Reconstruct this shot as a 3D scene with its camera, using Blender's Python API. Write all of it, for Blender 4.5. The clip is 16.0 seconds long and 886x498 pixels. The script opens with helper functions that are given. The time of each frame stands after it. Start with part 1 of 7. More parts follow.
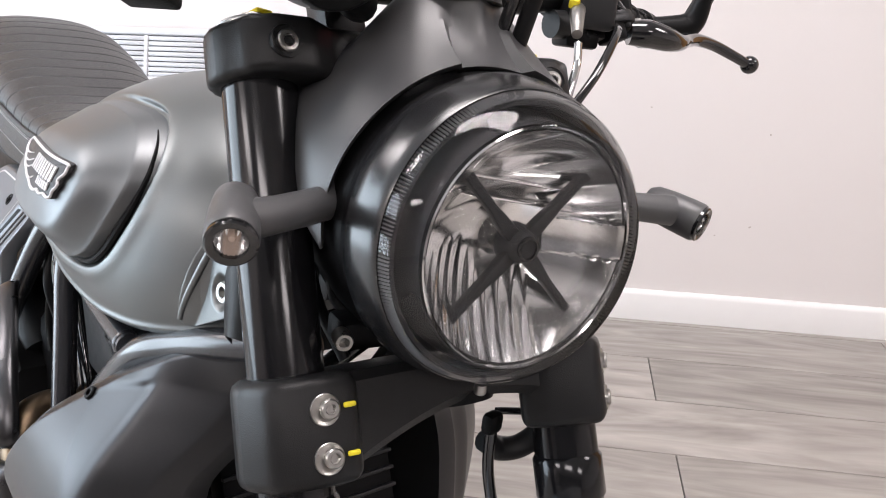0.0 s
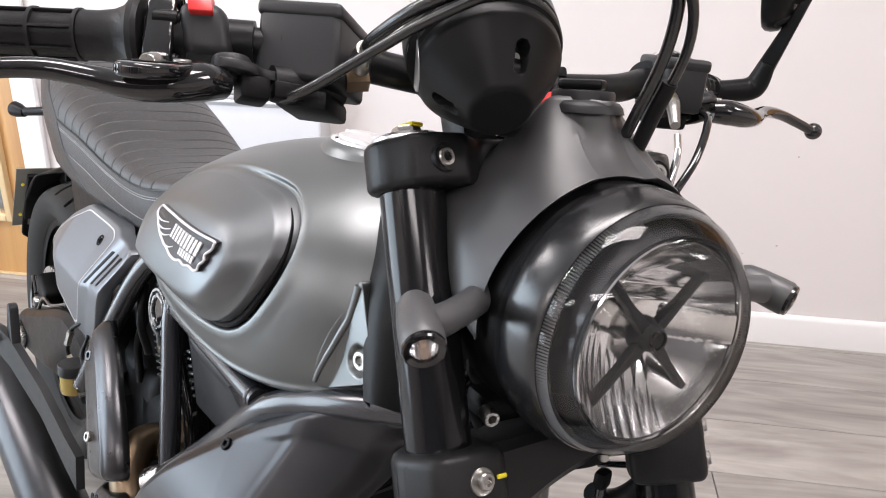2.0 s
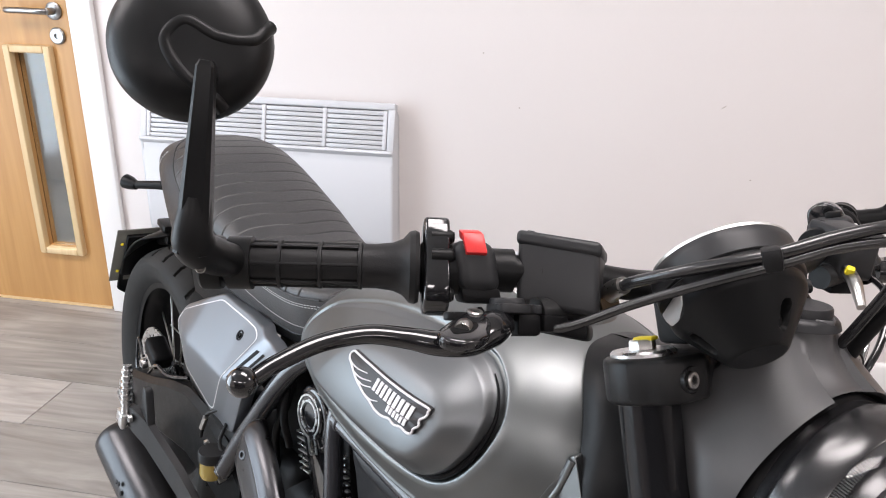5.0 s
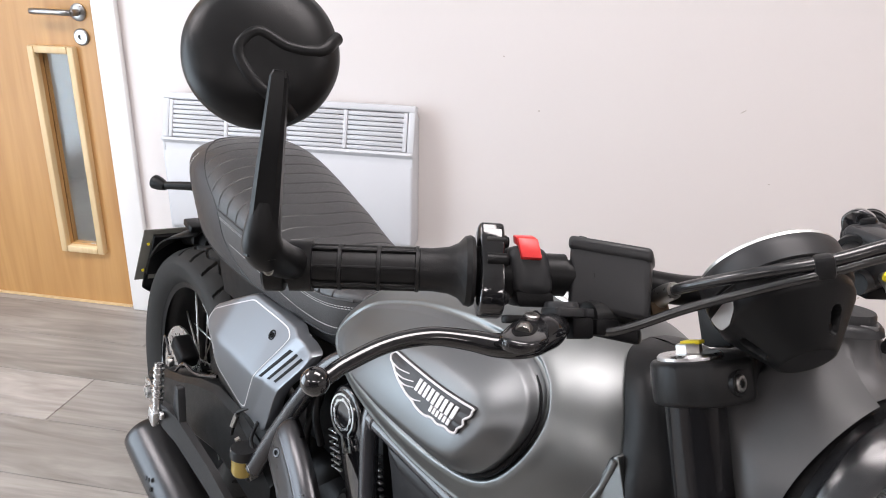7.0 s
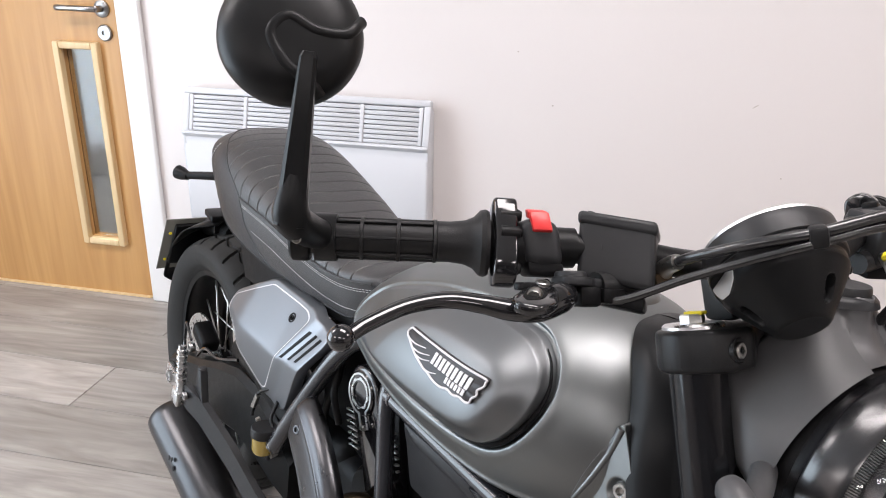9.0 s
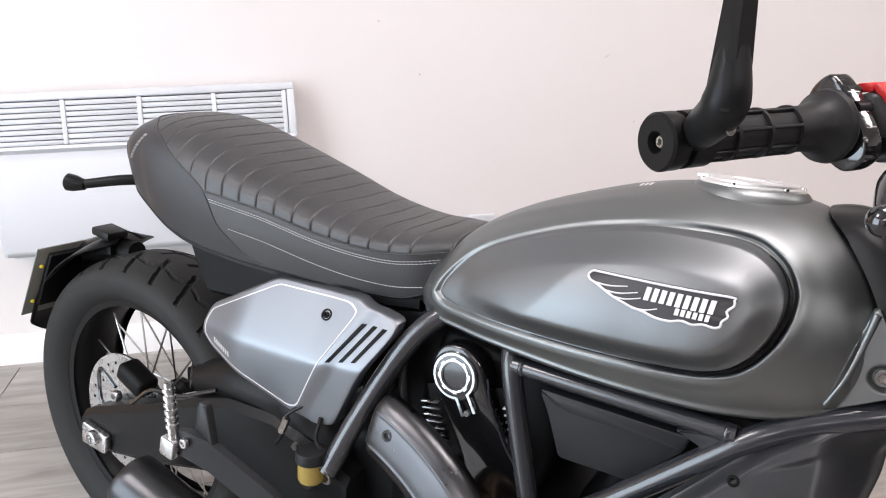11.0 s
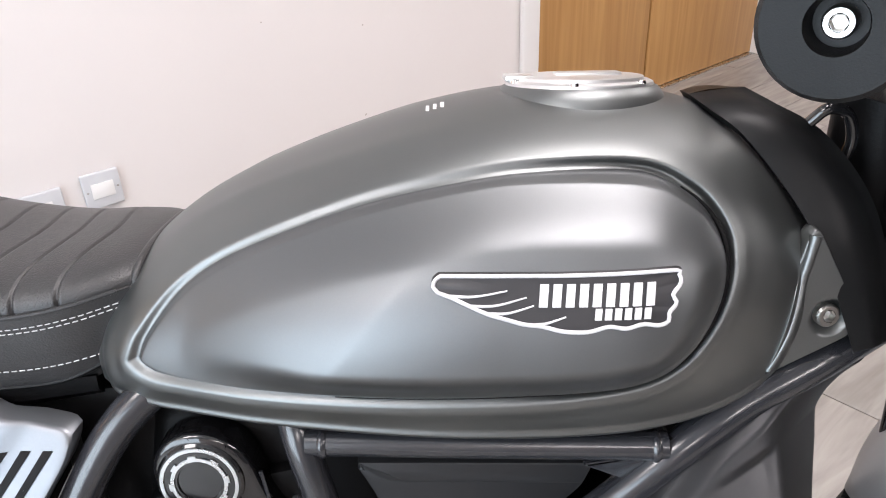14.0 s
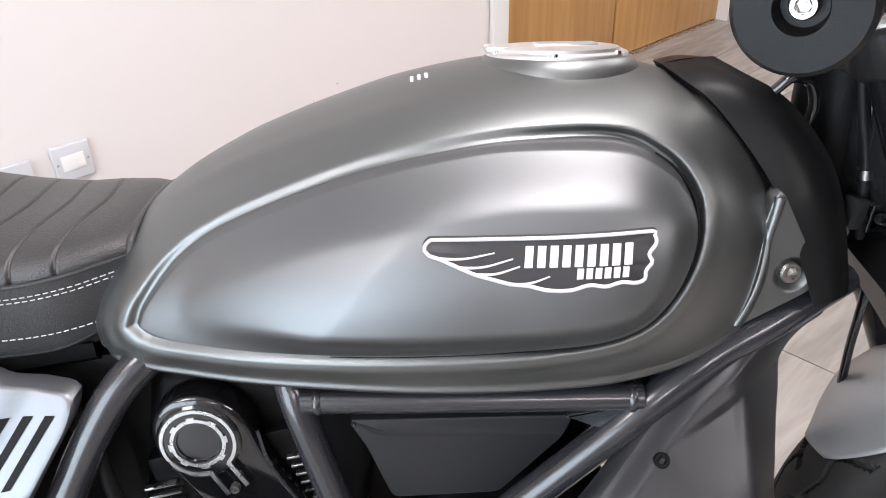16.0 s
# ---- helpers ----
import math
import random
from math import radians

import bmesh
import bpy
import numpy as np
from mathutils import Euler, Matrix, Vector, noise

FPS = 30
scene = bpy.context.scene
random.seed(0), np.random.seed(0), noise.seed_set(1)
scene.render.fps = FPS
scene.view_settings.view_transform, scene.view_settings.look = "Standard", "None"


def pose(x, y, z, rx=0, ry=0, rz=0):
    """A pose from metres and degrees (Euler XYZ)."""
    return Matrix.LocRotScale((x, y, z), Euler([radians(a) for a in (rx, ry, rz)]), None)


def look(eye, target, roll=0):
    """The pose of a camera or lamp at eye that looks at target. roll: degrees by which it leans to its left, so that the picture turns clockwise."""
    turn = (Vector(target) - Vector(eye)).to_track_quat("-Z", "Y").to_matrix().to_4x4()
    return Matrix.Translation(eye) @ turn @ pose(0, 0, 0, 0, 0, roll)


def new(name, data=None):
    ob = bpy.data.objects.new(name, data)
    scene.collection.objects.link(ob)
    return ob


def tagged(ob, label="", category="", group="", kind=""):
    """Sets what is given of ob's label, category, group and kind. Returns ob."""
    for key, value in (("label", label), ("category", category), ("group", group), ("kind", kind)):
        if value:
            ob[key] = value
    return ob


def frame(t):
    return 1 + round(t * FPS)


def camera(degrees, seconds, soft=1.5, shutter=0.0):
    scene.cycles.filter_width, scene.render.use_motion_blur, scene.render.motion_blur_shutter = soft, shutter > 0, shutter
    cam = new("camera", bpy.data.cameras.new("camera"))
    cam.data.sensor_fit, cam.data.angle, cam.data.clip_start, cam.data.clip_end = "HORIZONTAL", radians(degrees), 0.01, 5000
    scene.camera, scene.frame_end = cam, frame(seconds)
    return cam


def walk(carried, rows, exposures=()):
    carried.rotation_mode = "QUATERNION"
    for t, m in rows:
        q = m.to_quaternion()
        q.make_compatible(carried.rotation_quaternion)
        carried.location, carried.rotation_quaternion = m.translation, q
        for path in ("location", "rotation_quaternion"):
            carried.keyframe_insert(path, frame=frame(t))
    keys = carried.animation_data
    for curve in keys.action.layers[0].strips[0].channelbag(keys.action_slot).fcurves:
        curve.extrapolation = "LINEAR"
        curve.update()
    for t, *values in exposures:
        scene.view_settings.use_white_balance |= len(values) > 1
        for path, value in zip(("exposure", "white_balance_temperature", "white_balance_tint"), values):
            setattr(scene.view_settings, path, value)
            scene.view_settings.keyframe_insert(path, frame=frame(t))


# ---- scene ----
cam = camera(61.2, 16.0, soft=1.05)
PATH = [
    (0, (0.495, 0.437, 0.943), (0.196, 2.292, 0.258), 1.0),
    (0.5, (0.488, 0.427, 0.946), (0.188, 2.281, 0.259), 1.0),
    (1, (0.481, 0.412, 0.952), (0.18, 2.265, 0.263), 1.1),
    (1.5, (0.456, 0.396, 0.981), (0.151, 2.248, 0.289), 1.1),
    (2, (0.411, 0.386, 1.022), (0.103, 2.235, 0.325), 1.0),
    (2.5, (0.363, 0.391, 1.076), (0.053, 2.235, 0.367), 1.1),
    (3, (0.331, 0.393, 1.113), (0.019, 2.236, 0.401), 1.1),
    (3.5, (0.296, 0.39, 1.141), (-0.02, 2.23, 0.424), 1.1),
    (4, (0.268, 0.383, 1.161), (-0.049, 2.221, 0.44), 1.1),
    (4.2, (0.259, 0.379, 1.171), (-0.067, 2.214, 0.446), 0.9),
    (6.5, (0.212, 0.35, 1.199), (-0.128, 2.182, 0.473), 1.3),
    (7, (0.202, 0.345, 1.199), (-0.147, 2.176, 0.474), 1.3),
    (7.5, (0.198, 0.339, 1.198), (-0.162, 2.167, 0.472), 1.3),
    (8, (0.209, 0.34, 1.201), (-0.164, 2.166, 0.474), 1.4),
    (8.5, (0.227, 0.327, 1.203), (-0.157, 2.15, 0.476), 1.3),
    (9, (0.208, 0.305, 1.192), (-0.176, 2.128, 0.465), 1.2),
    (9.2, (0.165, 0.291, 1.182), (-0.207, 2.117, 0.456), 1.1),
    (11.3, (-0.3, 0.419, 1.087), (0.19, 2.219, 0.365), -1.3),
    (11.5, (-0.322, 0.454, 1.082), (0.287, 2.214, 0.352), -1.4),
    (12, (-0.292, 0.581, 1.059), (0.542, 2.23, 0.294), -1.8),
    (12.5, (-0.239, 0.693, 1.035), (0.736, 2.235, 0.216), -2.2),
    (13, (-0.22, 0.735, 1.024), (0.841, 2.188, 0.149), -2.4),
    (13.5, (-0.218, 0.751, 1.023), (0.894, 2.131, 0.097), -2.3),
    (14, (-0.222, 0.755, 1.025), (0.918, 2.082, 0.056), -2.2),
    (14.5, (-0.224, 0.753, 1.028), (0.932, 2.043, 0.029), -2.1),
    (15, (-0.228, 0.746, 1.032), (0.938, 2.012, 0.015), -1.9),
    (15.5, (-0.235, 0.745, 1.034), (0.934, 1.998, 0.002), -1.8),
    (16, (-0.246, 0.747, 1.035), (0.924, 1.99, -0.008), -1.7),
]
walk(cam, [(t, look(eye, target, roll)) for t, eye, target, roll in PATH], exposures=[(0, 0.06), (1.5, 0.08), (2.5, 0.02), (3.5, -0.08), (6.5, -0.16), (9, -0.14), (11.5, 0.0), (12.5, 0.06), (13.5, 0.1), (15, 0.15), (16, 0.18)])

# ---- world and light ----
world = bpy.data.worlds.new("world")
scene.world = world
world.use_nodes = True
world.node_tree.nodes["Background"].inputs[0].default_value = (0.9, 0.95, 1.0, 1)
world.node_tree.nodes["Background"].inputs[1].default_value = 0.05
scene.view_settings.exposure = 0.0

CEIL = 2.55
PANEL_POWER = 30.0
PANELS = [(-1.9, 0.95), (0.5, 0.95), (2.9, 0.95), (-1.9, -1.9), (0.5, -1.9), (2.9, -1.9)]
WINDOW_POWER = 66.0


# ---- materials ----
def ramp_mix(nt, fac, a, b):
    mix = nt.nodes.new("ShaderNodeMix")
    mix.data_type = "RGBA"
    nt.links.new(fac, mix.inputs[0])
    mix.inputs[6].default_value, mix.inputs[7].default_value = (*a, 1), (*b, 1)
    return mix.outputs[2]


def mat(name, col, rough=0.5, metal=0.0, var=0.12, scale=25.0, bump=0.0, bscale=300.0, coat=0.0, rvar=0.08, spec=0.5, stretch=(1, 1, 1), coat_rough=0.1):
    """A surface with colour variation at two scales, uneven gloss and a fine relief."""
    m = bpy.data.materials.new(name)
    m.use_nodes = True
    nt = m.node_tree
    b = nt.nodes["Principled BSDF"]
    co = nt.nodes.new("ShaderNodeTexCoord")
    mp = nt.nodes.new("ShaderNodeMapping")
    mp.inputs["Scale"].default_value = stretch
    nt.links.new(co.outputs["Object"], mp.inputs[0])
    n1 = nt.nodes.new("ShaderNodeTexNoise")
    n1.inputs["Scale"].default_value, n1.inputs["Detail"].default_value = scale, 6
    n2 = nt.nodes.new("ShaderNodeTexNoise")
    n2.inputs["Scale"].default_value, n2.inputs["Detail"].default_value = bscale, 3
    nt.links.new(mp.outputs[0], n1.inputs[0])
    nt.links.new(mp.outputs[0], n2.inputs[0])
    lo, hi = [c * (1 - var) for c in col], [min(1, c * (1 + var)) for c in col]
    nt.links.new(ramp_mix(nt, n1.outputs[0], lo, hi), b.inputs["Base Color"])
    rr = nt.nodes.new("ShaderNodeMapRange")
    rr.inputs[3].default_value, rr.inputs[4].default_value = max(0.02, rough - rvar), min(1, rough + rvar)
    nt.links.new(n1.outputs[0], rr.inputs[0])
    nt.links.new(rr.outputs[0], b.inputs["Roughness"])
    b.inputs["Metallic"].default_value = metal
    b.inputs["Specular IOR Level"].default_value = spec
    b.inputs["Coat Weight"].default_value = coat
    b.inputs["Coat Roughness"].default_value = coat_rough
    if bump:
        bp = nt.nodes.new("ShaderNodeBump")
        bp.inputs["Strength"].default_value, bp.inputs["Distance"].default_value = bump, 0.001
        nt.links.new(n2.outputs[0], bp.inputs["Height"])
        nt.links.new(bp.outputs[0], b.inputs["Normal"])
    return m


def wood_mat(name, a, b_, rough, grain_axis, scale, per_piece=False):
    """Wood grain: noise stretched along one axis, with darker figure in it."""
    m = bpy.data.materials.new(name)
    m.use_nodes = True
    nt = m.node_tree
    b = nt.nodes["Principled BSDF"]
    co = nt.nodes.new("ShaderNodeTexCoord")
    mp = nt.nodes.new("ShaderNodeMapping")
    st = [scale] * 3
    st[grain_axis] = scale * (0.15 if per_piece else 0.06)
    mp.inputs["Scale"].default_value = st
    nt.links.new(co.outputs["Object"], mp.inputs[0])
    src = mp.outputs[0]
    if per_piece:
        info = nt.nodes.new("ShaderNodeObjectInfo")
        mul = nt.nodes.new("ShaderNodeVectorMath")
        mul.operation = "SCALE"
        comb = nt.nodes.new("ShaderNodeCombineXYZ")
        for i in range(3):
            nt.links.new(info.outputs["Random"], comb.inputs[i])
        nt.links.new(comb.outputs[0], mul.inputs[0])
        mul.inputs["Scale"].default_value = 40.0
        add = nt.nodes.new("ShaderNodeVectorMath")
        nt.links.new(src, add.inputs[0])
        nt.links.new(mul.outputs[0], add.inputs[1])
        src = add.outputs[0]
    n1 = nt.nodes.new("ShaderNodeTexNoise")
    n1.inputs["Scale"].default_value, n1.inputs["Detail"].default_value, n1.inputs["Distortion"].default_value = 1.0, 8, 0.8
    n2 = nt.nodes.new("ShaderNodeTexNoise")
    n2.inputs["Scale"].default_value, n2.inputs["Detail"].default_value, n2.inputs["Distortion"].default_value = 0.3, 5, 4.0
    nt.links.new(src, n1.inputs[0])
    nt.links.new(src, n2.inputs[0])
    addf = nt.nodes.new("ShaderNodeMath")
    addf.operation = "MULTIPLY_ADD"
    nt.links.new(n2.outputs[0], addf.inputs[0])
    addf.inputs[1].default_value = 0.6
    half = nt.nodes.new("ShaderNodeMath")
    half.operation = "MULTIPLY"
    nt.links.new(n1.outputs[0], half.inputs[0])
    half.inputs[1].default_value = 0.4
    nt.links.new(half.outputs[0], addf.inputs[2])
    rg = nt.nodes.new("ShaderNodeMapRange")
    rg.inputs[1].default_value, rg.inputs[2].default_value = 0.32, 0.68
    nt.links.new(addf.outputs[0], rg.inputs[0])
    col = ramp_mix(nt, rg.outputs[0], a, b_)
    if per_piece:
        hsv = nt.nodes.new("ShaderNodeHueSaturation")
        vr = nt.nodes.new("ShaderNodeMapRange")
        vr.inputs[3].default_value, vr.inputs[4].default_value = 0.8, 1.12
        nt.links.new(info.outputs["Random"], vr.inputs[0])
        nt.links.new(vr.outputs[0], hsv.inputs["Value"])
        nt.links.new(col, hsv.inputs["Color"])
        col = hsv.outputs[0]
    nt.links.new(col, b.inputs["Base Color"])
    b.inputs["Roughness"].default_value = rough
    bp = nt.nodes.new("ShaderNodeBump")
    bp.inputs["Strength"].default_value, bp.inputs["Distance"].default_value = 0.15, 0.001
    nt.links.new(n1.outputs[0], bp.inputs["Height"])
    nt.links.new(bp.outputs[0], b.inputs["Normal"])
    return m


def glass_mat(name, tint, rough=0.0, ior=1.45):
    m = bpy.data.materials.new(name)
    m.use_nodes = True
    b = m.node_tree.nodes["Principled BSDF"]
    b.inputs["Base Color"].default_value = (*tint, 1)
    b.inputs["Transmission Weight"].default_value = 1.0
    b.inputs["Roughness"].default_value = rough
    b.inputs["IOR"].default_value = ior
    return m


def pane_mat(name, ior):
    """Thin clear plastic: straight through, with a mirror sheen by angle."""
    m = bpy.data.materials.new(name)
    m.use_nodes = True
    nt = m.node_tree
    nt.nodes.remove(nt.nodes["Principled BSDF"])
    out = nt.nodes["Material Output"]
    mix, tr, gl, fr = [nt.nodes.new(k) for k in ("ShaderNodeMixShader", "ShaderNodeBsdfTransparent", "ShaderNodeBsdfGlossy", "ShaderNodeFresnel")]
    gl.inputs["Roughness"].default_value = 0.02
    fr.inputs["IOR"].default_value = ior
    nt.links.new(fr.outputs[0], mix.inputs[0])
    nt.links.new(tr.outputs[0], mix.inputs[1])
    nt.links.new(gl.outputs[0], mix.inputs[2])
    nt.links.new(mix.outputs[0], out.inputs["Surface"])
    return m


def glow_mat(name, col, strength):
    m = bpy.data.materials.new(name)
    m.use_nodes = True
    b = m.node_tree.nodes["Principled BSDF"]
    b.inputs["Base Color"].default_value = (0.8, 0.8, 0.8, 1)
    b.inputs["Emission Color"].default_value = (*col, 1)
    b.inputs["Emission Strength"].default_value = strength
    return m


M_TANK = mat("satin_grey_paint", (0.188, 0.197, 0.197), 0.43, 1.0, 0.05, 900, 0.02, 1500, rvar=0.02)
M_BADGE = mat("charcoal_badge", (0.03, 0.029, 0.031), 0.42, 0.0, 0.05, 200, 0.05, 900, spec=0.35)
M_PANEL = mat("satin_grey_panel_paint", (0.176, 0.184, 0.189), 0.46, 1.0, 0.05, 900, 0.02, 1500, rvar=0.02)
M_SIDE = mat("silver_grey_paint", (0.2, 0.21, 0.226), 0.42, 0.9, 0.05, 700, 0.03, 1500, rvar=0.03)
M_FRAME = mat("gunmetal_frame_paint", (0.022, 0.023, 0.027), 0.24, 0.0, 0.02, 300, 0.0, 900, rvar=0.01, spec=0.65, coat=0.3, coat_rough=0.12)
M_FORK = mat("black_anodised_tube", (0.008, 0.008, 0.009), 0.16, 0.0, 0.1, 60, 0.0, rvar=0.03, spec=0.3, coat=0.12, coat_rough=0.05)
M_CAST = mat("black_cast_alloy", (0.0115, 0.0116, 0.012), 0.38, 0.0, 0.15, 120, 0.2, 1400, spec=0.26)
M_PLASTIC = mat("matt_black_plastic", (0.0075, 0.0077, 0.008), 0.38, 0.0, 0.1, 60, 0.1, 1800, spec=0.17)
M_COWL = mat("satin_black_cowl", (0.064, 0.064, 0.066), 0.42, 0.0, 0.06, 300, 0.1, 1400, spec=0.7)
# mudguard grey lightened to imitate ceiling light reflected on its top
M_GUARD = mat("satin_guard_lit", (0.4, 0.41, 0.42), 0.46, 0.6, 0.05, 500, 0.03, 1500)
M_SHROUD = mat("satin_graphite_paint", (0.052, 0.053, 0.056), 0.36, 0.75, 0.05, 500, 0.05, 1800, rvar=0.02)
M_CAPALU = mat("satin_aluminium", (0.78, 0.78, 0.78), 0.4, 1.0, 0.04, 200, 0.05, 900, rvar=0.02)
M_GREYPL = mat("dark_grey_plastic", (0.021, 0.0215, 0.023), 0.42, 0.0, 0.08, 80, 0.1, 1500, spec=0.3)
M_DUCT = mat("charcoal_plastic", (0.022, 0.0225, 0.024), 0.4, 0.0, 0.08, 80, 0.12, 1500, spec=0.24)
M_GLOSS = mat("gloss_black", (0.008, 0.008, 0.009), 0.1, 0.0, 0.1, 40, 0.0, rvar=0.04, coat=0.6, coat_rough=0.05)
M_BEZEL = mat("satin_black_metal", (0.012, 0.012, 0.013), 0.24, 0.0, 0.1, 100, 0.0, rvar=0.03, spec=0.8)
M_RUBBER = mat("black_rubber", (0.0105, 0.0105, 0.011), 0.46, 0.0, 0.15, 80, 0.2, 900, spec=0.24)
M_TYRE = mat("tyre_rubber", (0.024, 0.024, 0.0235), 0.65, 0.0, 0.2, 60, 0.3, 500, spec=0.2)
M_LEATHER = mat("black_leatherette", (0.026, 0.026, 0.0268), 0.4, 0.0, 0.12, 120, 0.6, 650, rvar=0.05, spec=0.62)
M_LEATHER2 = mat("dark_grey_leatherette", (0.036, 0.0365, 0.038), 0.42, 0.0, 0.12, 120, 0.6, 600, spec=0.3)
M_HOOD = mat("smooth_black_leatherette", (0.03, 0.0305, 0.033), 0.42, 0.0, 0.1, 120, 0.25, 900, spec=0.35)
M_CHROME = mat("chrome", (0.75, 0.75, 0.76), 0.08, 1.0, 0.03, 40, 0.0, rvar=0.03)
M_ALU = mat("brushed_aluminium", (0.62, 0.62, 0.62), 0.28, 1.0, 0.08, 80, 0.1, 700)
M_STEEL = mat("zinc_bolt_steel", (0.42, 0.41, 0.39), 0.3, 1.0, 0.15, 150, 0.1, 600)
M_HANDLE = mat("dull_steel", (0.3, 0.295, 0.29), 0.3, 1.0, 0.06, 60, 0.03, 900)
M_SILENCER = mat("satin_black_steel", (0.06, 0.06, 0.062), 0.3, 0.9, 0.08, 60, 0.04, 900, rvar=0.03)
M_HEATSH = mat("satin_steel_shield", (0.075, 0.074, 0.077), 0.3, 1.0, 0.08, 60, 0.06, 900)
M_PIPE = mat("bronzed_pipe", (0.2, 0.145, 0.095), 0.38, 1.0, 0.2, 40, 0.1, 500)
M_WHITELINE = mat("white_pinstripe", (0.6, 0.59, 0.6), 0.4, 0.0, 0.04, 100)
M_THREAD = mat("grey_white_thread", (0.6, 0.6, 0.6), 0.7, 0.0, 0.1, 300)
M_YELLOW = mat("yellow_paint_mark", (0.75, 0.62, 0.02), 0.5, 0.0, 0.1, 200)
M_RED = mat("red_plastic", (0.62, 0.03, 0.03), 0.35, 0.0, 0.06, 100)
M_FLUID = mat("amber_fluid_cup", (0.3, 0.215, 0.05), 0.25, 0.0, 0.1, 60)
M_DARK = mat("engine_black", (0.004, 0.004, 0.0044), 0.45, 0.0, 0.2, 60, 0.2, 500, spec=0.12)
M_LENS = pane_mat("clear_lens", 1.45)
M_REFL = mat("headlight_reflector", (0.95, 0.95, 0.95), 0.16, 1.0, 0.02, 40, 0.0, rvar=0.03)
M_SMOKE = mat("smoked_ring", (0.04, 0.04, 0.042), 0.2, 0.0, 0.1, 60, 0.0, spec=0.7)
M_RIB = mat("grey_light_guide", (0.17, 0.17, 0.172), 0.22, 0.0, 0.05, 60, 0.0, spec=0.8)
M_MIRROR = mat("mirror_glass", (0.85, 0.85, 0.85), 0.02, 1.0, 0.01, 10, 0.0, rvar=0.01)
M_PLATE = mat("plate_back", (0.16, 0.16, 0.14), 0.5, 0.0, 0.1, 30)
M_WALL = mat("white_wall_paint", (0.745, 0.705, 0.69), 0.6, 0.0, 0.025, 1.3, 0.08, 180)
M_TRIM = mat("white_gloss_trim", (0.82, 0.81, 0.8), 0.35, 0.0, 0.03, 6, 0.03, 80)
M_CEIL = mat("ceiling_white", (0.7, 0.7, 0.7), 0.8, 0.0, 0.03, 3, 0.1, 90)
M_HEATER = mat("white_heater_enamel", (0.6, 0.61, 0.635), 0.4, 0.0, 0.02, 8, 0.02, 300)
# grey that paints the shade between the heater slats
M_SLOT = mat("slot_shade", (0.3, 0.3, 0.3), 0.7, 0.0, 0.1, 20)
M_DOOR = wood_mat("oak_veneer", (0.4, 0.2, 0.065), (0.56, 0.32, 0.12), 0.42, 2, 22)
M_BEAD = wood_mat("pale_beech", (0.62, 0.45, 0.24), (0.74, 0.57, 0.34), 0.45, 2, 40)
M_PLANK = wood_mat("grey_oak_laminate", (0.225, 0.206, 0.188), (0.43, 0.405, 0.376), 0.42, 0, 26, True)
M_JOINT = mat("floor_joint", (0.08, 0.075, 0.07), 0.8)
M_LAMP = glow_mat("lamp_diffuser", (1, 0.98, 0.95), 4.0)
# dark tone chosen so black parts mirror a dim room end
M_FARWALL = mat("dim_far_wall", (0.2, 0.2, 0.21), 0.6, 0.0, 0.05, 2, 0.05, 150)
M_GREYWALL = mat("corridor_paint", (0.55, 0.55, 0.55), 0.7, 0.0, 0.04, 2)
M_MARK = mat("wall_scuff", (0.5, 0.45, 0.41), 0.7, 0.0, 0.2, 60)


# ---- mesh helpers ----
def part(name, bm, material, parent=None, label="", smooth=35.0, kind="", second=None):
    """Links a bmesh as one mesh object, under a thing or a part."""
    bmesh.ops.recalc_face_normals(bm, faces=bm.faces)
    me = bpy.data.meshes.new(name)
    bm.to_mesh(me)
    bm.free()
    me.materials.append(material)
    if second:
        me.materials.append(second)
    for p in me.polygons:
        p.use_smooth = True
    me.set_sharp_from_angle(angle=radians(smooth))
    ob = new(name, me)
    if parent:
        ob.parent = parent
    if label or kind:
        tagged(ob, label=label, kind=kind)
    return ob


def thing(name, label, category, group="", m=None, kind=""):
    ob = new(name)
    ob.empty_display_size = 0.05
    if m is not None:
        ob.matrix_world = m
    return tagged(ob, label, category, group, kind)


def xf(bm, m):
    bmesh.ops.transform(bm, matrix=m, verts=bm.verts)
    return bm


def merge(*bms):
    out = bms[0]
    for b in bms[1:]:
        me = bpy.data.meshes.new("tmp")
        b.to_mesh(me)
        b.free()
        out.from_mesh(me)
        bpy.data.meshes.remove(me)
    return out


def rbox(sx, sy, sz, m=None, bevel=0.003, seg=2):
    bm = bmesh.new()
    bmesh.ops.create_cube(bm, size=1)
    bmesh.ops.scale(bm, vec=(sx, sy, sz), verts=bm.verts)
    if bevel:
        bmesh.ops.bevel(bm, geom=bm.edges[:], offset=min(bevel, 0.45 * min(sx, sy, sz)), segments=seg, affect="EDGES", profile=0.5)
    return xf(bm, m) if m else bm


def grid(rows, wrap=False, caps=False):
    """A surface through rows of equally many points."""
    bm = bmesh.new()
    vs = [[bm.verts.new(p) for p in r] for r in rows]
    n = len(vs[0])
    for a, b in zip(vs, vs[1:]):
        for i in range(n if wrap else n - 1):
            j = (i + 1) % n
            bm.faces.new((a[i], a[j], b[j], b[i]))
    if caps:
        bm.faces.new(vs[0][::-1])
        bm.faces.new(vs[-1])
    return bm


def lathe(profile, m=None, seg=48, close=True):
    """Turns (radius, height) pairs about z."""
    rows = [[(r * math.cos(2 * math.pi * k / seg), r * math.sin(2 * math.pi * k / seg), h) for k in range(seg)] for r, h in profile]
    bm = grid(rows, wrap=True, caps=close)
    return xf(bm, m) if m else bm


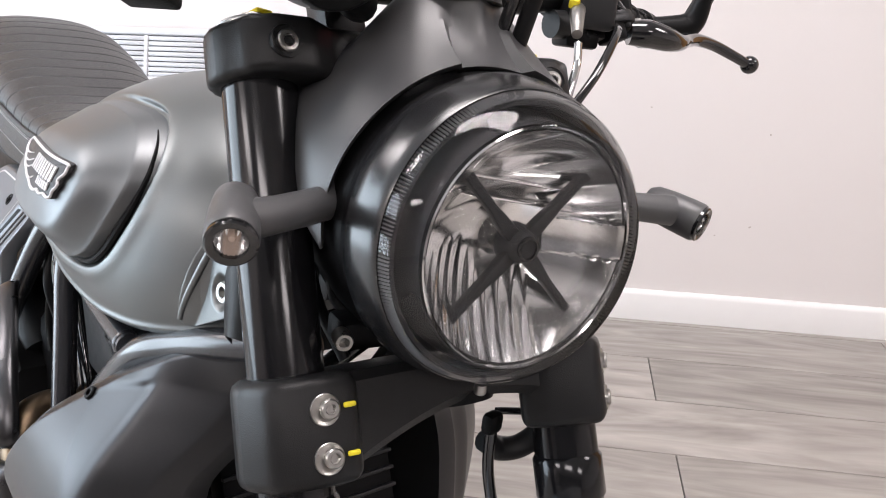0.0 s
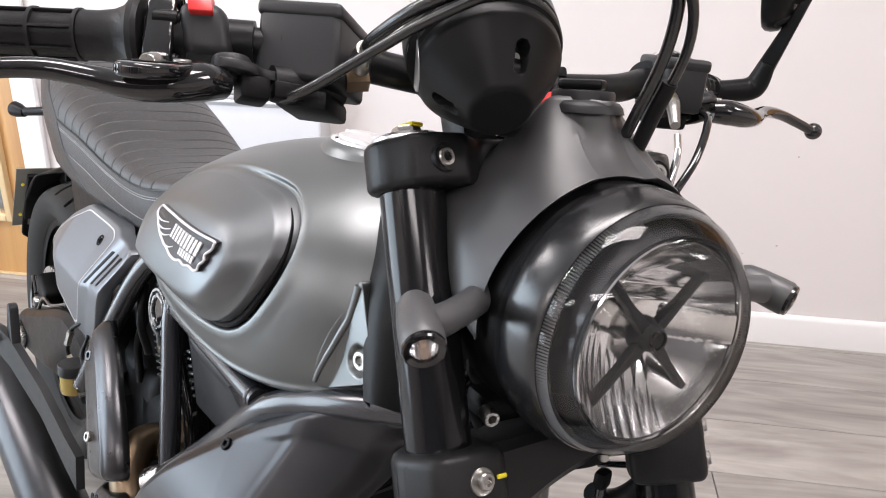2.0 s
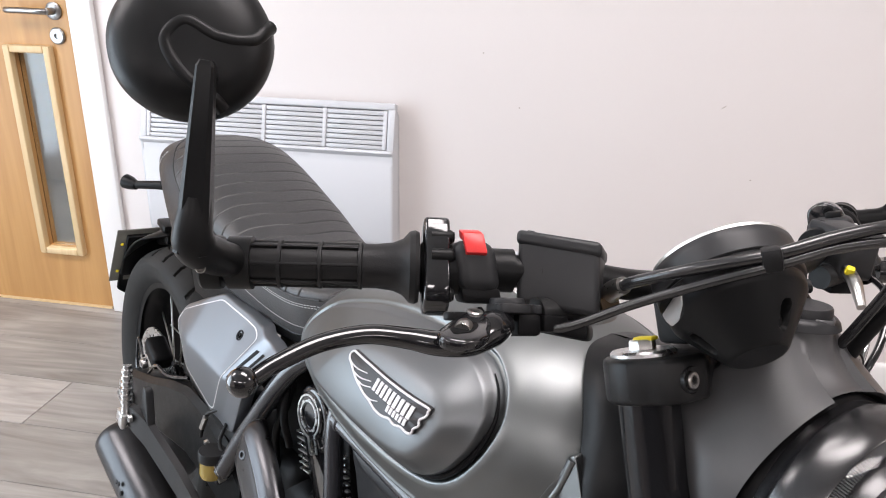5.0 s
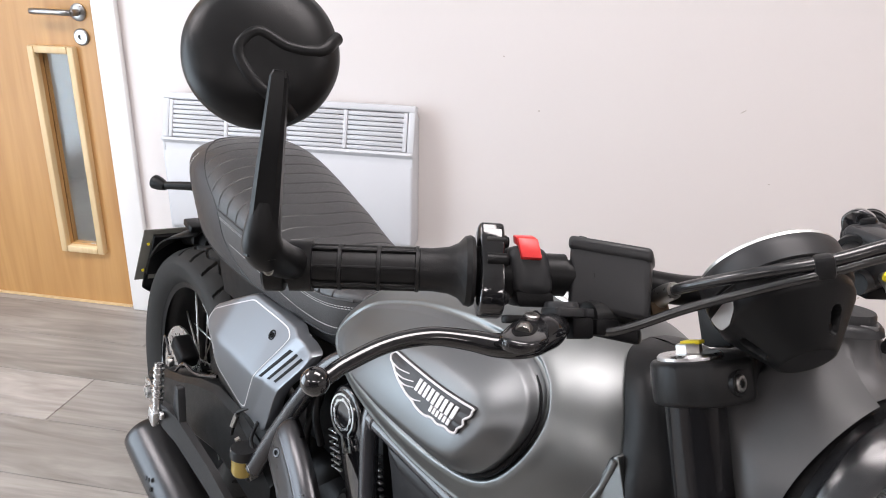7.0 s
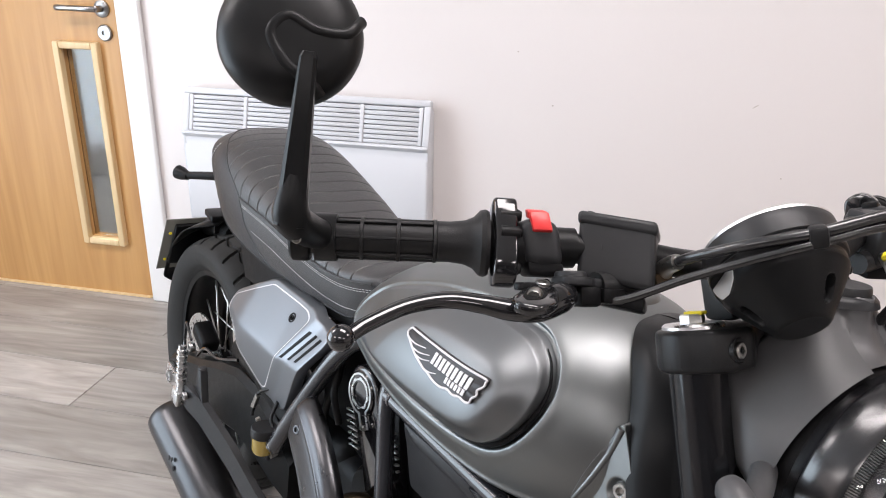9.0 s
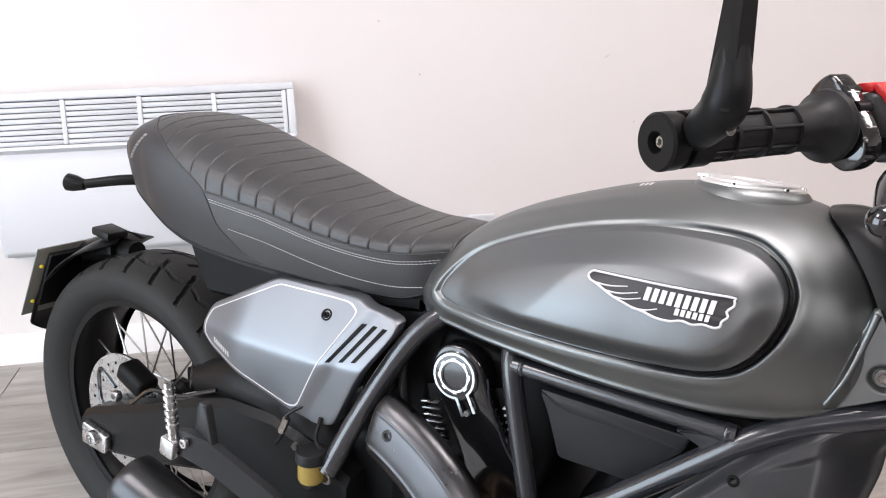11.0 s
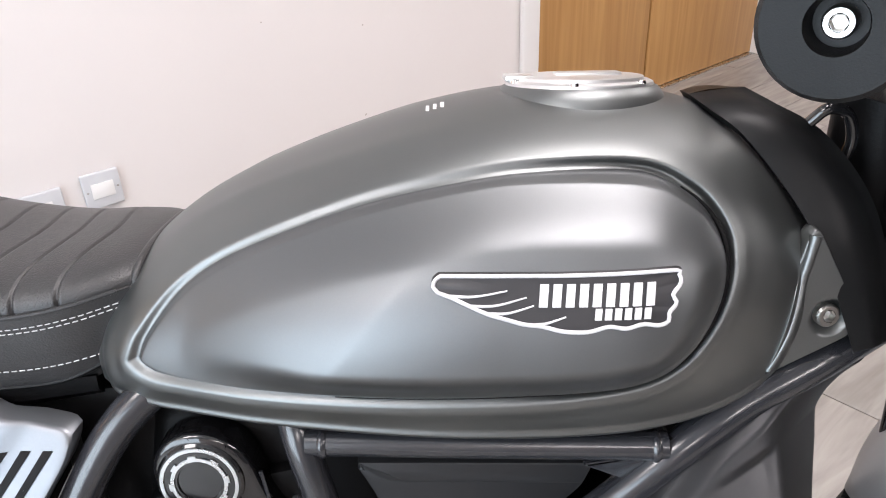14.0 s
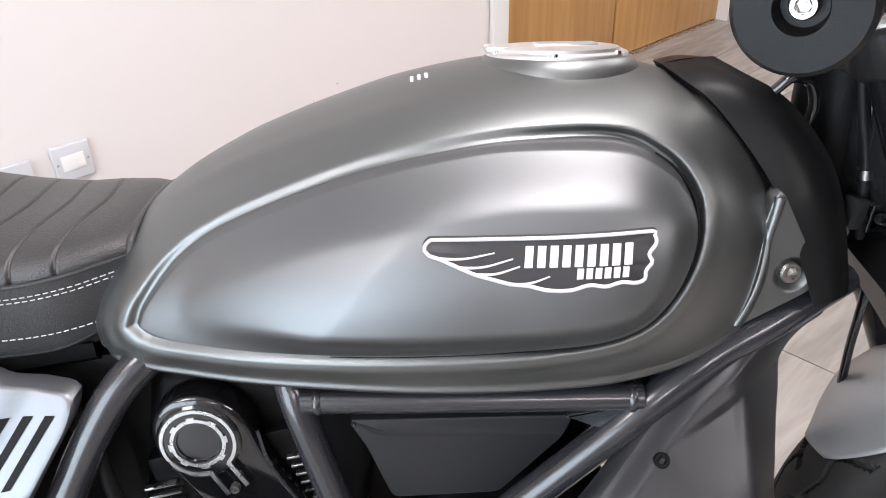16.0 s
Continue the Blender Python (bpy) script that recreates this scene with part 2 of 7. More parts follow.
def spline(pts, n):
    """Points evenly along a smooth line through pts (Catmull-Rom)."""
    p = np.array(pts, float)
    p = np.vstack([2 * p[0] - p[1], p, 2 * p[-1] - p[-2]])
    out = []
    k = len(p) - 3
    for t in np.linspace(0, k - 1e-9, n):
        i = int(t)
        f = t - i
        a, b, c, d = p[i : i + 4]
        out.append(0.5 * (2 * b + (c - a) * f + (2 * a - 5 * b + 4 * c - d) * f**2 + (3 * b - a - 3 * c + d) * f**3))
    return np.array(out)


def tube(pts, r, m=None, seg=14, n=0, close=False, flat=1.0):
    """A round bar along pts; r is one radius or one for each point; n smooths it to n points."""
    p = np.array(pts, float)
    rad = np.full(len(p), r) if np.isscalar(r) else np.array(r, float)
    if n:
        rad = np.interp(np.linspace(0, 1, n), np.linspace(0, 1, len(p)), rad)
        p = spline(p, n)
    rows = []
    up = None
    for i in range(len(p)):
        if close:
            d = p[(i + 1) % len(p)] - p[i - 1]
        else:
            d = p[min(i + 1, len(p) - 1)] - p[max(i - 1, 0)]
        d = d / (np.linalg.norm(d) + 1e-12)
        if up is None:
            up = np.array([0, 0, 1.0]) if abs(d[2]) < 0.9 else np.array([1.0, 0, 0])
        side = np.cross(d, up)
        side /= np.linalg.norm(side) + 1e-12
        up = np.cross(side, d)
        rows.append([p[i] + rad[i] * (math.cos(a) * side + flat * math.sin(a) * up) for a in np.linspace(0, 2 * math.pi, seg, endpoint=False)])
    bm = grid(rows + ([rows[0]] if close else []), wrap=True, caps=not close)
    if close:
        bmesh.ops.remove_doubles(bm, verts=bm.verts, dist=1e-6)
    return xf(bm, m) if m else bm


def prism(poly, depth, m=None, bevel=0.0, seg=2):
    """A flat shape of (x, y) points with a thickness along z, centred."""
    bm = bmesh.new()
    lo = [bm.verts.new((x, y, -depth / 2)) for x, y in poly]
    hi = [bm.verts.new((x, y, depth / 2)) for x, y in poly]
    bm.faces.new(lo[::-1])
    bm.faces.new(hi)
    for i in range(len(poly)):
        j = (i + 1) % len(poly)
        bm.faces.new((lo[i], lo[j], hi[j], hi[i]))
    bmesh.ops.recalc_face_normals(bm, faces=bm.faces)
    if bevel:
        bmesh.ops.bevel(bm, geom=bm.edges[:], offset=bevel, segments=seg, affect="EDGES", profile=0.5)
    return xf(bm, m) if m else bm


def rounded(poly, r, n=5):
    """A polygon with its corners rounded."""
    out = []
    p = [np.array(q, float) for q in poly]
    for i in range(len(p)):
        a, b, c = p[i - 1], p[i], p[(i + 1) % len(p)]
        la, lc = np.linalg.norm(a - b), np.linalg.norm(c - b)
        s = b + (a - b) / la * min(r, la * 0.45)
        e = b + (c - b) / lc * min(r, lc * 0.45)
        for t in np.linspace(0, 1, n):
            out.append(tuple((1 - t) ** 2 * s + 2 * t * (1 - t) * b + t * t * e))
    return out


def resample(poly, n):
    p = np.array(list(poly) + [poly[0]], float)
    d = np.r_[0, np.cumsum(np.linalg.norm(np.diff(p, axis=0), axis=1))]
    t = np.linspace(0, d[-1], n, endpoint=False)
    return np.stack([np.interp(t, d, p[:, k]) for k in range(p.shape[1])], 1)


def sdist(poly, x, z):
    """Signed distance to a closed polygon, minus inside; numpy arrays."""
    x, z = np.asarray(x, float), np.asarray(z, float)
    a = np.array(poly, float)
    b = np.roll(a, -1, axis=0)
    px, pz = x.reshape(-1, 1), z.reshape(-1, 1)
    ex, ez = b[:, 0] - a[:, 0], b[:, 1] - a[:, 1]
    t = np.clip(((px - a[:, 0]) * ex + (pz - a[:, 1]) * ez) / (ex * ex + ez * ez + 1e-15), 0, 1)
    best = np.hypot(px - a[:, 0] - t * ex, pz - a[:, 1] - t * ez).min(1)
    hit = ((a[:, 1] > pz) != (b[:, 1] > pz)) & (px < ex * (pz - a[:, 1]) / (ez + 1e-15) + a[:, 0])
    return np.where(hit.sum(1) % 2 == 1, -best, best).reshape(x.shape)


def smooth01(t):
    t = np.clip(t, 0, 1)
    return t * t * (3 - 2 * t)


def aim(p, d):
    """A pose at p whose z axis looks along d."""
    return Matrix.Translation(p) @ Vector(d).to_track_quat("Z", "Y").to_matrix().to_4x4()


def bolt(p, d, r, parent, h=0.005, material=None, name="bolt", label=""):
    """A socket-head bolt: round head with a hexagon hole."""
    bm = lathe([(0.0001, -h), (r, -h), (r, h * 0.6), (r * 0.86, h), (r * 0.56, h)], seg=24, close=False)
    hexa = lathe([(r * 0.56, h), (r * 0.52, h * 0.98), (r * 0.5, -h * 0.2), (0.0001, -h * 0.3)], seg=6, close=False)
    return part(name, xf(merge(bm, hexa), aim(p, d)), material or M_STEEL, parent, label)
# ---- the room ----
WY = 2.53  # face of the wall behind the motorcycle


def box_part(name, lo, hi, material, parent=None, label="", kind="", bevel=0.0):
    c = [(a + b) / 2 for a, b in zip(lo, hi)]
    s = [b - a for a, b in zip(lo, hi)]
    return part(name, rbox(*s, Matrix.Translation(c), bevel), material, parent, label, kind=kind)


def structure(name, boxes, material, label, bevel=0.0):
    bm = merge(*[rbox(*[b - a for a, b in zip(lo, hi)], Matrix.Translation([(a + b) / 2 for a, b in zip(lo, hi)]), bevel) for lo, hi in boxes])
    ob = part(name, bm, material)
    return tagged(ob, label, name.split("_")[0], kind="structure")


X0, X1, Y0 = -2.7, 5.2, -5.0
structure("wall_north", [((X0, WY, 0), (-2.24, WY + 0.12, CEIL)), ((-2.24, WY, 2.06), (-1.335, WY + 0.12, CEIL)), ((-1.335, WY, 0), (1.765, WY + 0.12, CEIL)), ((1.765, WY, 2.06), (3.47, WY + 0.12, CEIL)), ((3.47, WY, 0), (X1, WY + 0.12, CEIL))], M_WALL, "white painted plaster wall with faint scuffs")
# unseen end wall, darkened for contrast in the reflections
structure("wall_south", [((X0, Y0 - 0.12, 0), (X1, Y0, CEIL))], M_FARWALL, "unseen wall closing the room, coloured dark to dim reflections")
WINY0, WINY1, WINZ0, WINZ1 = -0.45, 1.55, 0.06, 2.1
structure("wall_west", [((X0 - 0.12, Y0 - 0.12, 0), (X0, WINY0, CEIL)), ((X0 - 0.12, WINY1, 0), (X0, WY + 0.12, CEIL)), ((X0 - 0.12, WINY0, 0), (X0, WINY1, WINZ0)), ((X0 - 0.12, WINY0, WINZ1), (X0, WINY1, CEIL))], M_WALL, "white painted side wall with a window")
win = thing("window_1", "shopfront window with white frame letting daylight in", "window", kind="structure")
for yy in (WINY0 + 0.025, (WINY0 + WINY1) / 2, WINY1 - 0.025):
    box_part("window_frame", (X0 - 0.09, yy - 0.025, WINZ0), (X0 - 0.03, yy + 0.025, WINZ1), M_TRIM, win)
for zz in (WINZ0 + 0.025, WINZ1 - 0.025):
    for ya, yb in ((WINY0 + 0.051, (WINY0 + WINY1) / 2 - 0.026), ((WINY0 + WINY1) / 2 + 0.026, WINY1 - 0.051)):
        box_part("window_frame", (X0 - 0.09, ya, zz - 0.025), (X0 - 0.03, yb, zz + 0.025), M_TRIM, win)
wl = bpy.data.lights.new("daylight", "AREA")
wl.shape, wl.size, wl.size_y, wl.energy, wl.color = "RECTANGLE", WINY1 - WINY0 - 0.1, WINZ1 - WINZ0 - 0.1, WINDOW_POWER, (0.74, 0.87, 1.0)
new("daylight", wl).matrix_world = aim((X0 - 0.02, (WINY0 + WINY1) / 2, (WINZ0 + WINZ1) / 2), (-1, 0, 0))
backdrop = part("backdrop", rbox(0.02, 8, 5, Matrix.Translation((X0 - 1.5, 0, 1.5)), 0), glow_mat("daylight_haze", (0.8, 0.9, 1.0), 1.5))
tagged(backdrop, "pale daylight outside the window", "backdrop", kind="structure")
structure("wall_east", [((X1, Y0 - 0.12, 0), (X1 + 0.12, WY + 0.12, CEIL))], M_WALL, "plain white painted end wall")
structure("ceiling", [((X0 - 0.12, Y0 - 0.12, CEIL), (X1 + 0.12, WY + 1.6, CEIL + 0.1))], M_CEIL, "plain white ceiling")
structure("wall_corridor", [((X0, WY + 1.4, 0), (X1, WY + 1.5, CEIL)), ((X0 - 0.12, WY + 0.12, 0), (X0, WY + 1.5, CEIL)), ((X1, WY + 0.12, 0), (X1 + 0.12, WY + 1.5, CEIL))], M_GREYWALL, "grey corridor wall behind the glazed door")


def skirting(x0, x1):
    prof = [(0, 0), (-0.016, 0), (-0.016, 0.078), (-0.011, 0.088), (-0.004, 0.092), (0, 0.092)]
    bm = prism(prof, x1 - x0, pose((x0 + x1) / 2, WY - 0.002, 0.0) @ Matrix(((0, 0, 1, 0), (1, 0, 0, 0), (0, 1, 0, 0), (0, 0, 0, 1))))
    return tagged(part("baseboard", bm, M_TRIM), "white painted skirting board along the wall", "skirting board", kind="structure")


skirting(-1.25, 1.672)
skirting(3.56, X1)
skirting(X0, -2.32)


def architrave(name, x0, x1, top, w):
    bms = []
    for xa, xb, za, zb in ((x0 - w, x0, 0, top), (x1, x1 + w, 0, top), (x0 - w, x1 + w, top + 0.001, top + w)):
        bms.append(rbox(xb - xa, 0.02, zb - za, Matrix.Translation(((xa + xb) / 2, WY - 0.012, (za + zb) / 2)), 0.006, 3))
    bms.append(rbox(0.012, 0.118, top, Matrix.Translation((x0 + 0.0075, WY + 0.059, top / 2)), 0.001, 1))
    bms.append(rbox(0.012, 0.118, top, Matrix.Translation((x1 - 0.0075, WY + 0.059, top / 2)), 0.001, 1))
    return tagged(part(name, merge(*bms), M_TRIM), "white painted door lining and architrave", "door frame", kind="structure")


architrave("trim_door_1", -2.24, -1.335, 2.06, 0.084)
architrave("trim_door_2", 1.765, 3.47, 2.06, 0.085)

# glazed oak door with a narrow vision panel
door = thing("door_1", "oak veneered door with narrow glazed panel, closed", "door", kind="structure")
wx0, wx1, wz0, wz1 = -1.566, -1.446, 0.222, 0.886
dx0, dx1, dz1, dy = -2.222, -1.352, 2.045, WY + 0.028
leafs = [((dx0, 0.006), (wx0, dz1)), ((wx1, 0.006), (dx1, dz1)), ((wx0, 0.006), (wx1, wz0)), ((wx0, wz1), (wx1, dz1))]
bm = merge(*[rbox(b[0] - a[0], 0.044, b[1] - a[1], Matrix.Translation(((a[0] + b[0]) / 2, dy, (a[1] + b[1]) / 2)), 0) for a, b in leafs])
bmesh.ops.remove_doubles(bm, verts=bm.verts, dist=1e-5)
part("door_leaf", bm, M_DOOR, door)
bw = 0.023
for a, b in (((wx0 - bw, wz0 - bw), (wx0, wz1 + bw)), ((wx1, wz0 - bw), (wx1 + bw, wz1 + bw)), ((wx0 + 0.0005, wz0 - bw), (wx1 - 0.0005, wz0)), ((wx0 + 0.0005, wz1), (wx1 - 0.0005, wz1 + bw))):
    part("glazing_bead", rbox(b[0] - a[0], 0.03, b[1] - a[1], Matrix.Translation(((a[0] + b[0]) / 2, dy - 0.03, (a[1] + b[1]) / 2)), 0.005), M_BEAD, door, "pale timber glazing bead")
pane = box_part("glass_pane", (wx0, dy - 0.004, wz0), (wx1, dy + 0.002, wz1), glass_mat("door_glass", (0.8, 0.84, 0.86), 0.1), door, "wired clear glass pane")
pane.visible_shadow = False
handle = part("door_handle", lathe([(0.027, 0), (0.027, 0.006), (0.022, 0.009), (0.011, 0.01), (0.01, 0.04), (0.0001, 0.045)], aim((-1.397, dy - 0.022, 1.015), (0, -1, 0)), 32), M_HANDLE, door, "satin steel lever handle")
part("lever", tube([(-1.397, dy - 0.062, 1.015), (-1.42, dy - 0.07, 1.016), (-1.47, dy - 0.07, 1.017), (-1.525, dy - 0.068, 1.017), (-1.535, dy - 0.055, 1.017)], 0.0095, n=24), M_HANDLE, handle)
part("keyhole_plate", lathe([(0.026, 0), (0.026, 0.006), (0.022, 0.009), (0.008, 0.009), (0.007, 0.004), (0.0001, 0.003)], aim((-1.397, dy - 0.022, 0.94), (0, -1, 0)), 32), M_HANDLE, door, "round steel key escutcheon")
box_part("threshold", (dx0, WY - 0.006, 0.0005), (dx1, WY + 0.06, 0.0055), M_BEAD, door, "pale threshold strip")

# pair of flush oak doors
door2 = thing("door_2", "pair of flush oak veneered doors, closed", "door", kind="structure")
part("door_leaf", rbox(0.745, 0.044, 2.036, Matrix.Translation((2.158, WY + 0.078, 1.026)), 0.0015), M_DOOR, door2)
part("door_leaf", rbox(0.908, 0.044, 2.036, Matrix.Translation((2.9985, WY + 0.078, 1.026)), 0.0015), M_DOOR, door2)
box_part("threshold", (1.79, WY + 0.03, 0.0005), (3.45, WY + 0.1, 0.0055), M_ALU, door2, "thin metal threshold strip")


def panel_heater(x0, x1, z0, z1, yf):
    h = thing("panel_heater", "white wall-mounted convector heater with slotted grille", "heater")
    gz0, gz1 = z1 - 0.137, z1 - 0.022
    g0, g1 = x0 + 0.022, x1 - 0.022
    cx = (x0 + x1) / 2
    # case: lower front, top rail, side rails, back
    prof = [(0.004, z0 + 0.012), (0.0, z0 + 0.03), (0.0, gz0 - 0.05), (0.004, gz0 - 0.044), (0.004, gz0 - 0.02), (-0.006, gz0 - 0.008), (-0.004, gz0)]
    rows = [[(x, yf + d, z) for d, z in prof] for x in (x0, x0 + 0.01, x1 - 0.01, x1)]
    front = part("front_panel", grid(rows), M_HEATER, h)
    front.modifiers.new("thickness", "SOLIDIFY").thickness = 0.0015
    tilt = Matrix.Translation((0, yf, gz0)) @ pose(0, 0, 0, -15, 0, 0) @ Matrix.Translation((0, -yf, -gz0))
    for nm, bm_ in (("top_rail", xf(rbox(x1 - x0, 0.034, 0.021, Matrix.Translation((cx, yf + 0.017, z1 - 0.0105)), 0.005, 3), tilt)),
                 ("side_rail", xf(rbox(0.02, 0.03, gz1 - gz0 + 0.004, Matrix.Translation((x0 + 0.01, yf + 0.016, (gz0 + gz1) / 2)), 0.002), tilt)),
                 ("side_rail", xf(rbox(0.02, 0.03, gz1 - gz0 + 0.004, Matrix.Translation((x1 - 0.01, yf + 0.016, (gz0 + gz1) / 2)), 0.002), tilt)),
                 ("bottom_rail", rbox(x1 - x0 - 0.04, 0.02, 0.015, Matrix.Translation((cx, yf + 0.016, z0 + 0.012)), 0.004))):
        part(nm, bm_, M_HEATER, h)
    for xs_ in (x0 + 0.004, x1 - 0.004):
        side = [(yf + 0.001, z0 + 0.012), (yf + 0.001, gz0 - 0.002), (yf + 0.0365, z1 - 0.012), (WY - 0.004, z1 - 0.05), (WY - 0.004, z0 + 0.012)]
        part("side_panel", prism(side, 0.007, Matrix(((0, 0, 1, xs_), (1, 0, 0, 0), (0, 1, 0, 0), (0, 0, 0, 1))), 0.0015), M_HEATER, h)
    # backing sheet whose grey stands in for shade behind the slats
    part("grille_backing", xf(rbox(g1 - g0, 0.004, gz1 - gz0, Matrix.Translation((cx, yf + 0.022, (gz0 + gz1) / 2)), 0), tilt), M_SLOT, h, "grey backing painted as the shade inside the grille")
    n_col, n_row = 4, 8
    step = (g1 - g0) / n_col
    for c in range(n_col + 1):
        w = 0.012
        part("grille_bar", xf(rbox(w, 0.016, gz1 - gz0, Matrix.Translation((min(max(g0 + c * step, g0 + w / 2), g1 - w / 2), yf + 0.0075, (gz0 + gz1) / 2)), 0.002), tilt), M_HEATER, h)
    pitch = (gz1 - gz0) / n_row
    slat = rbox(step - 0.0125, 0.012, pitch * 0.78, pose(0, 0, 0, 14, 0, 0), 0.0015)
    first = None
    for c in range(n_col):
        for r in range(n_row):
            m = tilt @ Matrix.Translation((g0 + (c + 0.5) * step, yf + 0.0085, gz0 + (r + 0.5) * pitch))
            if first is None:
                first = part("slat", slat, M_HEATER, h)
                ob = first
            else:
                ob = new("slat", first.data)
                ob.parent = h
            ob.matrix_basis = m
    part("bracket", rbox(0.3, 0.01, 0.2, Matrix.Translation((cx, WY - 0.006, (z0 + z1) / 2)), 0.002), M_HEATER, h)
    return h


panel_heater(-1.102, -0.295, 0.345, 0.798, 2.445)


def wall_socket(x, z, w, hgt, turned=False):
    s = thing("wall_socket", "white plastic wall socket on the plastered wall", "socket", "sockets on the wall")
    part("faceplate", rbox(w, 0.012, hgt, Matrix.Translation((x, WY - 0.007, z)), 0.004, 3), M_HEATER, s)
    part("insert", rbox(w * 0.6, 0.003, hgt * 0.42, Matrix.Translation((x, WY - 0.014, z)), 0.001), M_TRIM, s)
    for k in (-1, 1):
        part("screw", lathe([(0.003, 0), (0.0025, 0.001), (0.0001, 0.0012)], aim((x + k * w * 0.4, WY - 0.0125, z), (0, -1, 0)), 12), M_STEEL, s)


wall_socket(0.238, 0.315, 0.088, 0.088)
wall_socket(0.085, 0.305, 0.13, 0.088)


# scuffs on the wall
def scuff(x, z, w, hgt, turn):
    pts = rounded([(-w / 2, 0), (-w / 5, hgt / 2), (w / 3, hgt / 3), (w / 2, -hgt / 5), (0, -hgt / 2)], hgt / 3, 3)
    bm = prism(pts, 0.0004, Matrix.Translation((x, WY - 0.0004, z)) @ pose(0, 0, 0, 90, 0, 0) @ pose(0, 0, 0, 0, 0, turn))
    tagged(part("wall_scuff", bm, M_MARK), "small brown scuff mark on the white wall", "scuff mark")


for x, z, w, hgt, tr in ((1.035, 0.56, 0.006, 0.006, 0), (1.02, 0.30, 0.009, 0.006, 40), (0.93, 0.27, 0.006, 0.004, 10), (0.62, 0.82, 0.02, 0.003, 35), (0.72, 0.62, 0.007, 0.004, 0), (0.06, 0.79, 0.006, 0.006, 0), (-0.05, 0.94, 0.006, 0.005, 20), (1.5, 0.6, 0.008, 0.006, 20)):
    scuff(x, z, w, hgt, tr)


# ceiling lights
def ceiling_light(x, y):
    c = thing("ceiling_light", "flush oblong white LED ceiling panel, lit", "ceiling light", "ceiling lights")
    frame_bm = merge(*[rbox(sx, sy, 0.014, Matrix.Translation((x + ox, y + oy, CEIL - 0.0075)), 0.002) for sx, sy, ox, oy in ((1.22, 0.02, 0, 0.3), (1.22, 0.02, 0, -0.3), (0.02, 0.58, 0.6, 0), (0.02, 0.58, -0.6, 0))])
    part("frame", frame_bm, M_TRIM, c)
    part("diffuser", rbox(1.178, 0.578, 0.004, Matrix.Translation((x, y, CEIL - 0.004)), 0), M_LAMP, c)
    lamp = bpy.data.lights.new("panel_light", "AREA")
    lamp.shape, lamp.size, lamp.size_y, lamp.energy, lamp.color = "RECTANGLE", 1.17, 0.57, PANEL_POWER, (1.0, 0.905, 0.92)
    ob = new("panel_light", lamp)
    ob.matrix_world = Matrix.Translation((x, y, CEIL - 0.016))


for x, y in PANELS:
    ceiling_light(x, y)
cor = bpy.data.lights.new("corridor_light", "AREA")
cor.shape, cor.size, cor.energy = "SQUARE", 0.5, 30.0
new("corridor_light", cor).matrix_world = Matrix.Translation((-1.4, WY + 0.8, CEIL - 0.02))
# ---- motorcycle: x ahead, y to its left, z up from the floor; it leans to its left on the stand ----
BIKE = pose(0.2834, 0.9109, 0.0, 0, 0, -41.5) @ pose(0, 0, 0, -7.0, 0, 0)
bike = thing("motorcycle", "dark grey retro motorcycle leaning on its stand", "motorcycle", m=BIKE)
MIR = Matrix.Diagonal((1, -1, 1, 1))


def both(name, make, material, parent, label="", smooth=35.0):
    """A part on the right side and its mirror image on the left."""
    a = part(name, make(), material, parent, label, smooth)
    b = part(name, xf(make(), MIR), material, parent, label, smooth)
    return a, b


# fuel tank
TX = [-0.552, -0.549, -0.54, -0.526, -0.506, -0.48, -0.44, -0.39, -0.345, -0.30, -0.24, -0.18, -0.125, -0.095, -0.06, -0.03, 0.0]
TT = [0.688, 0.703, 0.721, 0.741, 0.76, 0.779, 0.8, 0.82, 0.835, 0.848, 0.859, 0.861, 0.856, 0.849, 0.832, 0.803, 0.765]
TBX = [-0.552, -0.548, -0.535, -0.505, -0.459, -0.378, -0.259, -0.144, -0.095, -0.065, -0.03, 0.0]
TB = [0.678, 0.669, 0.661, 0.657, 0.656, 0.656, 0.654, 0.655, 0.659, 0.665, 0.675, 0.685]
TWX = [-0.552, -0.548, -0.536, -0.516, -0.495, -0.47, -0.42, -0.35, -0.28, -0.20, -0.14, -0.10, -0.06, -0.03, 0.0]
TW = [0.03, 0.063, 0.09, 0.107, 0.117, 0.126, 0.143, 0.159, 0.168, 0.1695, 0.163, 0.150, 0.1285, 0.107, 0.083]
U0, PEXP = 0.3, 2.3
BEAD = np.array([(-0.505, 0.698), (-0.495, 0.718), (-0.465, 0.752), (-0.42, 0.779), (-0.336, 0.81), (-0.259, 0.827), (-0.204, 0.831), (-0.15, 0.828), (-0.122, 0.816), (-0.106, 0.8), (-0.099, 0.779), (-0.105, 0.75), (-0.125, 0.719), (-0.153, 0.702), (-0.206, 0.694), (-0.296, 0.6905), (-0.373, 0.6885), (-0.435, 0.6875), (-0.488, 0.689)])
BEAD = resample(np.vstack([spline(np.vstack([BEAD, BEAD[:1]]), 160)])[:-1], 160)
PC = np.array([-0.28, 0.755])
PANEL = PC + (BEAD - PC) * np.array([0.972, 0.94])
FLAT = np.array([(-0.362, 0.712), (-0.35, 0.7265), (-0.334, 0.746), (-0.317, 0.7665), (-0.297, 0.785), (-0.275, 0.797), (-0.25, 0.806), (-0.22, 0.81), (-0.185, 0.81), (-0.15, 0.804), (-0.132, 0.791), (-0.126, 0.774), (-0.134, 0.75), (-0.152, 0.73), (-0.18, 0.716), (-0.25, 0.706)])
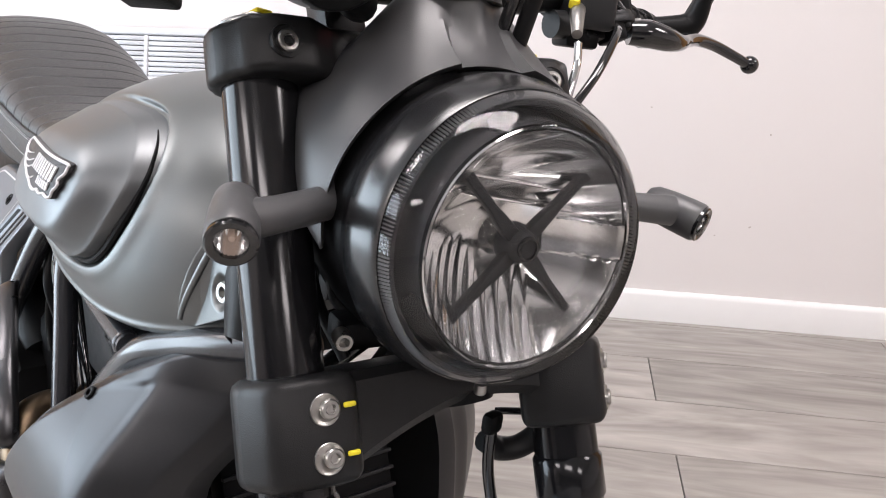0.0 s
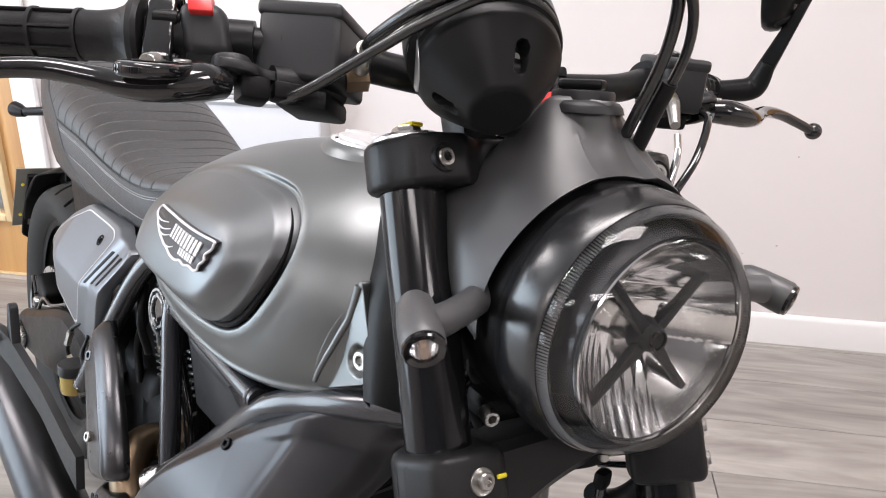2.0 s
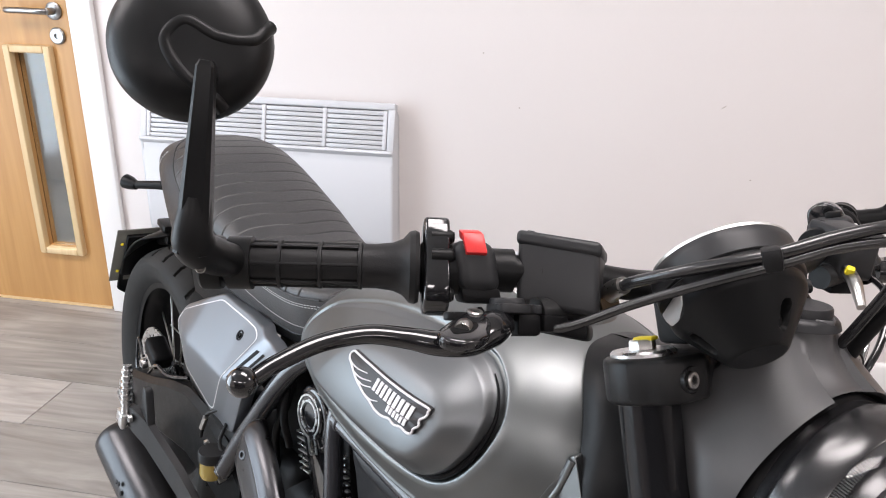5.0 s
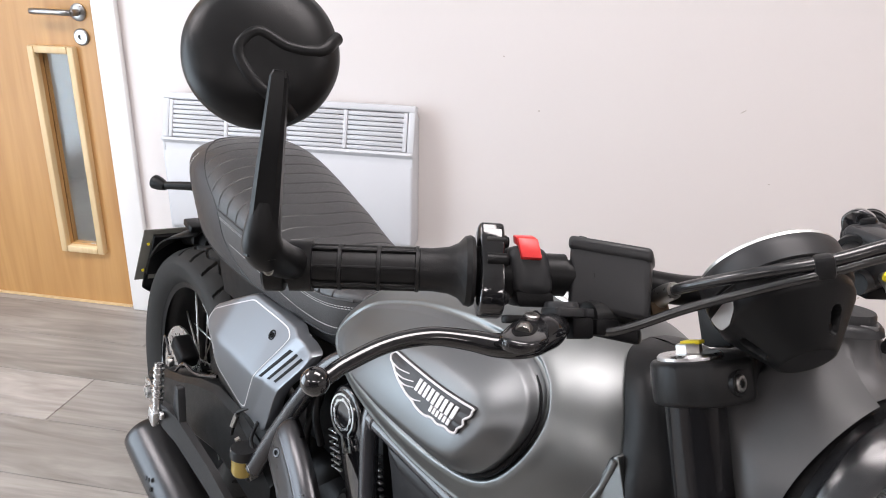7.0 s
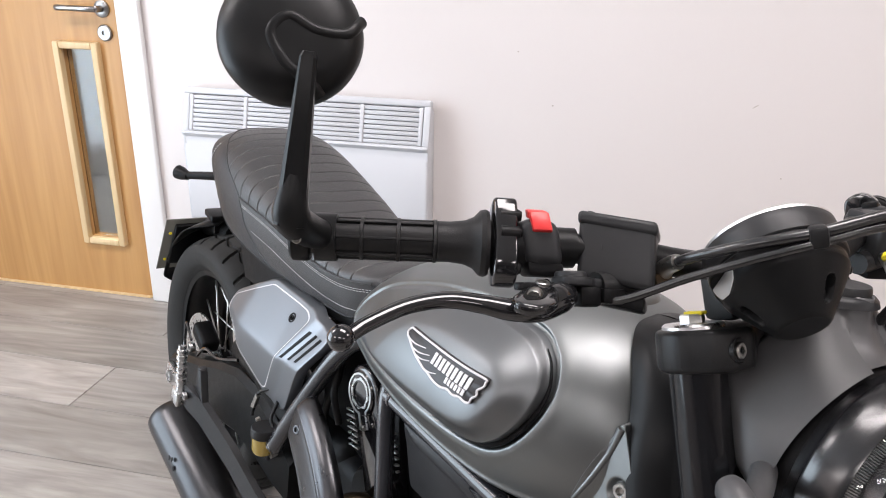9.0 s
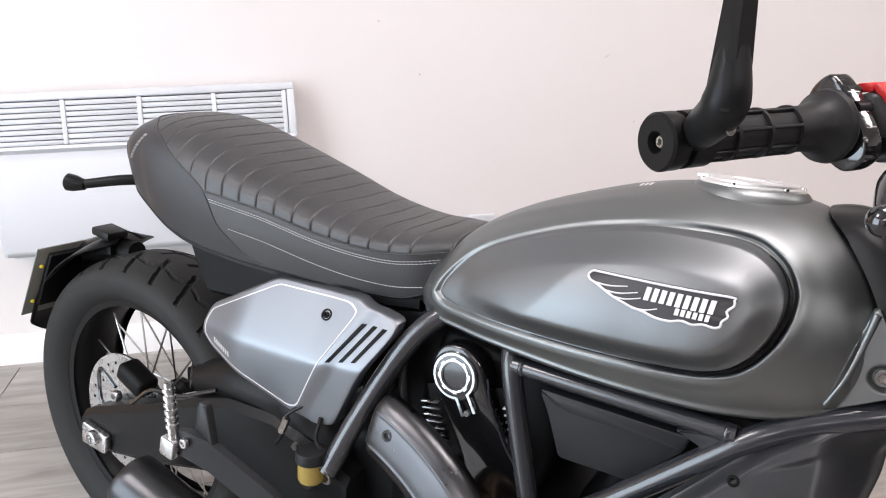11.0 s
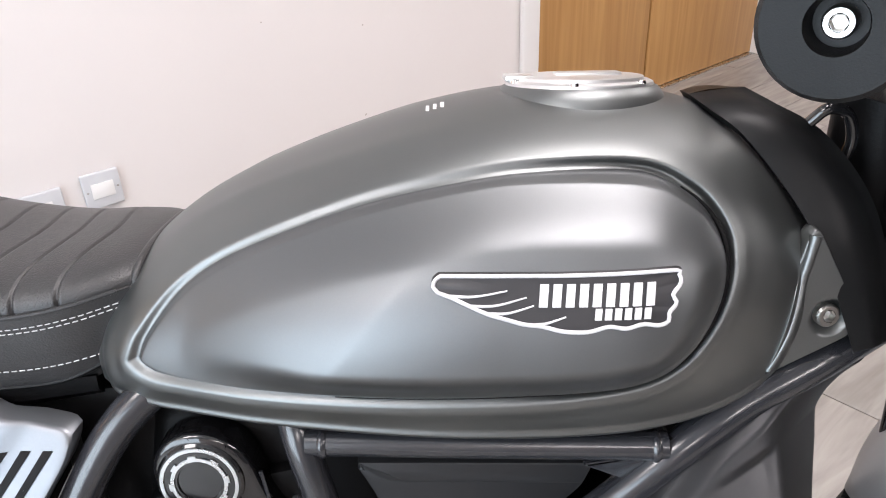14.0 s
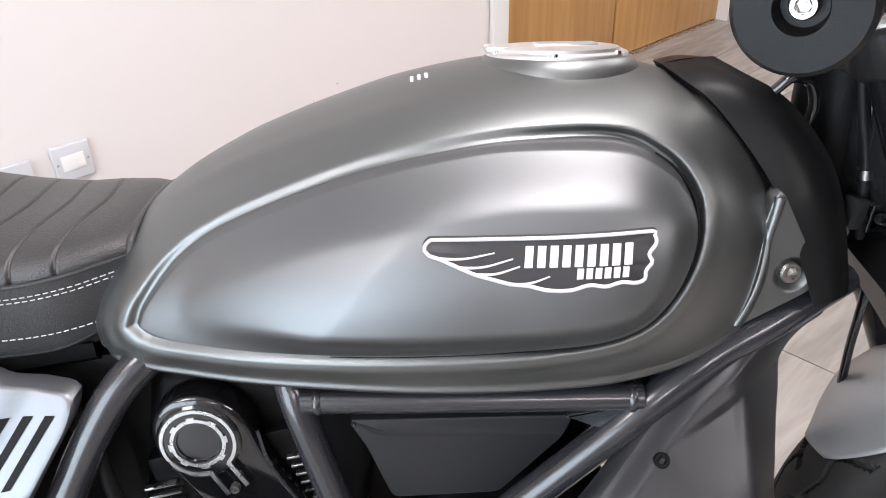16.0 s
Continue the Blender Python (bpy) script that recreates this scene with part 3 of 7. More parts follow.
FLAT = resample(spline(np.vstack([FLAT, FLAT[:1]]), 120)[:-1], 100)


def smooth_table(x, xs, ys):
    """A smooth curve through a table of values."""
    xs, ys = np.array(xs), np.array(ys)
    x = np.asarray(x, float)
    g_ = np.gradient(ys, xs)
    i = np.clip(np.searchsorted(xs, x) - 1, 0, len(xs) - 2)
    h_ = xs[i + 1] - xs[i]
    t = np.clip((x - xs[i]) / h_, 0, 1)
    return (1 + 2 * t) * (1 - t) ** 2 * ys[i] + t * (1 - t) ** 2 * h_ * g_[i] + t * t * (3 - 2 * t) * ys[i + 1] + t * t * (t - 1) * h_ * g_[i + 1]


def tank_half(x, u):
    """Half width of the bare tank at x and at u, the share of its height."""
    w = smooth_table(x, TWX, TW)
    hi = np.clip((u - U0) / (1 - U0), 0, 1)
    lo = np.clip((U0 - u) / U0, 0, 1)
    return w * np.sqrt(np.maximum(0, 1 - hi**PEXP)) * (1 - 0.10 * lo**2)


def tank_dent(x, z):
    """The shallow bed for the side panel, with a raised bead round it."""
    d = sdist(BEAD, x, z)
    deep = 0.0055 + 0.0065 * smooth01((np.asarray(x, float) + 0.26) / 0.12)
    return -deep * smooth01((0.004 - d) / 0.0075) + 0.0012 * np.exp(-(((d - 0.009) / 0.006) ** 2))


def tank_side(x, z):
    zt, zb = smooth_table(x, TX, TT), smooth_table(x, TBX, TB)
    return tank_half(x, (z - zb) / (zt - zb))


def panel_lift(x, z):
    edge = -sdist(PANEL, x, z)
    d = sdist(FLAT, x, z)
    soft = 0.002 + 0.01 * smooth01((np.asarray(x, float) + 0.32) / 0.09) + 0.006 * smooth01((np.asarray(z, float) - 0.765) / 0.04)
    out = 0.5 * (d + np.sqrt(d * d + soft * soft))
    return -0.0028 + (0.0055 + 0.006 * smooth01((np.asarray(x, float) + 0.25) / 0.1)) * smooth01(edge / 0.0035) + np.maximum(0, 0.0185 - (0.225 + 0.075 * smooth01((np.asarray(x, float) + 0.35) / 0.08)) * (1 - 0.45 * smooth01((np.asarray(z, float) - 0.765) / 0.04) * smooth01((np.asarray(x, float) + 0.3) / 0.05)) * out + 0.38 * out * out) * smooth01(edge / 0.03)


def tank_skin():
    xs = np.concatenate([np.linspace(-0.552, -0.53, 14)[:-1], np.linspace(-0.53, 0.0, 370)])
    rows = []
    us = np.concatenate([np.linspace(0, U0, 50)[:-1], U0 + (1 - U0) * np.sin(np.linspace(0, math.pi / 2, 130)) ** 0.9])
    for x in xs:
        zt, zb = float(smooth_table(x, TX, TT)), float(smooth_table(x, TBX, TB))
        z = zb + (zt - zb) * us
        y = tank_half(np.full_like(us, x), us) + tank_dent(np.full_like(us, x), z) * (us < 0.97)
        lip = np.exp(-(((z - zb - 0.004) / 0.0035) ** 2)) * 0.003
        y = np.maximum(y + lip, 0)
        y[-1] = 0
        ring = [(x, -0.02, zb + 0.012), (x, -y[0] + 0.012, zb + 0.006), (x, -y[0] + 0.004, zb - 0.001)]
        flat_ = smooth01((0.071 - np.hypot(x + 0.176, y)) / 0.012)
        z = z - flat_ * np.maximum(0, z - 0.859)
        hi = np.clip((us - U0) / (1 - U0), 0, 1)
        z = z + 0.0016 * np.exp(-(((hi - 0.935) / 0.03) ** 2)) * smooth01((x + 0.5) / 0.08) * smooth01((-0.245 - x) / 0.07)
        ring += [(x, -a, b) for a, b in zip(y, z)]
        rows.append(ring)
    bm = grid(rows)
    bm.faces.new([v for v in bm.verts[-len(rows[0]) :]])
    return bm


tank = part("fuel_tank", tank_skin(), M_TANK, bike, "satin dark grey metallic fuel tank", 60)
part("tank_left_half", xf(tank_skin(), MIR), M_TANK, tank, "", 60)


def tank_panel():
    ks = np.concatenate([np.linspace(1, 0.93, 16), np.linspace(0.93, 0.02, 70)[1:]])
    rows = []
    for k in ks:
        p = PC + (PANEL - PC) * k
        y = tank_side(p[:, 0], p[:, 1]) + panel_lift(p[:, 0], p[:, 1])
        rows.append([(a, -c, b) for (a, b), c in zip(p, y)])
    rows.insert(0, [(x, y + 0.014, z) for x, y, z in rows[0]])
    bm = grid(rows, wrap=True)
    bm.faces.new(list(bm.verts)[-len(PANEL) :])
    return bm


side_panel = part("tank_side_panel", tank_panel(), M_PANEL, tank, "satin grey metal side panel of the tank", 50)
part("tank_side_panel", xf(tank_panel(), MIR), M_PANEL, tank, "", 50)


def panel_gap_shade():
    """Dark tube standing in for shade in the gap along the front and lower edge of the panel."""
    k0 = int(np.argmax(PANEL[:, 1]))
    run = np.roll(PANEL, -k0, axis=0)
    front_ = run[run[:, 0] > -0.36] if run[1, 0] > run[0, 0] else run[::-1][run[::-1][:, 0] > -0.36]
    keep = [p for p in front_ if p[0] > -0.135 or p[1] < 0.73]
    pts = []
    for x, z in keep:
        v = np.array([x, z]) - PC
        x, z = PC + v * np.array([1.008, 1.02])
        pts.append((x, -float(tank_side(x, z)) + 0.0015, z))
    return tube(pts, [(0.0006 + 0.0028 * min(1.0, 4 * i / len(pts))) if p[0] > -0.14 else 0.0004 + 0.0028 * max(0.0, 1 + (p[0] + 0.14) / 0.09) for i, p in enumerate(pts)], seg=8)


# near-black tube added to darken the gap beside the panel
both("panel_gap_shade", panel_gap_shade, M_DARK, tank, "dark tube painted as shade in the side panel gap")


def skin_y(x, z):
    return -float(tank_side(x, z) + panel_lift(np.array(x), np.array(z)))


# winged badge on the panel: dark plate, white outline, plain bars for its writing
WING = [(-0.2855, 0.7758), (-0.2885, 0.7795), (-0.2855, 0.7838), (-0.2775, 0.785), (-0.21, 0.7858), (-0.15, 0.7866), (-0.1445, 0.7835), (-0.144, 0.779), (-0.149, 0.7735), (-0.147, 0.7685), (-0.1515, 0.7635), (-0.152, 0.7585), (-0.158, 0.7565), (-0.167, 0.7578), (-0.177, 0.7555), (-0.187, 0.7568), (-0.199, 0.7538), (-0.213, 0.7542), (-0.225, 0.7572), (-0.236, 0.7585), (-0.247, 0.7615), (-0.257, 0.7645), (-0.267, 0.7687), (-0.278, 0.7735)]
wing = resample(spline(np.vstack([WING, WING[:1]]), 220)[:-1], 150)
rows = []
wc = wing.mean(0)
for lift, k in ((0.0005, 1.0), (0.0035, 1.0), (0.0042, 0.985), (0.0042, 0.5), (0.0042, 0.02)):
    q = wc + (wing - wc) * k
    rows.append([(x, skin_y(x, z) - lift, z) for x, z in q])
bm = grid(rows, wrap=True)
bm.faces.new(list(bm.verts)[-len(wing) :])
badge = part("tank_badge", bm, M_BADGE, bike, "black winged badge with white outline and plain bars", 40)
inner = wc + (wing - wc) * np.array([0.985, 0.94])
part("outline", tube([(x, skin_y(x, z) - 0.0044, z) for x, z in inner], 0.00125, close=True, seg=8), M_WHITELINE, badge, "white raised outline")
for a, b, c in (((-0.2785, 0.7742), (-0.263, 0.7742), (-0.2445, 0.7772)), ((-0.268, 0.7692), (-0.2515, 0.7695), (-0.2335, 0.7738)), ((-0.2575, 0.7652), (-0.244, 0.7655), (-0.2295, 0.7695)), ((-0.2365, 0.759), (-0.2235, 0.7598), (-0.2115, 0.7635))):
    line = spline([a, b, c], 12)
    part("feather", tube([(x, skin_y(x, z) - 0.0044, z) for x, z in line], list(np.linspace(0.001, 0.0005, 12)), seg=6), M_WHITELINE, badge)


def badge_bar(x, z, w, hgt, slant=0.12):
    q = [(x + slant * (dz - hgt / 2) + dx, z + dz) for dx, dz in ((0, 0), (w, 0), (w, hgt), (0, hgt))]
    rws = [[(a, skin_y(a, b) - lf, b) for a, b in q] for lf in (0.004, 0.0052)]
    b_ = grid(rws, wrap=True)
    b_.faces.new(list(b_.verts)[-4:])
    return b_


bars = [badge_bar(-0.2262 + k * 0.0076, 0.769, 0.0049, 0.0118) for k in range(9)]
bars += [badge_bar(-0.195 + k * 0.0056, 0.7618, 0.0038, 0.006) for k in range(6)]
for b_ in bars:
    part("bar", b_, M_WHITELINE, badge)

# filler cap
cap_m = pose(-0.174, 0.011, 0.8605, -5.0, 1.0, 0)
cap = part("fuel_cap", lathe([(0.057, -0.008), (0.0565, 0.0005), (0.0555, 0.0026), (0.052, 0.0042), (0.0505, 0.0032), (0.0495, 0.0032), (0.0485, 0.0062), (0.047, 0.0068), (0.02, 0.0074), (0.0001, 0.0075)], cap_m, 72), M_CAPALU, bike, "bright aluminium fuel filler cap")
part("cap_collar", lathe([(0.0565, 0.0004), (0.0595, -0.001), (0.064, -0.007), (0.067, -0.016)], cap_m, 72, close=False), M_TANK, cap, "raised grey collar of the tank", 60)
part("hinge", rbox(0.022, 0.03, 0.005, cap_m @ pose(-0.047, 0, 0.0055), 0.002), M_CAPALU, cap)
part("lock_cover", rbox(0.05, 0.02, 0.003, cap_m @ pose(0.006, 0, 0.0078), 0.0012), M_CAPALU, cap)
for k in range(6):
    a = k * math.pi / 3 + 0.3
    part("cap_screw", lathe([(0.0036, 0), (0.003, 0.0022), (0.0015, 0.0022), (0.0014, 0.001), (0.0001, 0.001)], cap_m @ Matrix.Translation((0.0535 * math.cos(a), 0.0535 * math.sin(a), 0.0025)), 12), M_CHROME, cap)
for k in range(3):
    xx = -0.292 + k * 0.0055
    yy = [0.004, 0.012, 0.02]
    zz = lambda yq: float(smooth_table(xx, TX, TT) - (smooth_table(xx, TX, TT) - smooth_table(xx, TBX, TB)) * (1 - (U0 + (1 - U0) * (1 - (yq / smooth_table(xx, TWX, TW)) ** 2) ** (1 / PEXP)))) + 0.0006
    part("sticker_bar", grid([[(xx + d, -q, zz(q)) for q in yy] for d in (0, 0.004)]), M_WHITELINE, tank, "small pale caution sticker bar")

# front bracket of the tank with its bolt
tri_ = [(-0.036, 0.774), (-0.031, 0.78), (-0.027, 0.775), (0.004, 0.716), (0.004, 0.707), (-0.004, 0.7), (-0.052, 0.676), (-0.06, 0.676), (-0.061, 0.683)]
BOLT_X, BOLT_Z = -0.0165, 0.7155


def br_y(x, z):
    plate = -0.105 + 0.022 * (x + 0.033) + 0.1 * (z - 0.777)
    cup = 0.0065 * float(smooth01((0.0145 - math.hypot(x - BOLT_X, z - BOLT_Z)) / 0.006))
    return min(plate, -float(tank_side(x, z)) - 0.0015 + 0.004 * float(smooth01((x + 0.05) / 0.02))) + cup


def bracket():
    q = resample(rounded(tri_, 0.005), 120)
    c = np.array([BOLT_X, BOLT_Z])
    rows = [[(x, br_y(x, z) + d, z) for x, z in c + (q - c) * k] for k, d in [(1, 0.014), (1, 0.0012), (0.985, 0.0003)] + [(k, 0.0) for k in np.linspace(0.97, 0.02, 36)]]
    bm = grid(rows, wrap=True)
    bm.faces.new(list(bm.verts)[-len(q) :])
    return bm


both("tank_bracket", bracket, M_TANK, tank, "grey triangular mounting tab of the tank", 50)
both("bracket_ridge", lambda: tube([(x, br_y(x, z) + 0.0006, z) for x, z in spline([(-0.0315, 0.7745), (-0.036, 0.752), (-0.0455, 0.715), (-0.0595, 0.682)], 24)], list(np.linspace(0.0042, 0.0022, 24)), seg=12), M_TANK, tank)
bp_ = Vector((BOLT_X, br_y(BOLT_X, BOLT_Z) - 0.0015, BOLT_Z))
bolt(bp_, (0.12, -1, 0.1), 0.0085, tank, 0.0042, M_STEEL)


# black cowl between tank and steering head
def cowl():
    ra = spline([(-0.092, 0, 0.852), (-0.088, -0.035, 0.848), (-0.07, -0.061, 0.833), (-0.042, -0.085, 0.795), (-0.024, -0.103, 0.76), (-0.006, -0.112, 0.712), (0.002, -0.115, 0.69)], 50)
    fa = spline([(-0.05, 0, 0.856), (-0.04, -0.03, 0.85), (-0.014, -0.055, 0.834), (0.012, -0.074, 0.8), (0.027, -0.085, 0.762), (0.035, -0.094, 0.715), (0.038, -0.098, 0.69)], 50)
    rows = []
    for k in np.linspace(0, 1, 12):
        mid_ = ra * (1 - k) + fa * k
        bulge = 0.006 * math.sin(math.pi * min(1, k * 1.15)) * np.array([0.0, -1, 0.5])
        rows.append([tuple(p + bulge * min(1, 0.35 + i / 20)) for i, p in enumerate(mid_)])
    inner_ = [[(x + 0.004, y * 0.96, z - 0.006) for x, y, z in rows[0]]]
    back = [[(x + 0.004, y * 0.9, z - 0.008) for x, y, z in rows[-1]]]
    return grid(inner_ + rows + back)


both("steering_head_cowl", cowl, M_PLASTIC, bike, "matt black plastic cowl ahead of the tank", 50)

# seat
SX = [-1.152, -1.147, -1.13, -1.1, -1.06, -1.03, -0.98, -0.895, -0.79, -0.693, -0.60, -0.55, -0.515, -0.492, -0.484]
ST = [0.803, 0.822, 0.84, 0.859, 0.869, 0.869, 0.862, 0.837, 0.803, 0.772, 0.758, 0.759, 0.757, 0.747, 0.735]
SBX = [-1.152, -1.13, -1.082, -1.04, -0.988, -0.889, -0.767, -0.628, -0.56, -0.51, -0.484]
SB = [0.788, 0.762, 0.734, 0.713, 0.693, 0.676, 0.667, 0.664, 0.67, 0.70, 0.73]
SWX = [-1.152, -1.147, -1.12, -1.05, -0.95, -0.82, -0.70, -0.60, -0.54, -0.51, -0.49, -0.484]
SW = [0.03, 0.056, 0.092, 0.121, 0.13, 0.122, 0.11, 0.1, 0.088, 0.072, 0.05, 0.035]
# the seam between ribbed pad and smooth hood, seen from the side
SEAM = [(-1.0588, 0.8588), (-1.0161, 0.8413), (-0.9848, 0.8234), (-0.9628, 0.81), (-0.9357, 0.796), (-0.9136, 0.7817), (-0.9014, 0.767), (-0.8946, 0.752), (-0.886, 0.728), (-0.875, 0.714), (-0.859, 0.7), (-0.8424, 0.686), (-0.8078, 0.671)]
SEAM_Z = [p[1] for p in SEAM[::-1]] + [0.868, 0.88]
SEAM_X = [p[0] for p in SEAM[::-1]] + [-1.088, -1.1]


def crease(x):
    zt, zb = smooth_table(x, SX, ST), smooth_table(x, SBX, SB)
    return zb + (zt - zb) * np.interp(x, [-1.152, -1.05, -0.93, -0.8, -0.6, -0.5], [0.56, 0.55, 0.57, 0.65, 0.68, 0.7])


def seat_section(x, n_side=14, n_top=46):
    zt, zb = float(smooth_table(x, SX, ST)), float(smooth_table(x, SBX, SB))
    zc, w = float(crease(x)), float(smooth_table(x, SWX, SW))
    y, z = [], []
    for t in np.linspace(0, 1, n_side):
        y.append(w * (0.88 + 0.12 * math.sin(t * math.pi / 2)))
        z.append(zb + (zc - zb) * t)
    for t in np.linspace(0, math.pi / 2, n_top)[1:]:
        t = math.pi / 2 * (2 * t / math.pi) ** 1.5
        y.append(w * math.cos(t) ** 0.8)
        z.append(zc + (zt - zc) * math.sin(t) ** 0.75)
    y, z = np.array(y), np.array(z)
    # piping along the crease, tuck-and-roll channels over the top
    k = np.arange(len(y)) - n_side
    z_top = smooth01((k + 0.5) / 1.5)
    slant = x + 0.05 * (z - zc) - 0.012 * smooth01((w - y) / max(w, 1e-3))
    ph = (slant / 0.031) % 1.0
    groove = np.exp(-((np.minimum(ph, 1 - ph) / 0.04) ** 2))
    zone = smooth01((x - np.interp(z, SEAM_Z, SEAM_X) - 0.002) / 0.01) * smooth01((-0.525 - x) / 0.02)
    dep = -0.0019 * groove * z_top * zone + 0.0016 * np.exp(-((k + 1) / 1.4) ** 2) * smooth01((x + 0.905) / 0.01)
    ny, nz = (y / max(w, 1e-3)) ** 2, 1 - 0.6 * (y / max(w, 1e-3)) ** 2
    return y + dep * ny, z + dep * nz, zb


def seat_skin():
    rows = []
    for x in np.concatenate([np.linspace(-1.152, -1.13, 8)[:-1], np.linspace(-1.13, -0.51, 800)[:-1], np.linspace(-0.51, -0.484, 10)]):
        y, z, zb = seat_section(x)
        right = [(x, -a, b) for a, b in zip(y, z)]
        left = [(x, a, b) for a, b in zip(y, z)][::-1]
        rows.append([(x, -y[0] + 0.02, zb + 0.003)] + right + left[1:] + [(x, y[0] - 0.02, zb + 0.003)])
    bm = grid(rows, caps=True, wrap=True)
    for f in bm.faces:  # smooth rear hood behind the seam
        c = f.calc_center_median()
        f.material_index = int(c.x < np.interp(c.z, SEAM_Z, SEAM_X))
    return bm


seat = part("seat", seat_skin(), M_LEATHER, bike, "black ribbed leatherette saddle with pale stitching", 70, second=M_HOOD)


def stitches(dz, x0, x1, dx=0.0055, off=0.0006):
    bms = []
    x = x0
    while x < x1:
        pts = []
        for xx in (x, x + dx * 0.66):
            y, z, _ = seat_section(xx)
            zc = float(crease(xx)) + dz
            yy = float(np.interp(zc, z[:40], y[:40]))
            pts.append((xx, -yy - off, zc))
        bms.append(tube(pts, 0.00048, seg=5))
        x += dx
    return merge(*bms)


part("stitching", stitches(-0.009, -0.893, -0.508), M_THREAD, seat, "pale double stitching under the ribs")
part("stitching", stitches(-0.0125, -0.892, -0.508), M_THREAD, seat, "pale double stitching under the ribs")
part("stitching", stitches(-0.046, -0.862, -0.53), M_THREAD, seat, "pale single stitching along the skirt")
part("piping", tube([(x, -float(np.interp(float(crease(x)), *seat_section(x)[1::-1])) * 1.0 - 0.0005, float(crease(x)) + 0.001) for x in np.linspace(-0.9, -0.52, 80)], 0.0018, seg=8), M_LEATHER2, seat)
right_seam = []
for x, z in spline(SEAM, 50):
    y, zz, _ = seat_section(x)
    right_seam.append((x, -float(np.interp(z, zz, y)) + 0.0004, z))
over = []
for f in np.linspace(0, 1, 14)[:-1]:
    y0 = right_seam[0][1] * f
    x = -1.088 + (1.088 - 1.0588) * f**4
    y, zz, _ = seat_section(x)
    over.append((x, y0, float(np.interp(-y0, y[::-1], zz[::-1])) + 0.0004))
right_seam = over + right_seam
part("rear_seam", tube([(x, -y, z) for x, y, z in right_seam[:0:-1]] + right_seam, 0.0017, seg=8), M_LEATHER2, seat, "piped seam round the ribbed pad")
hem = []
for x in np.linspace(-1.148, -0.53, 70):
    y, zz, zb = seat_section(x)
    hem.append((x, -float(y[0]) + 0.001, zb + 0.001))
part("seat_hem", tube([(x, -y, z) for x, y, z in hem[::-1]] + hem, 0.0024, seg=8), M_PLASTIC, seat, "black edge of the seat base")
for dx in (0.0, 0.0045):
    bms = []
    for f in np.linspace(0, 0.9, 8):
        seg_ = []
        for g in (f, f + 0.08):
            x, z = -1.088 + dx + 0.035 * g, 0.80 + 0.042 * g
            y, zz, _ = seat_section(x)
            seg_.append((x, -float(np.interp(z, zz, y)) - 0.0005, z))
        bms.append(tube(seg_, 0.00045, seg=5))
    part("stitching", merge(*bms), M_THREAD, seat, "short pale stitching on the hood")
y, zz, _ = seat_section(-0.509)
roll = [(-0.509, -float(a) + 0.001, float(b)) for a, b in zip(y, zz)]
part("front_roll", tube([(x, -a, b) for x, a, b in roll] + roll[-2::-1], 0.0036, seg=10), M_LEATHER, seat, "rolled front edge of the seat", 60)
# seat base below the upholstery
part("seat_base", grid([[(x, -s * float(smooth_table(x, SWX, SW)) * 0.84, float(smooth_table(x, SBX, SB)) + dz) for s, dz in ((0.9, 0.006), (1.0, 0.0), (1.0, -0.008), (0.0, -0.012), (-1.0, -0.008), (-1.0, 0), (-0.9, 0.006))] for x in np.linspace(-1.12, -0.52, 40)]), M_PLASTIC, bike, "black plastic seat base")

# frame tubes
def frame_tube(pts, r, n=0, name="frame_tube", material=None, label=""):
    a, _ = both(name, lambda: tube(pts, r, n=n, seg=20), material or M_FRAME, bike, label)
    return a


frame_tube([(-0.384, -0.125, 0.6355), (-0.13, -0.139, 0.6335)], 0.0105)
frame_tube([(0.05, -0.07, 0.69), (-0.02, -0.103, 0.672), (-0.069, -0.119, 0.655), (-0.11, -0.134, 0.636), (-0.15, -0.14, 0.603), (-0.24, -0.142, 0.522), (-0.338, -0.15, 0.438)], 0.0135, 40)
frame_tube([(-0.405, -0.085, 0.675), (-0.397, -0.108, 0.655), (-0.388, -0.124, 0.628), (-0.37, -0.132, 0.56), (-0.336, -0.146, 0.44)], 0.0125, 30)
frame_tube([(-0.40, -0.062, 0.69), (-0.46, -0.075, 0.683), (-0.51, -0.098, 0.657), (-0.548, -0.117, 0.61), (-0.60, -0.142, 0.508), (-0.634, -0.165, 0.424)], 0.0145, 40)
frame_tube([(-0.485, -0.045, 0.655), (-0.57, -0.056, 0.67), (-0.66, -0.062, 0.678), (-0.85, -0.068, 0.685)], 0.0105, 20)
for p, d, r in (((-0.638, -0.168, 0.416), (-0.3, -0.25, -0.9), 0.0145),):
    both("tube_end", lambda: lathe([(0.0147, -0.006), (0.0155, 0.0), (0.0155, 0.006), (0.0115, 0.006), (0.0105, -0.002), (0.0001, -0.003)], aim((-0.637, -0.168, 0.421), (-0.1, -1, -0.25)), 24), M_STEEL, bike, "open end of the frame tube")
both("frame_joint", lambda: lathe([(0.0001, -0.012), (0.0165, -0.012), (0.0175, -0.008), (0.0175, 0.018), (0.0155, 0.02), (0.0115, 0.02), (0.011, 0.004), (0.0001, 0.003)], aim((-0.344, -0.152, 0.431), (-0.55, -0.55, -0.45)), 28), M_ALU, bike, "machined frame joint with welded tubes")
both("frame_gusset", lambda: prism(rounded([(-0.19, 0.622), (-0.165, 0.626), (-0.122, 0.637), (-0.112, 0.632), (-0.135, 0.612), (-0.15, 0.604)], 0.006), 0.007, Matrix(((1, 0, 0, 0), (0, 0, -1, -0.1395), (0, 1, 0, 0), (0, 0, 0, 1))), 0.002), M_FRAME, bike)
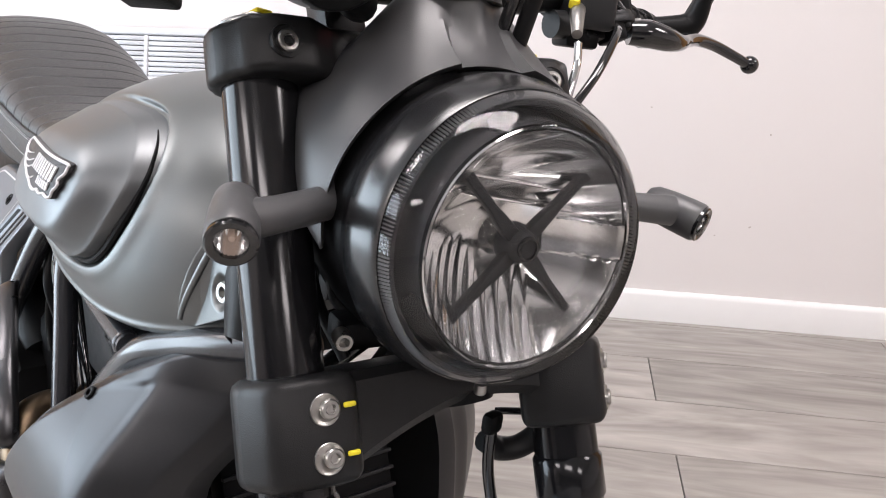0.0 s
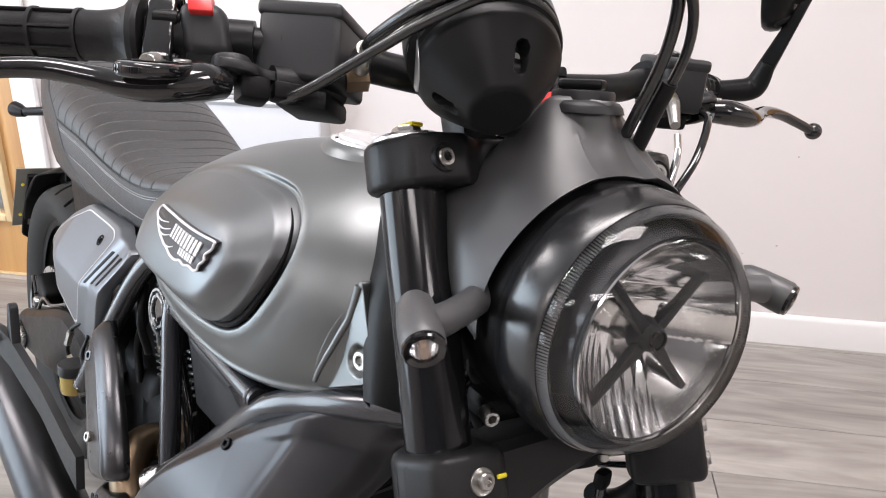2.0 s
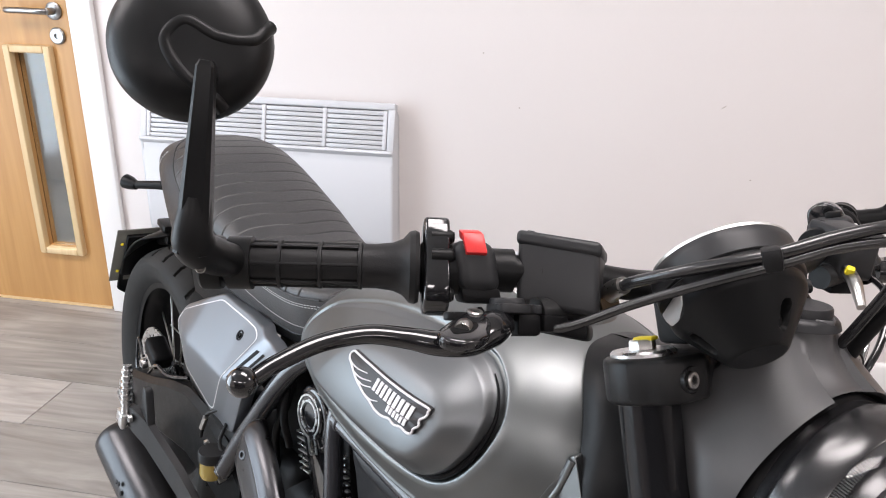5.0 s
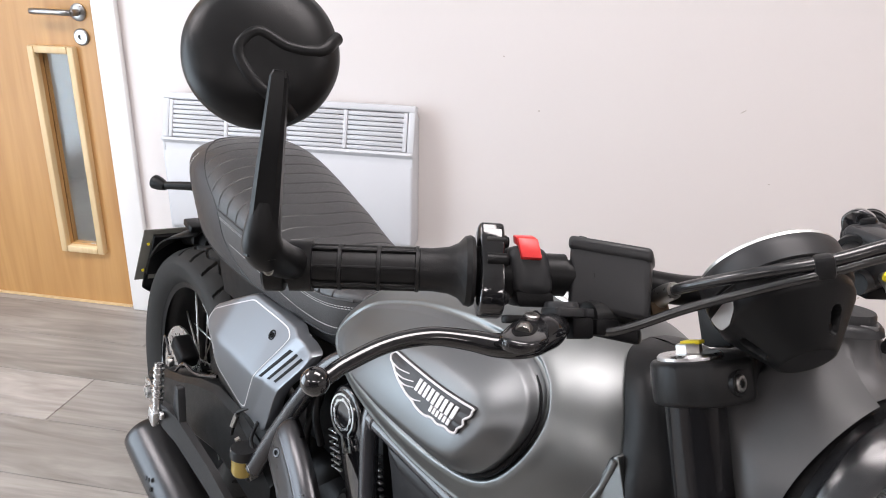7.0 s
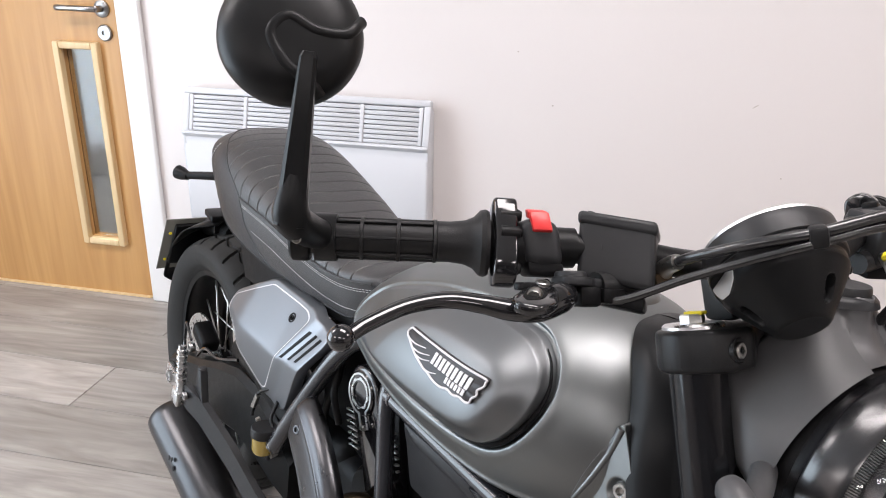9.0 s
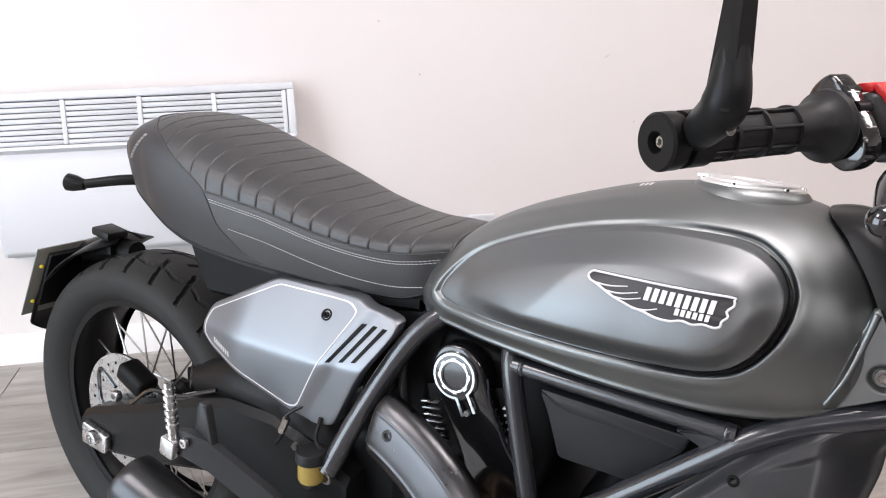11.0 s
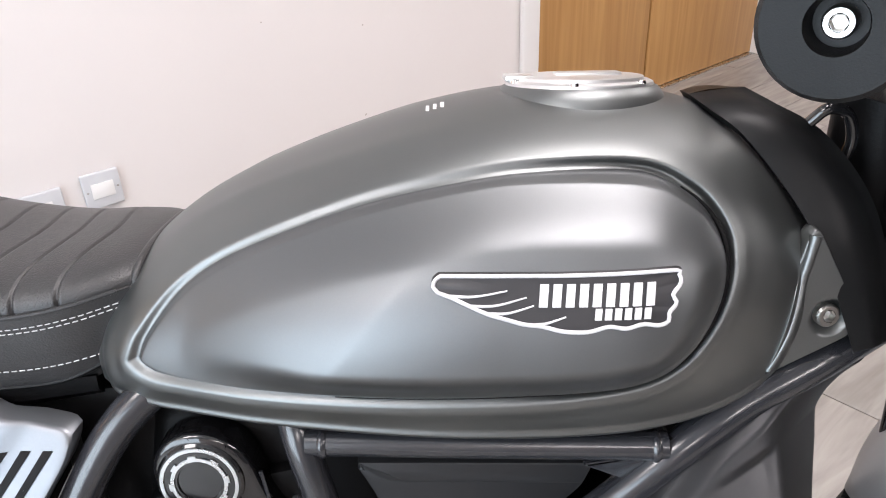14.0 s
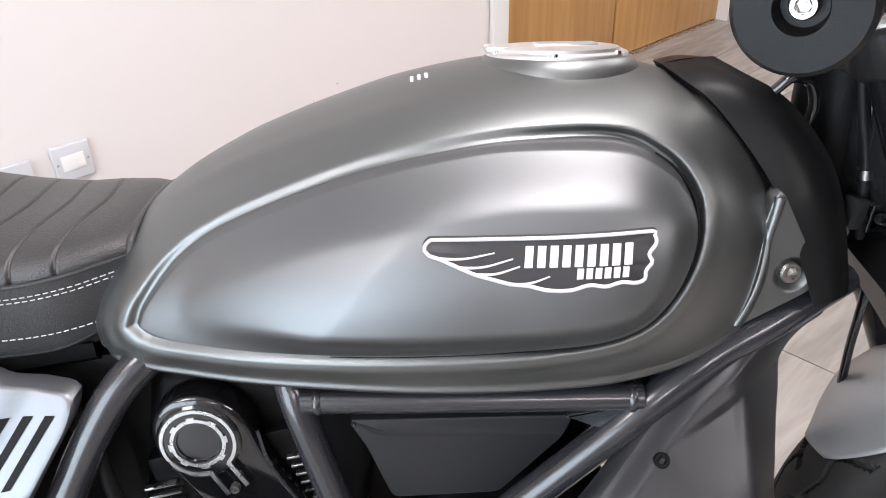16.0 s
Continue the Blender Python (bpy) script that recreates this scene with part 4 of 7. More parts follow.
# added black box that darkens the see-through gap below the seat front
part("seat_gap_filler", rbox(0.17, 0.125, 0.05, pose(-0.5, 0, 0.652), 0.008), M_DARK, bike)
for c in ((-0.372, -0.1265, 0.6355), (-0.138, -0.139, 0.6335)):
    both("weld_bead", lambda: lathe([(0.0104, -0.003), (0.0117, -0.001), (0.0117, 0.001), (0.0104, 0.003)], aim(c, (1, -0.05, 0)), 20, close=False), M_FRAME, bike)

# side cover: upper face leaning in, lower face upright
COVER = rounded([(-0.772, 0.663), (-0.622, 0.664), (-0.607, 0.657), (-0.552, 0.648), (-0.556, 0.63), (-0.60, 0.56), (-0.64, 0.482), (-0.672, 0.474), (-0.886, 0.536), (-0.905, 0.556), (-0.893, 0.60)], 0.010, 4)


def cover_y(x, z):
    xa = np.asarray(x, float)
    up_ = np.clip((z - 0.575 - 0.1 * np.clip(xa + 0.67, 0, 0.12)) / 0.09, -1.2, 1.2)
    ridge = 0.5 * (up_ + np.sqrt(up_**2 + 0.006 - 0.0035 * smooth01((xa + 0.7) / 0.03)))
    under = 0.5 * (-up_ + np.sqrt(up_**2 + 0.006))
    fr = smooth01((np.asarray(x, float) + 0.66 - 0.62 * (np.asarray(z) - 0.57)) / 0.03)
    return -0.163 + 0.052 * ridge + 0.009 * under + 0.005 * fr + 0.02 * smooth01((-0.80 - np.asarray(x, float)) / 0.11)


def side_cover():
    q = resample(COVER, 150)
    c = q.mean(0)
    rows = []
    ks = np.concatenate([[1.0, 1.0, 0.99], np.linspace(0.975, 0.01, 40)])
    for i, k in enumerate(ks):
        p = c + (q - c) * k
        d = 0.02 if i == 0 else (0.003 if i == 1 else (0.0006 if i == 2 else 0))
        rows.append([(x, y, z) for (x, z), y in zip(p, cover_y(p[:, 0], p[:, 1]) + d)])
    bm = grid(rows, wrap=True)
    bm.faces.new(list(bm.verts)[-len(q) :])
    return bm


cover = both("side_cover", side_cover, M_SIDE, bike, "silver grey side cover with white pinstripe", 40)[0]
LINE = rounded([(-0.765, 0.6565), (-0.635, 0.6575), (-0.619, 0.65), (-0.622, 0.64), (-0.7, 0.497), (-0.715, 0.4935), (-0.88, 0.5415), (-0.898, 0.556), (-0.888, 0.595)], 0.009, 5)
ln = resample(LINE, 220)
bm = grid([[(x, float(cover_y(x, z)) - 0.0006, z) for x, z in ln], [(x, float(cover_y(x, z)) - 0.0006, z) for x, z in ln.mean(0) + (ln - ln.mean(0)) * np.array([0.983, 0.973])]], wrap=True)
part("pinstripe", bm, M_WHITELINE, cover, "thin white pinstripe")
for k in range(3):
    x0 = -0.646 + 0.0195 * k
    lift = 0.004 * k
    q = np.array([(x0, 0.58 + lift), (x0 + 0.007, 0.581 + lift), (x0 + 0.0465 - 0.003 * k, 0.636), (x0 + 0.039 - 0.003 * k, 0.636)])
    c = q.mean(0)
    part("louvre_slot", grid([[(x, float(cover_y(x, z)) - 0.0004, z) for x, z in q], [(x, float(cover_y(x, z)) - 0.0008, z) for x, z in c + (q - c) * 0.97], [(x, float(cover_y(x, z)) - 0.0008, z) for x, z in c + (q - c) * 0.5], [(x, float(cover_y(x, z)) - 0.0008, z) for x, z in c + (q - c) * 0.02]], wrap=True), M_DARK, cover, "dark louvre slot")
for k in range(7):
    xx = -0.872 + 0.006 * k
    part("marking_bar", grid([[(xx + a, float(cover_y(xx + a, 0.548 - 0.3 * (xx + 0.872) + b)) - 0.0007, 0.548 - 0.3 * (xx + 0.872) + b) for a in (0, 0.0042)] for b in (0, 0.009)]), M_WHITELINE, cover, "small pale marking bar")
sp = Vector((-0.668, float(cover_y(-0.668, 0.634)), 0.634))
part("grommet", lathe([(0.0085, -0.001), (0.0085, 0.0012), (0.0065, 0.0014), (0.0055, -0.001), (0.0001, -0.0015)], aim(sp, (0, -1, 0.6)), 24), M_DARK, cover, "dark recessed screw hole")
bolt(sp + Vector((0, -0.0008, 0)), (0, -1, 0.6), 0.0045, cover, 0.0022, M_DARK)
# ---- front end, turned to the right with the steering ----
STEER = pose(0.075, 0, 0.80, 0, -23.5, 0) @ pose(0, 0, 0, 0, 0, -9.0)  # x ahead of the steering axis, z along it
HEAD = pose(0.075, 0, 0.80, 0, 0, -9.0)  # level frame of the headlight
FU, FV = 0.006, 0.1095
AXX = pose(0, 0, 0, 0, 90, 0)
STEER_L = STEER @ pose(0, -0.012, 0, -5, 0, 4.5)  # the left half of the bars sits lower


def sm(s):
    return STEER if s < 0 else STEER_L


FORK_R = STEER @ pose(0, -0.006, -0.002, -2.9, 0, 0)
FORK_L = STEER @ pose(0, -0.02, -0.014, -2.9, 0, 0)


def fm(s):
    return FORK_R if s < 0 else FORK_L


def both_steer(name, make, material, parent, label="", smooth=35.0):
    a = part(name, xf(make(), FORK_R), material, parent, label, smooth)
    b = part(name, xf(xf(make(), MIR), FORK_L), material, parent, label, smooth)
    return a, b


fork = part("fork_tube", lathe([(0.0001, -0.5), (0.0235, -0.5), (0.0235, 0.107), (0.021, 0.109), (0.0001, 0.109)], FORK_R @ Matrix.Translation((FU, -FV, 0)), 40), M_FORK, bike, "gloss black fork tube")
part("fork_tube", lathe([(0.0001, -0.5), (0.0235, -0.5), (0.0235, 0.107), (0.021, 0.109), (0.0001, 0.109)], FORK_L @ Matrix.Translation((FU, FV, 0)), 40), M_FORK, bike, "gloss black fork tube")
for s in (-1, 1):
    m = fm(s) @ Matrix.Translation((FU, s * FV, 0))
    part("fork_cap", lathe([(0.0255, 0.108), (0.0255, 0.1125), (0.0235, 0.1145), (0.012, 0.1145), (0.0001, 0.1145)], m, 40), M_ALU, bike, "machined alloy fork cap")
    part("fork_nut", lathe([(0.0105, 0.1135), (0.0105, 0.1205), (0.0095, 0.122), (0.0001, 0.122)], m, 6), M_STEEL, bike, "hexagon fork cap nut")
    part("paint_mark", rbox(0.016, 0.012, 0.003, m @ pose(0.002, 0.002, 0.1225, 0, 0, 20), 0.001), M_YELLOW, bike, "yellow torque paint mark")
    part("fork_seal_ring", lathe([(0.0236, -0.175), (0.0255, -0.178), (0.0255, -0.205), (0.0236, -0.208)], m, 36, close=False), M_FORK, bike)


def upper_clamp():
    r = 0.032
    pts = [(FU + r * math.cos(math.radians(a)), -FV + r * math.sin(math.radians(a))) for a in np.linspace(160, 318, 10)]
    pts += [(FU + 0.034, -FV - 0.016), (FU + 0.041, -FV + 0.0), (FU + 0.04, -FV + 0.024), (FU + 0.026, -FV + 0.042), (0.03, -0.03), (0.03, 0.0), (-0.03, 0.0), (-0.03, -0.04), (FU - 0.034, -FV + 0.045)]
    return prism(pts, 0.035, Matrix.Translation((0, 0, 0.0925)), 0.005, 3)


both_steer("upper_fork_clamp", upper_clamp, M_CAST, bike, "black textured alloy upper fork clamp")
for s in (-1, 1):
    p = Vector((FU + 0.0395, s * (FV - 0.006), 0.092))
    d = fm(s).to_3x3() @ Vector((1, s * -0.18 - 0.0, 0))
    part("bolt_recess", lathe([(0.0105, -0.002), (0.0105, 0.0015), (0.0098, 0.002), (0.009, 0.001), (0.0001, 0.0)], aim(fm(s) @ p, d), 28), M_CAST, bike)
    bolt(fm(s) @ (p + Vector((0.0012, 0, 0))), d, 0.0068, bike, 0.0025, M_STEEL, label="socket head pinch bolt")


def lower_clamp():
    r = 0.0345
    pts = [(FU + r * math.cos(math.radians(a)), -FV + r * math.sin(math.radians(a))) for a in np.linspace(150, 300, 8)]
    pts += [(FU + 0.036, -FV - 0.022), (FU + 0.041, -FV + 0.0), (FU + 0.04, -FV + 0.03)]
    pts += [(FU - 0.004, -FV + 0.04), (FU - 0.03, -FV + 0.034)]
    return prism(pts, 0.064, Matrix.Translation((0, 0, -0.1345)), 0.0085, 4)


LCL = FORK_L @ Matrix.Translation((FU, FV, 0.006)) @ pose(0, 0, 0, 0, 0, 46) @ Matrix.Diagonal((0.84, 0.84, 1, 1)) @ Matrix.Translation((-FU, -FV - 0.012, 0)) @ Matrix.Diagonal((1, 1, 0.94, 1))


def lcm(s):
    """Pose of the lower clamp on either fork."""
    return FORK_R if s < 0 else LCL


part("lower_fork_clamp", xf(lower_clamp(), FORK_R), M_CAST, bike, "black textured alloy lower fork clamp")
part("lower_fork_clamp", xf(xf(lower_clamp(), MIR), LCL), M_CAST, bike, "black textured alloy lower fork clamp")


def bridge():
    rows = []
    for v in np.linspace(-0.1, 0.1, 36):
        k = abs(v) / 0.1
        h0, h1 = -0.162 + 0.026 * (1 - k**1.6), -0.104 + 0.002 * k
        f, b_ = 0.034 - 0.006 * (1 - k), -0.035
        rows.append([(b_, v, h0), (f - 0.006, v, h0), (f, v, h0 + 0.006), (f, v, h1 - 0.006), (f - 0.006, v, h1), (b_, v, h1)])
    return grid(rows, wrap=True, caps=True)


part("lower_bridge", xf(bridge(), STEER), M_CAST, bike, "black alloy yoke between the forks", 30)
for s in (-1, 1):
    for w in (-0.122, -0.1495):
        p = Vector((FU + 0.0409, s * (FV - 0.008), w))
        d = lcm(s).to_3x3() @ Vector((1, -0.033 * s, 0))
        part("bolt_recess", lathe([(0.0092, -0.004), (0.0092, 0.0004), (0.0088, 0.0007), (0.008, 0.0002), (0.0001, 0.0002)], aim(lcm(s) @ p, d), 32), M_STEEL, bike, "bare metal counterbore")
        bolt(lcm(s) @ (p + Vector((0.0012, -0.0022 * s, 0))), d, 0.0058, bike, 0.0022, M_STEEL, label="socket head pinch bolt")
        if s < 0:
            part("paint_mark", rbox(0.0025, 0.008, 0.0032, lcm(s) @ pose(FU + 0.042, s * (FV - 0.0225), w + 0.001, 0, 0, 4), 0.0012), M_YELLOW, bike, "yellow torque paint mark")
part("steering_stem", lathe([(0.0001, -0.14), (0.024, -0.14), (0.028, -0.13), (0.028, 0.118), (0.022, 0.12), (0.0001, 0.12)], STEER, 32), M_DARK, bike, "steering stem inside the head")
part("steering_head_tube", tube([(0.075 - 0.02, 0, 0.7), (0.06, 0, 0.86)], 0.036, seg=24), M_DARK, bike)

# headlight
HM = HEAD @ AXX
HI = HM @ Matrix.Diagonal((1.07, 1.07, 1, 1))  # the bowl inside the lens


def hl(profile, seg=96, close=False):
    return lathe(profile, HM, seg, close)


shell = part("headlight", hl([(0.0001, -0.02), (0.05, -0.018), (0.075, 0.0), (0.0885, 0.03), (0.0925, 0.06), (0.0935, 0.07), (0.0945, 0.071), (0.0958, 0.074), (0.095, 0.084), (0.0922, 0.096), (0.0903, 0.1015), (0.0892, 0.103), (0.0882, 0.1025), (0.088, 0.1)], 128), M_BEZEL, bike, "round black headlight with clear domed lens", 50)
# knurled ring: fine ribs all round
ribs = []
bm = bmesh.new()
NR = 250
for k in range(NR):
    a0, a1, am = [2 * math.pi * (k + f) / NR for f in (0, 0.55, 0.275)]
    ring = []
    for r, h in ((0.0878, 0.1), (0.0842, 0.109)):
        for a, dr in ((a0, 0.0002), (am, 0.0016), (a1, 0.0002)):
            ring.append(bm.verts.new(((r + dr) * math.cos(a), (r + dr) * math.sin(a), h + dr)))
    bm.faces.new((ring[0], ring[1], ring[4], ring[3]))
    bm.faces.new((ring[1], ring[2], ring[5], ring[4]))
part("knurled_ring", xf(bm, HM), M_RIB, shell, "finely ribbed light-guide ring", 20, kind="stuff")
part("guide_ring", hl([(0.088, 0.0985), (0.0838, 0.108), (0.081, 0.107), (0.079, 0.096), (0.0775, 0.094), (0.0755, 0.099), (0.0735, 0.11), (0.0715, 0.1195), (0.07, 0.1205), (0.069, 0.118)], 96), M_SMOKE, shell, "smoked daytime light ring")
part("inner_ring", hl([(0.0724, 0.119), (0.0722, 0.1225), (0.0714, 0.1235), (0.0704, 0.1228), (0.0698, 0.118)], 96), M_CHROME, shell, "bright inner ring")
# faceted reflector bowl: upright flutes low on one side, slanting ones above, a plain window between
rows = []
NS = 320
for f in np.linspace(0, 1, 44):
    r = 0.0645 * (1 - f) + 0.011 * f
    h = 0.0825 + 0.0375 * (r / 0.0645) ** 1.9
    row = []
    for k in range(NS):
        a = 2 * math.pi * k / NS
        c, s_ = math.cos(a), math.sin(a)  # c: down, s_: to the left
        yy, zz = r * s_, -r * c
        body = math.sin(math.pi * min(1, f * 1.15 + 0.06)) ** 0.6
        low = smooth01((0.004 - zz) / 0.006) * smooth01((0.020 - yy) / 0.004)
        up_ = smooth01((zz - 0.014) / 0.006)
        flute = 0.0015 * (abs(math.sin((yy - 0.25 * zz) * 330)) - 0.5) * low
        flute += 0.0024 * (abs(math.sin(zz * 160 - yy * 50)) - 0.5) * up_
        flute += 0.006 * smooth01((yy - 0.024) / 0.002) * smooth01((0.012 - abs(zz - 0.002)) / 0.002)
        row.append((r * c, r * s_, h + flute * body))
    rows.append(row)
bm = grid(rows, wrap=True)
bm.faces.new(list(bm.verts)[-NS:])
part("reflector", xf(bm, HI), M_REFL, shell, "bright faceted reflector bowl", 30)
# slanting steps high in the reflector
for zz, rr, hh in ((0.024, 0.05, 0.1), (0.036, 0.043, 0.106)):
    part("reflector_step", rbox(0.014, 2 * rr * 0.85, 0.0014, HEAD @ pose(hh - 0.005, 0, zz, -8, 0, 0), 0.0004), M_REFL, shell)
# four-armed dark shield with the bulb behind
for a in (45, 135, 225, 315):
    m = HI @ pose(0, 0, 0.108, 0, 0, a)
    wpoly = [(0.006, -0.0046), (0.022, -0.0036), (0.03, -0.0026), (0.05, -0.0026), (0.0645, -0.0034), (0.0645, 0.0034), (0.05, 0.0026), (0.03, 0.0026), (0.022, 0.0036), (0.006, 0.0046)]
    part("shield_arm", prism(wpoly, 0.007, m, 0.0012), M_GREYPL, shell, "dark cross arm over the bulb")
part("bulb_shield", hl([(0.0001, 0.1165), (0.0075, 0.1165), (0.0092, 0.115), (0.0105, 0.11), (0.0125, 0.106), (0.0125, 0.1), (0.0001, 0.1)], 40), M_GREYPL, shell, "dark bulb cap in the middle of the lens")
part("shield_ring", hl([(0.0072, 0.1163), (0.0072, 0.1185), (0.0058, 0.1185), (0.0058, 0.1163)], 32), M_GLOSS, shell)
part("bulb", hl([(0.0095, 0.083), (0.0095, 0.096), (0.006, 0.1), (0.0001, 0.101)], 24), pane_mat("bulb_glass", 1.45), shell)
lens = part("lens", hl([(0.0888, 0.1015), (0.0882, 0.107), (0.086, 0.1135), (0.0818, 0.12), (0.078, 0.1245), (0.0745, 0.1285), (0.0715, 0.1312), (0.07, 0.1308), (0.058, 0.136), (0.04, 0.1395), (0.02, 0.1415), (0.0001, 0.142)], 96), M_LENS, shell, "clear domed lens", 60)
lens.visible_shadow = False
part("headlight_screw", lathe([(0.0001, 0), (0.004, 0), (0.004, 0.006), (0.003, 0.007), (0.0001, 0.007)], HEAD @ aim((0.09, 0.0, -0.098), (0, 0, -1)), 12), M_STEEL, shell)

# cowl round the back of the headlight and the steering stem
def nacelle():
    n = 72
    phis = np.linspace(-8, 188, n)
    key = [-8, 0, 14, 32, 50, 66, 90, 114, 130, 148, 166, 180, 188]
    rp = np.array([(0.01, -0.098, 0.01), (-0.01, -0.0985, 0.035), (-0.018, -0.0965, 0.067), (-0.008, -0.066, 0.1), (0.0, -0.044, 0.128), (0.006, -0.03, 0.145), (0.037, 0.0, 0.145), (0.006, 0.03, 0.145), (0.0, 0.044, 0.128), (-0.008, 0.066, 0.1), (-0.018, 0.0965, 0.067), (-0.01, 0.0985, 0.035), (0.01, 0.098, 0.01)])
    rear = np.stack([np.interp(phis, key, rp[:, k]) for k in range(3)], 1)
    for _ in range(2):
        rear[1:-1] = 0.25 * rear[:-2] + 0.5 * rear[1:-1] + 0.25 * rear[2:]
    fr, md = [], []
    for p, ph in zip(rear, phis):
        a = math.radians(ph)
        notch = smooth01((15 - abs(ph - 90)) / 3)
        f = np.array([0.066 - 0.008 * notch - 0.012 * abs(math.cos(a)) ** 3, -0.1015 * math.cos(a), 0.1015 * math.sin(a) - 0.004 * notch])
        fr.append(f)
        c = 0.55 * f + 0.45 * p
        top = math.sin(a)
        c = c + np.array([-0.012 * max(0, top) ** 2 * 1.0, -0.012 * math.cos(a) * (1 - 0.5 * abs(top)), 0.006 * abs(math.cos(a)) - 0.01 * max(0, top) ** 6])
        md.append(c)
    rows = []
    for s in np.linspace(0, 1, 22):
        rows.append([tuple((1 - s) ** 2 * f + 2 * s * (1 - s) * m_ + s * s * r) for f, m_, r in zip(fr, md, rear)])
    lip = [tuple(f * np.array([1, 0.965, 0.965]) + np.array([-0.004, 0, 0])) for f in fr]
    return grid([lip] + rows)


nac = part("headlight_cowl", xf(nacelle(), HEAD), M_COWL, bike, "satin black cowl behind the headlight", 45)
nac.modifiers.new("thickness", "SOLIDIFY").thickness = 0.002
part("cowl_neck", lathe([(0.0305, -0.006), (0.029, -0.001), (0.0262, 0.002), (0.0232, 0.003), (0.0227, 0.0085), (0.0218, 0.01), (0.0001, 0.01)], HEAD @ pose(0.006, 0, 0.139, 0, -6, 0), 48), M_GREYPL, bike, "round collar on top of the cowl", 40)
part("cowl_mouth", lathe([(0.093, 0.0), (0.0945, 0.05), (0.092, 0.056), (0.088, 0.05)], HM @ Matrix.Translation((0, 0, 0.008)), 64, close=False), M_DARK, bike)


# turn signals
def signal(s):
    st_pts = [(0.035, s * 0.086, 0.011), (0.048, s * 0.101, 0.011), (0.068, s * 0.132, 0.011), (0.078, s * 0.156, 0.0105)]
    root = part("turn_signal", tube([HEAD @ Vector(p) for p in st_pts], [0.0115, 0.0104, 0.0102, 0.0112], n=20, seg=20), M_COWL, bike, "dark grey turn signal with clear lens")
    part("stalk_collar", lathe([(0.0135, -0.004), (0.0138, 0.0), (0.013, 0.01), (0.0105, 0.0125)], HEAD @ aim((0.036, s * 0.088, 0.012), (0.35, s, -0.05)), 28, close=False), M_COWL, root)
    d = Vector((0.92, s * 0.3, -0.3)) if s < 0 else Vector((0.92, s * 0.38, -0.22))
    c = HEAD @ Vector((0.0735 if s < 0 else 0.066, s * (0.157 if s < 0 else 0.171), 0.011 if s < 0 else 0.007))
    dd = HEAD.to_3x3() @ d
    m = aim(c, dd)
    part("signal_body", lathe([(0.0001, -0.022), (0.009, -0.021), (0.0118, -0.016), (0.0132, -0.004), (0.0138, 0.012), (0.0138, 0.02), (0.0132, 0.022), (0.0122, 0.022), (0.0118, 0.02)], m @ Matrix.Diagonal((1, 1.05, 1, 1)), 32, close=False), M_COWL, root)
    part("signal_rim", lathe([(0.0133, 0.0215), (0.0133, 0.0242), (0.0122, 0.0252), (0.0088, 0.0245), (0.0082, 0.021)], m, 32, close=False), M_GLOSS, root, "gloss black ring")
    part("signal_reflector", lathe([(0.0085, 0.0225), (0.0072, 0.017), (0.0035, 0.0135), (0.0001, 0.0132)], m, 24, close=False), M_REFL, root, "bright reflector")
    part("signal_bulb", lathe([(0.0024, 0.012), (0.0024, 0.0185), (0.0016, 0.02), (0.0001, 0.0202)], m, 16), mat("led_amber_clear_" + ("r" if s < 0 else "l"), (0.65, 0.5, 0.4), 0.2), root)
    lz = part("signal_lens", lathe([(0.0088, 0.0238), (0.007, 0.0262), (0.0035, 0.0268), (0.0001, 0.0269)], m, 28, close=False), M_LENS, root, "clear lens")
    lz.visible_shadow = False


signal(-1)
signal(1)

# instrument pod on the right of the bars
GM = aim((0.0489, -0.0819, 0.981), (-0.7315, 0.2974, 0.6135))  # middle of the rim, looking at the rider
GUP = GM.to_3x3().inverted() @ Vector((0, 0, 1))
GT = math.degrees(math.atan2(GUP.y, GUP.x))  # the pod's own upward direction
POD_CUT = math.radians(-11)
POD_HOLES = (GT + 11, GT - 110)


def pod_body():
    """Stepped cup with two oval screw pockets sunk into its cone."""
    prof = np.array([(0.0001, -0.0765), (0.0185, -0.0765), (0.0205, -0.0757), (0.0222, -0.074), (0.0342, -0.0585), (0.0465, -0.042), (0.0478, -0.0395), (0.0484, -0.0365), (0.0486, -0.0325), (0.0484, -0.0318), (0.0489, -0.0311), (0.0506, -0.0302), (0.0514, -0.0285), (0.0518, -0.026), (0.0518, -0.0235), (0.0512, -0.0225)])
    fine = []
    for a, b_ in zip(prof[:-1], prof[1:]):
        k = max(1, int(np.linalg.norm(b_ - a) / 0.0009))
        fine += [a + (b_ - a) * f for f in np.arange(k) / k]
    fine.append(prof[-1])
    rows = []
    n = 288
    for r, h in fine:
        row = []
        for k in range(n):
            a = 2 * math.pi * k / n
            pit = 0.0
            for hole in POD_HOLES:
                v = r * ((a - math.radians(hole) + math.pi) % (2 * math.pi) - math.pi)
                u = (h + 0.0605) / 0.8
                d = math.hypot(v, max(0.0, abs(u) - 0.006))
                pit = max(pit, float(smooth01((0.0048 - d) / 0.0012)) * (0.004 + 0.006 * float(smooth01((u + 0.006) / 0.012))))
            c = r * math.cos(a - POD_CUT)
            rc = r * 0.0458 / c if c > 0.0458 and h < -0.0238 else r
            row.append(((rc - 0.8 * pit) * math.cos(a), (rc - 0.8 * pit) * math.sin(a), h + 0.6 * pit))
        rows.append(row)
    return xf(grid(rows, wrap=True), GM)


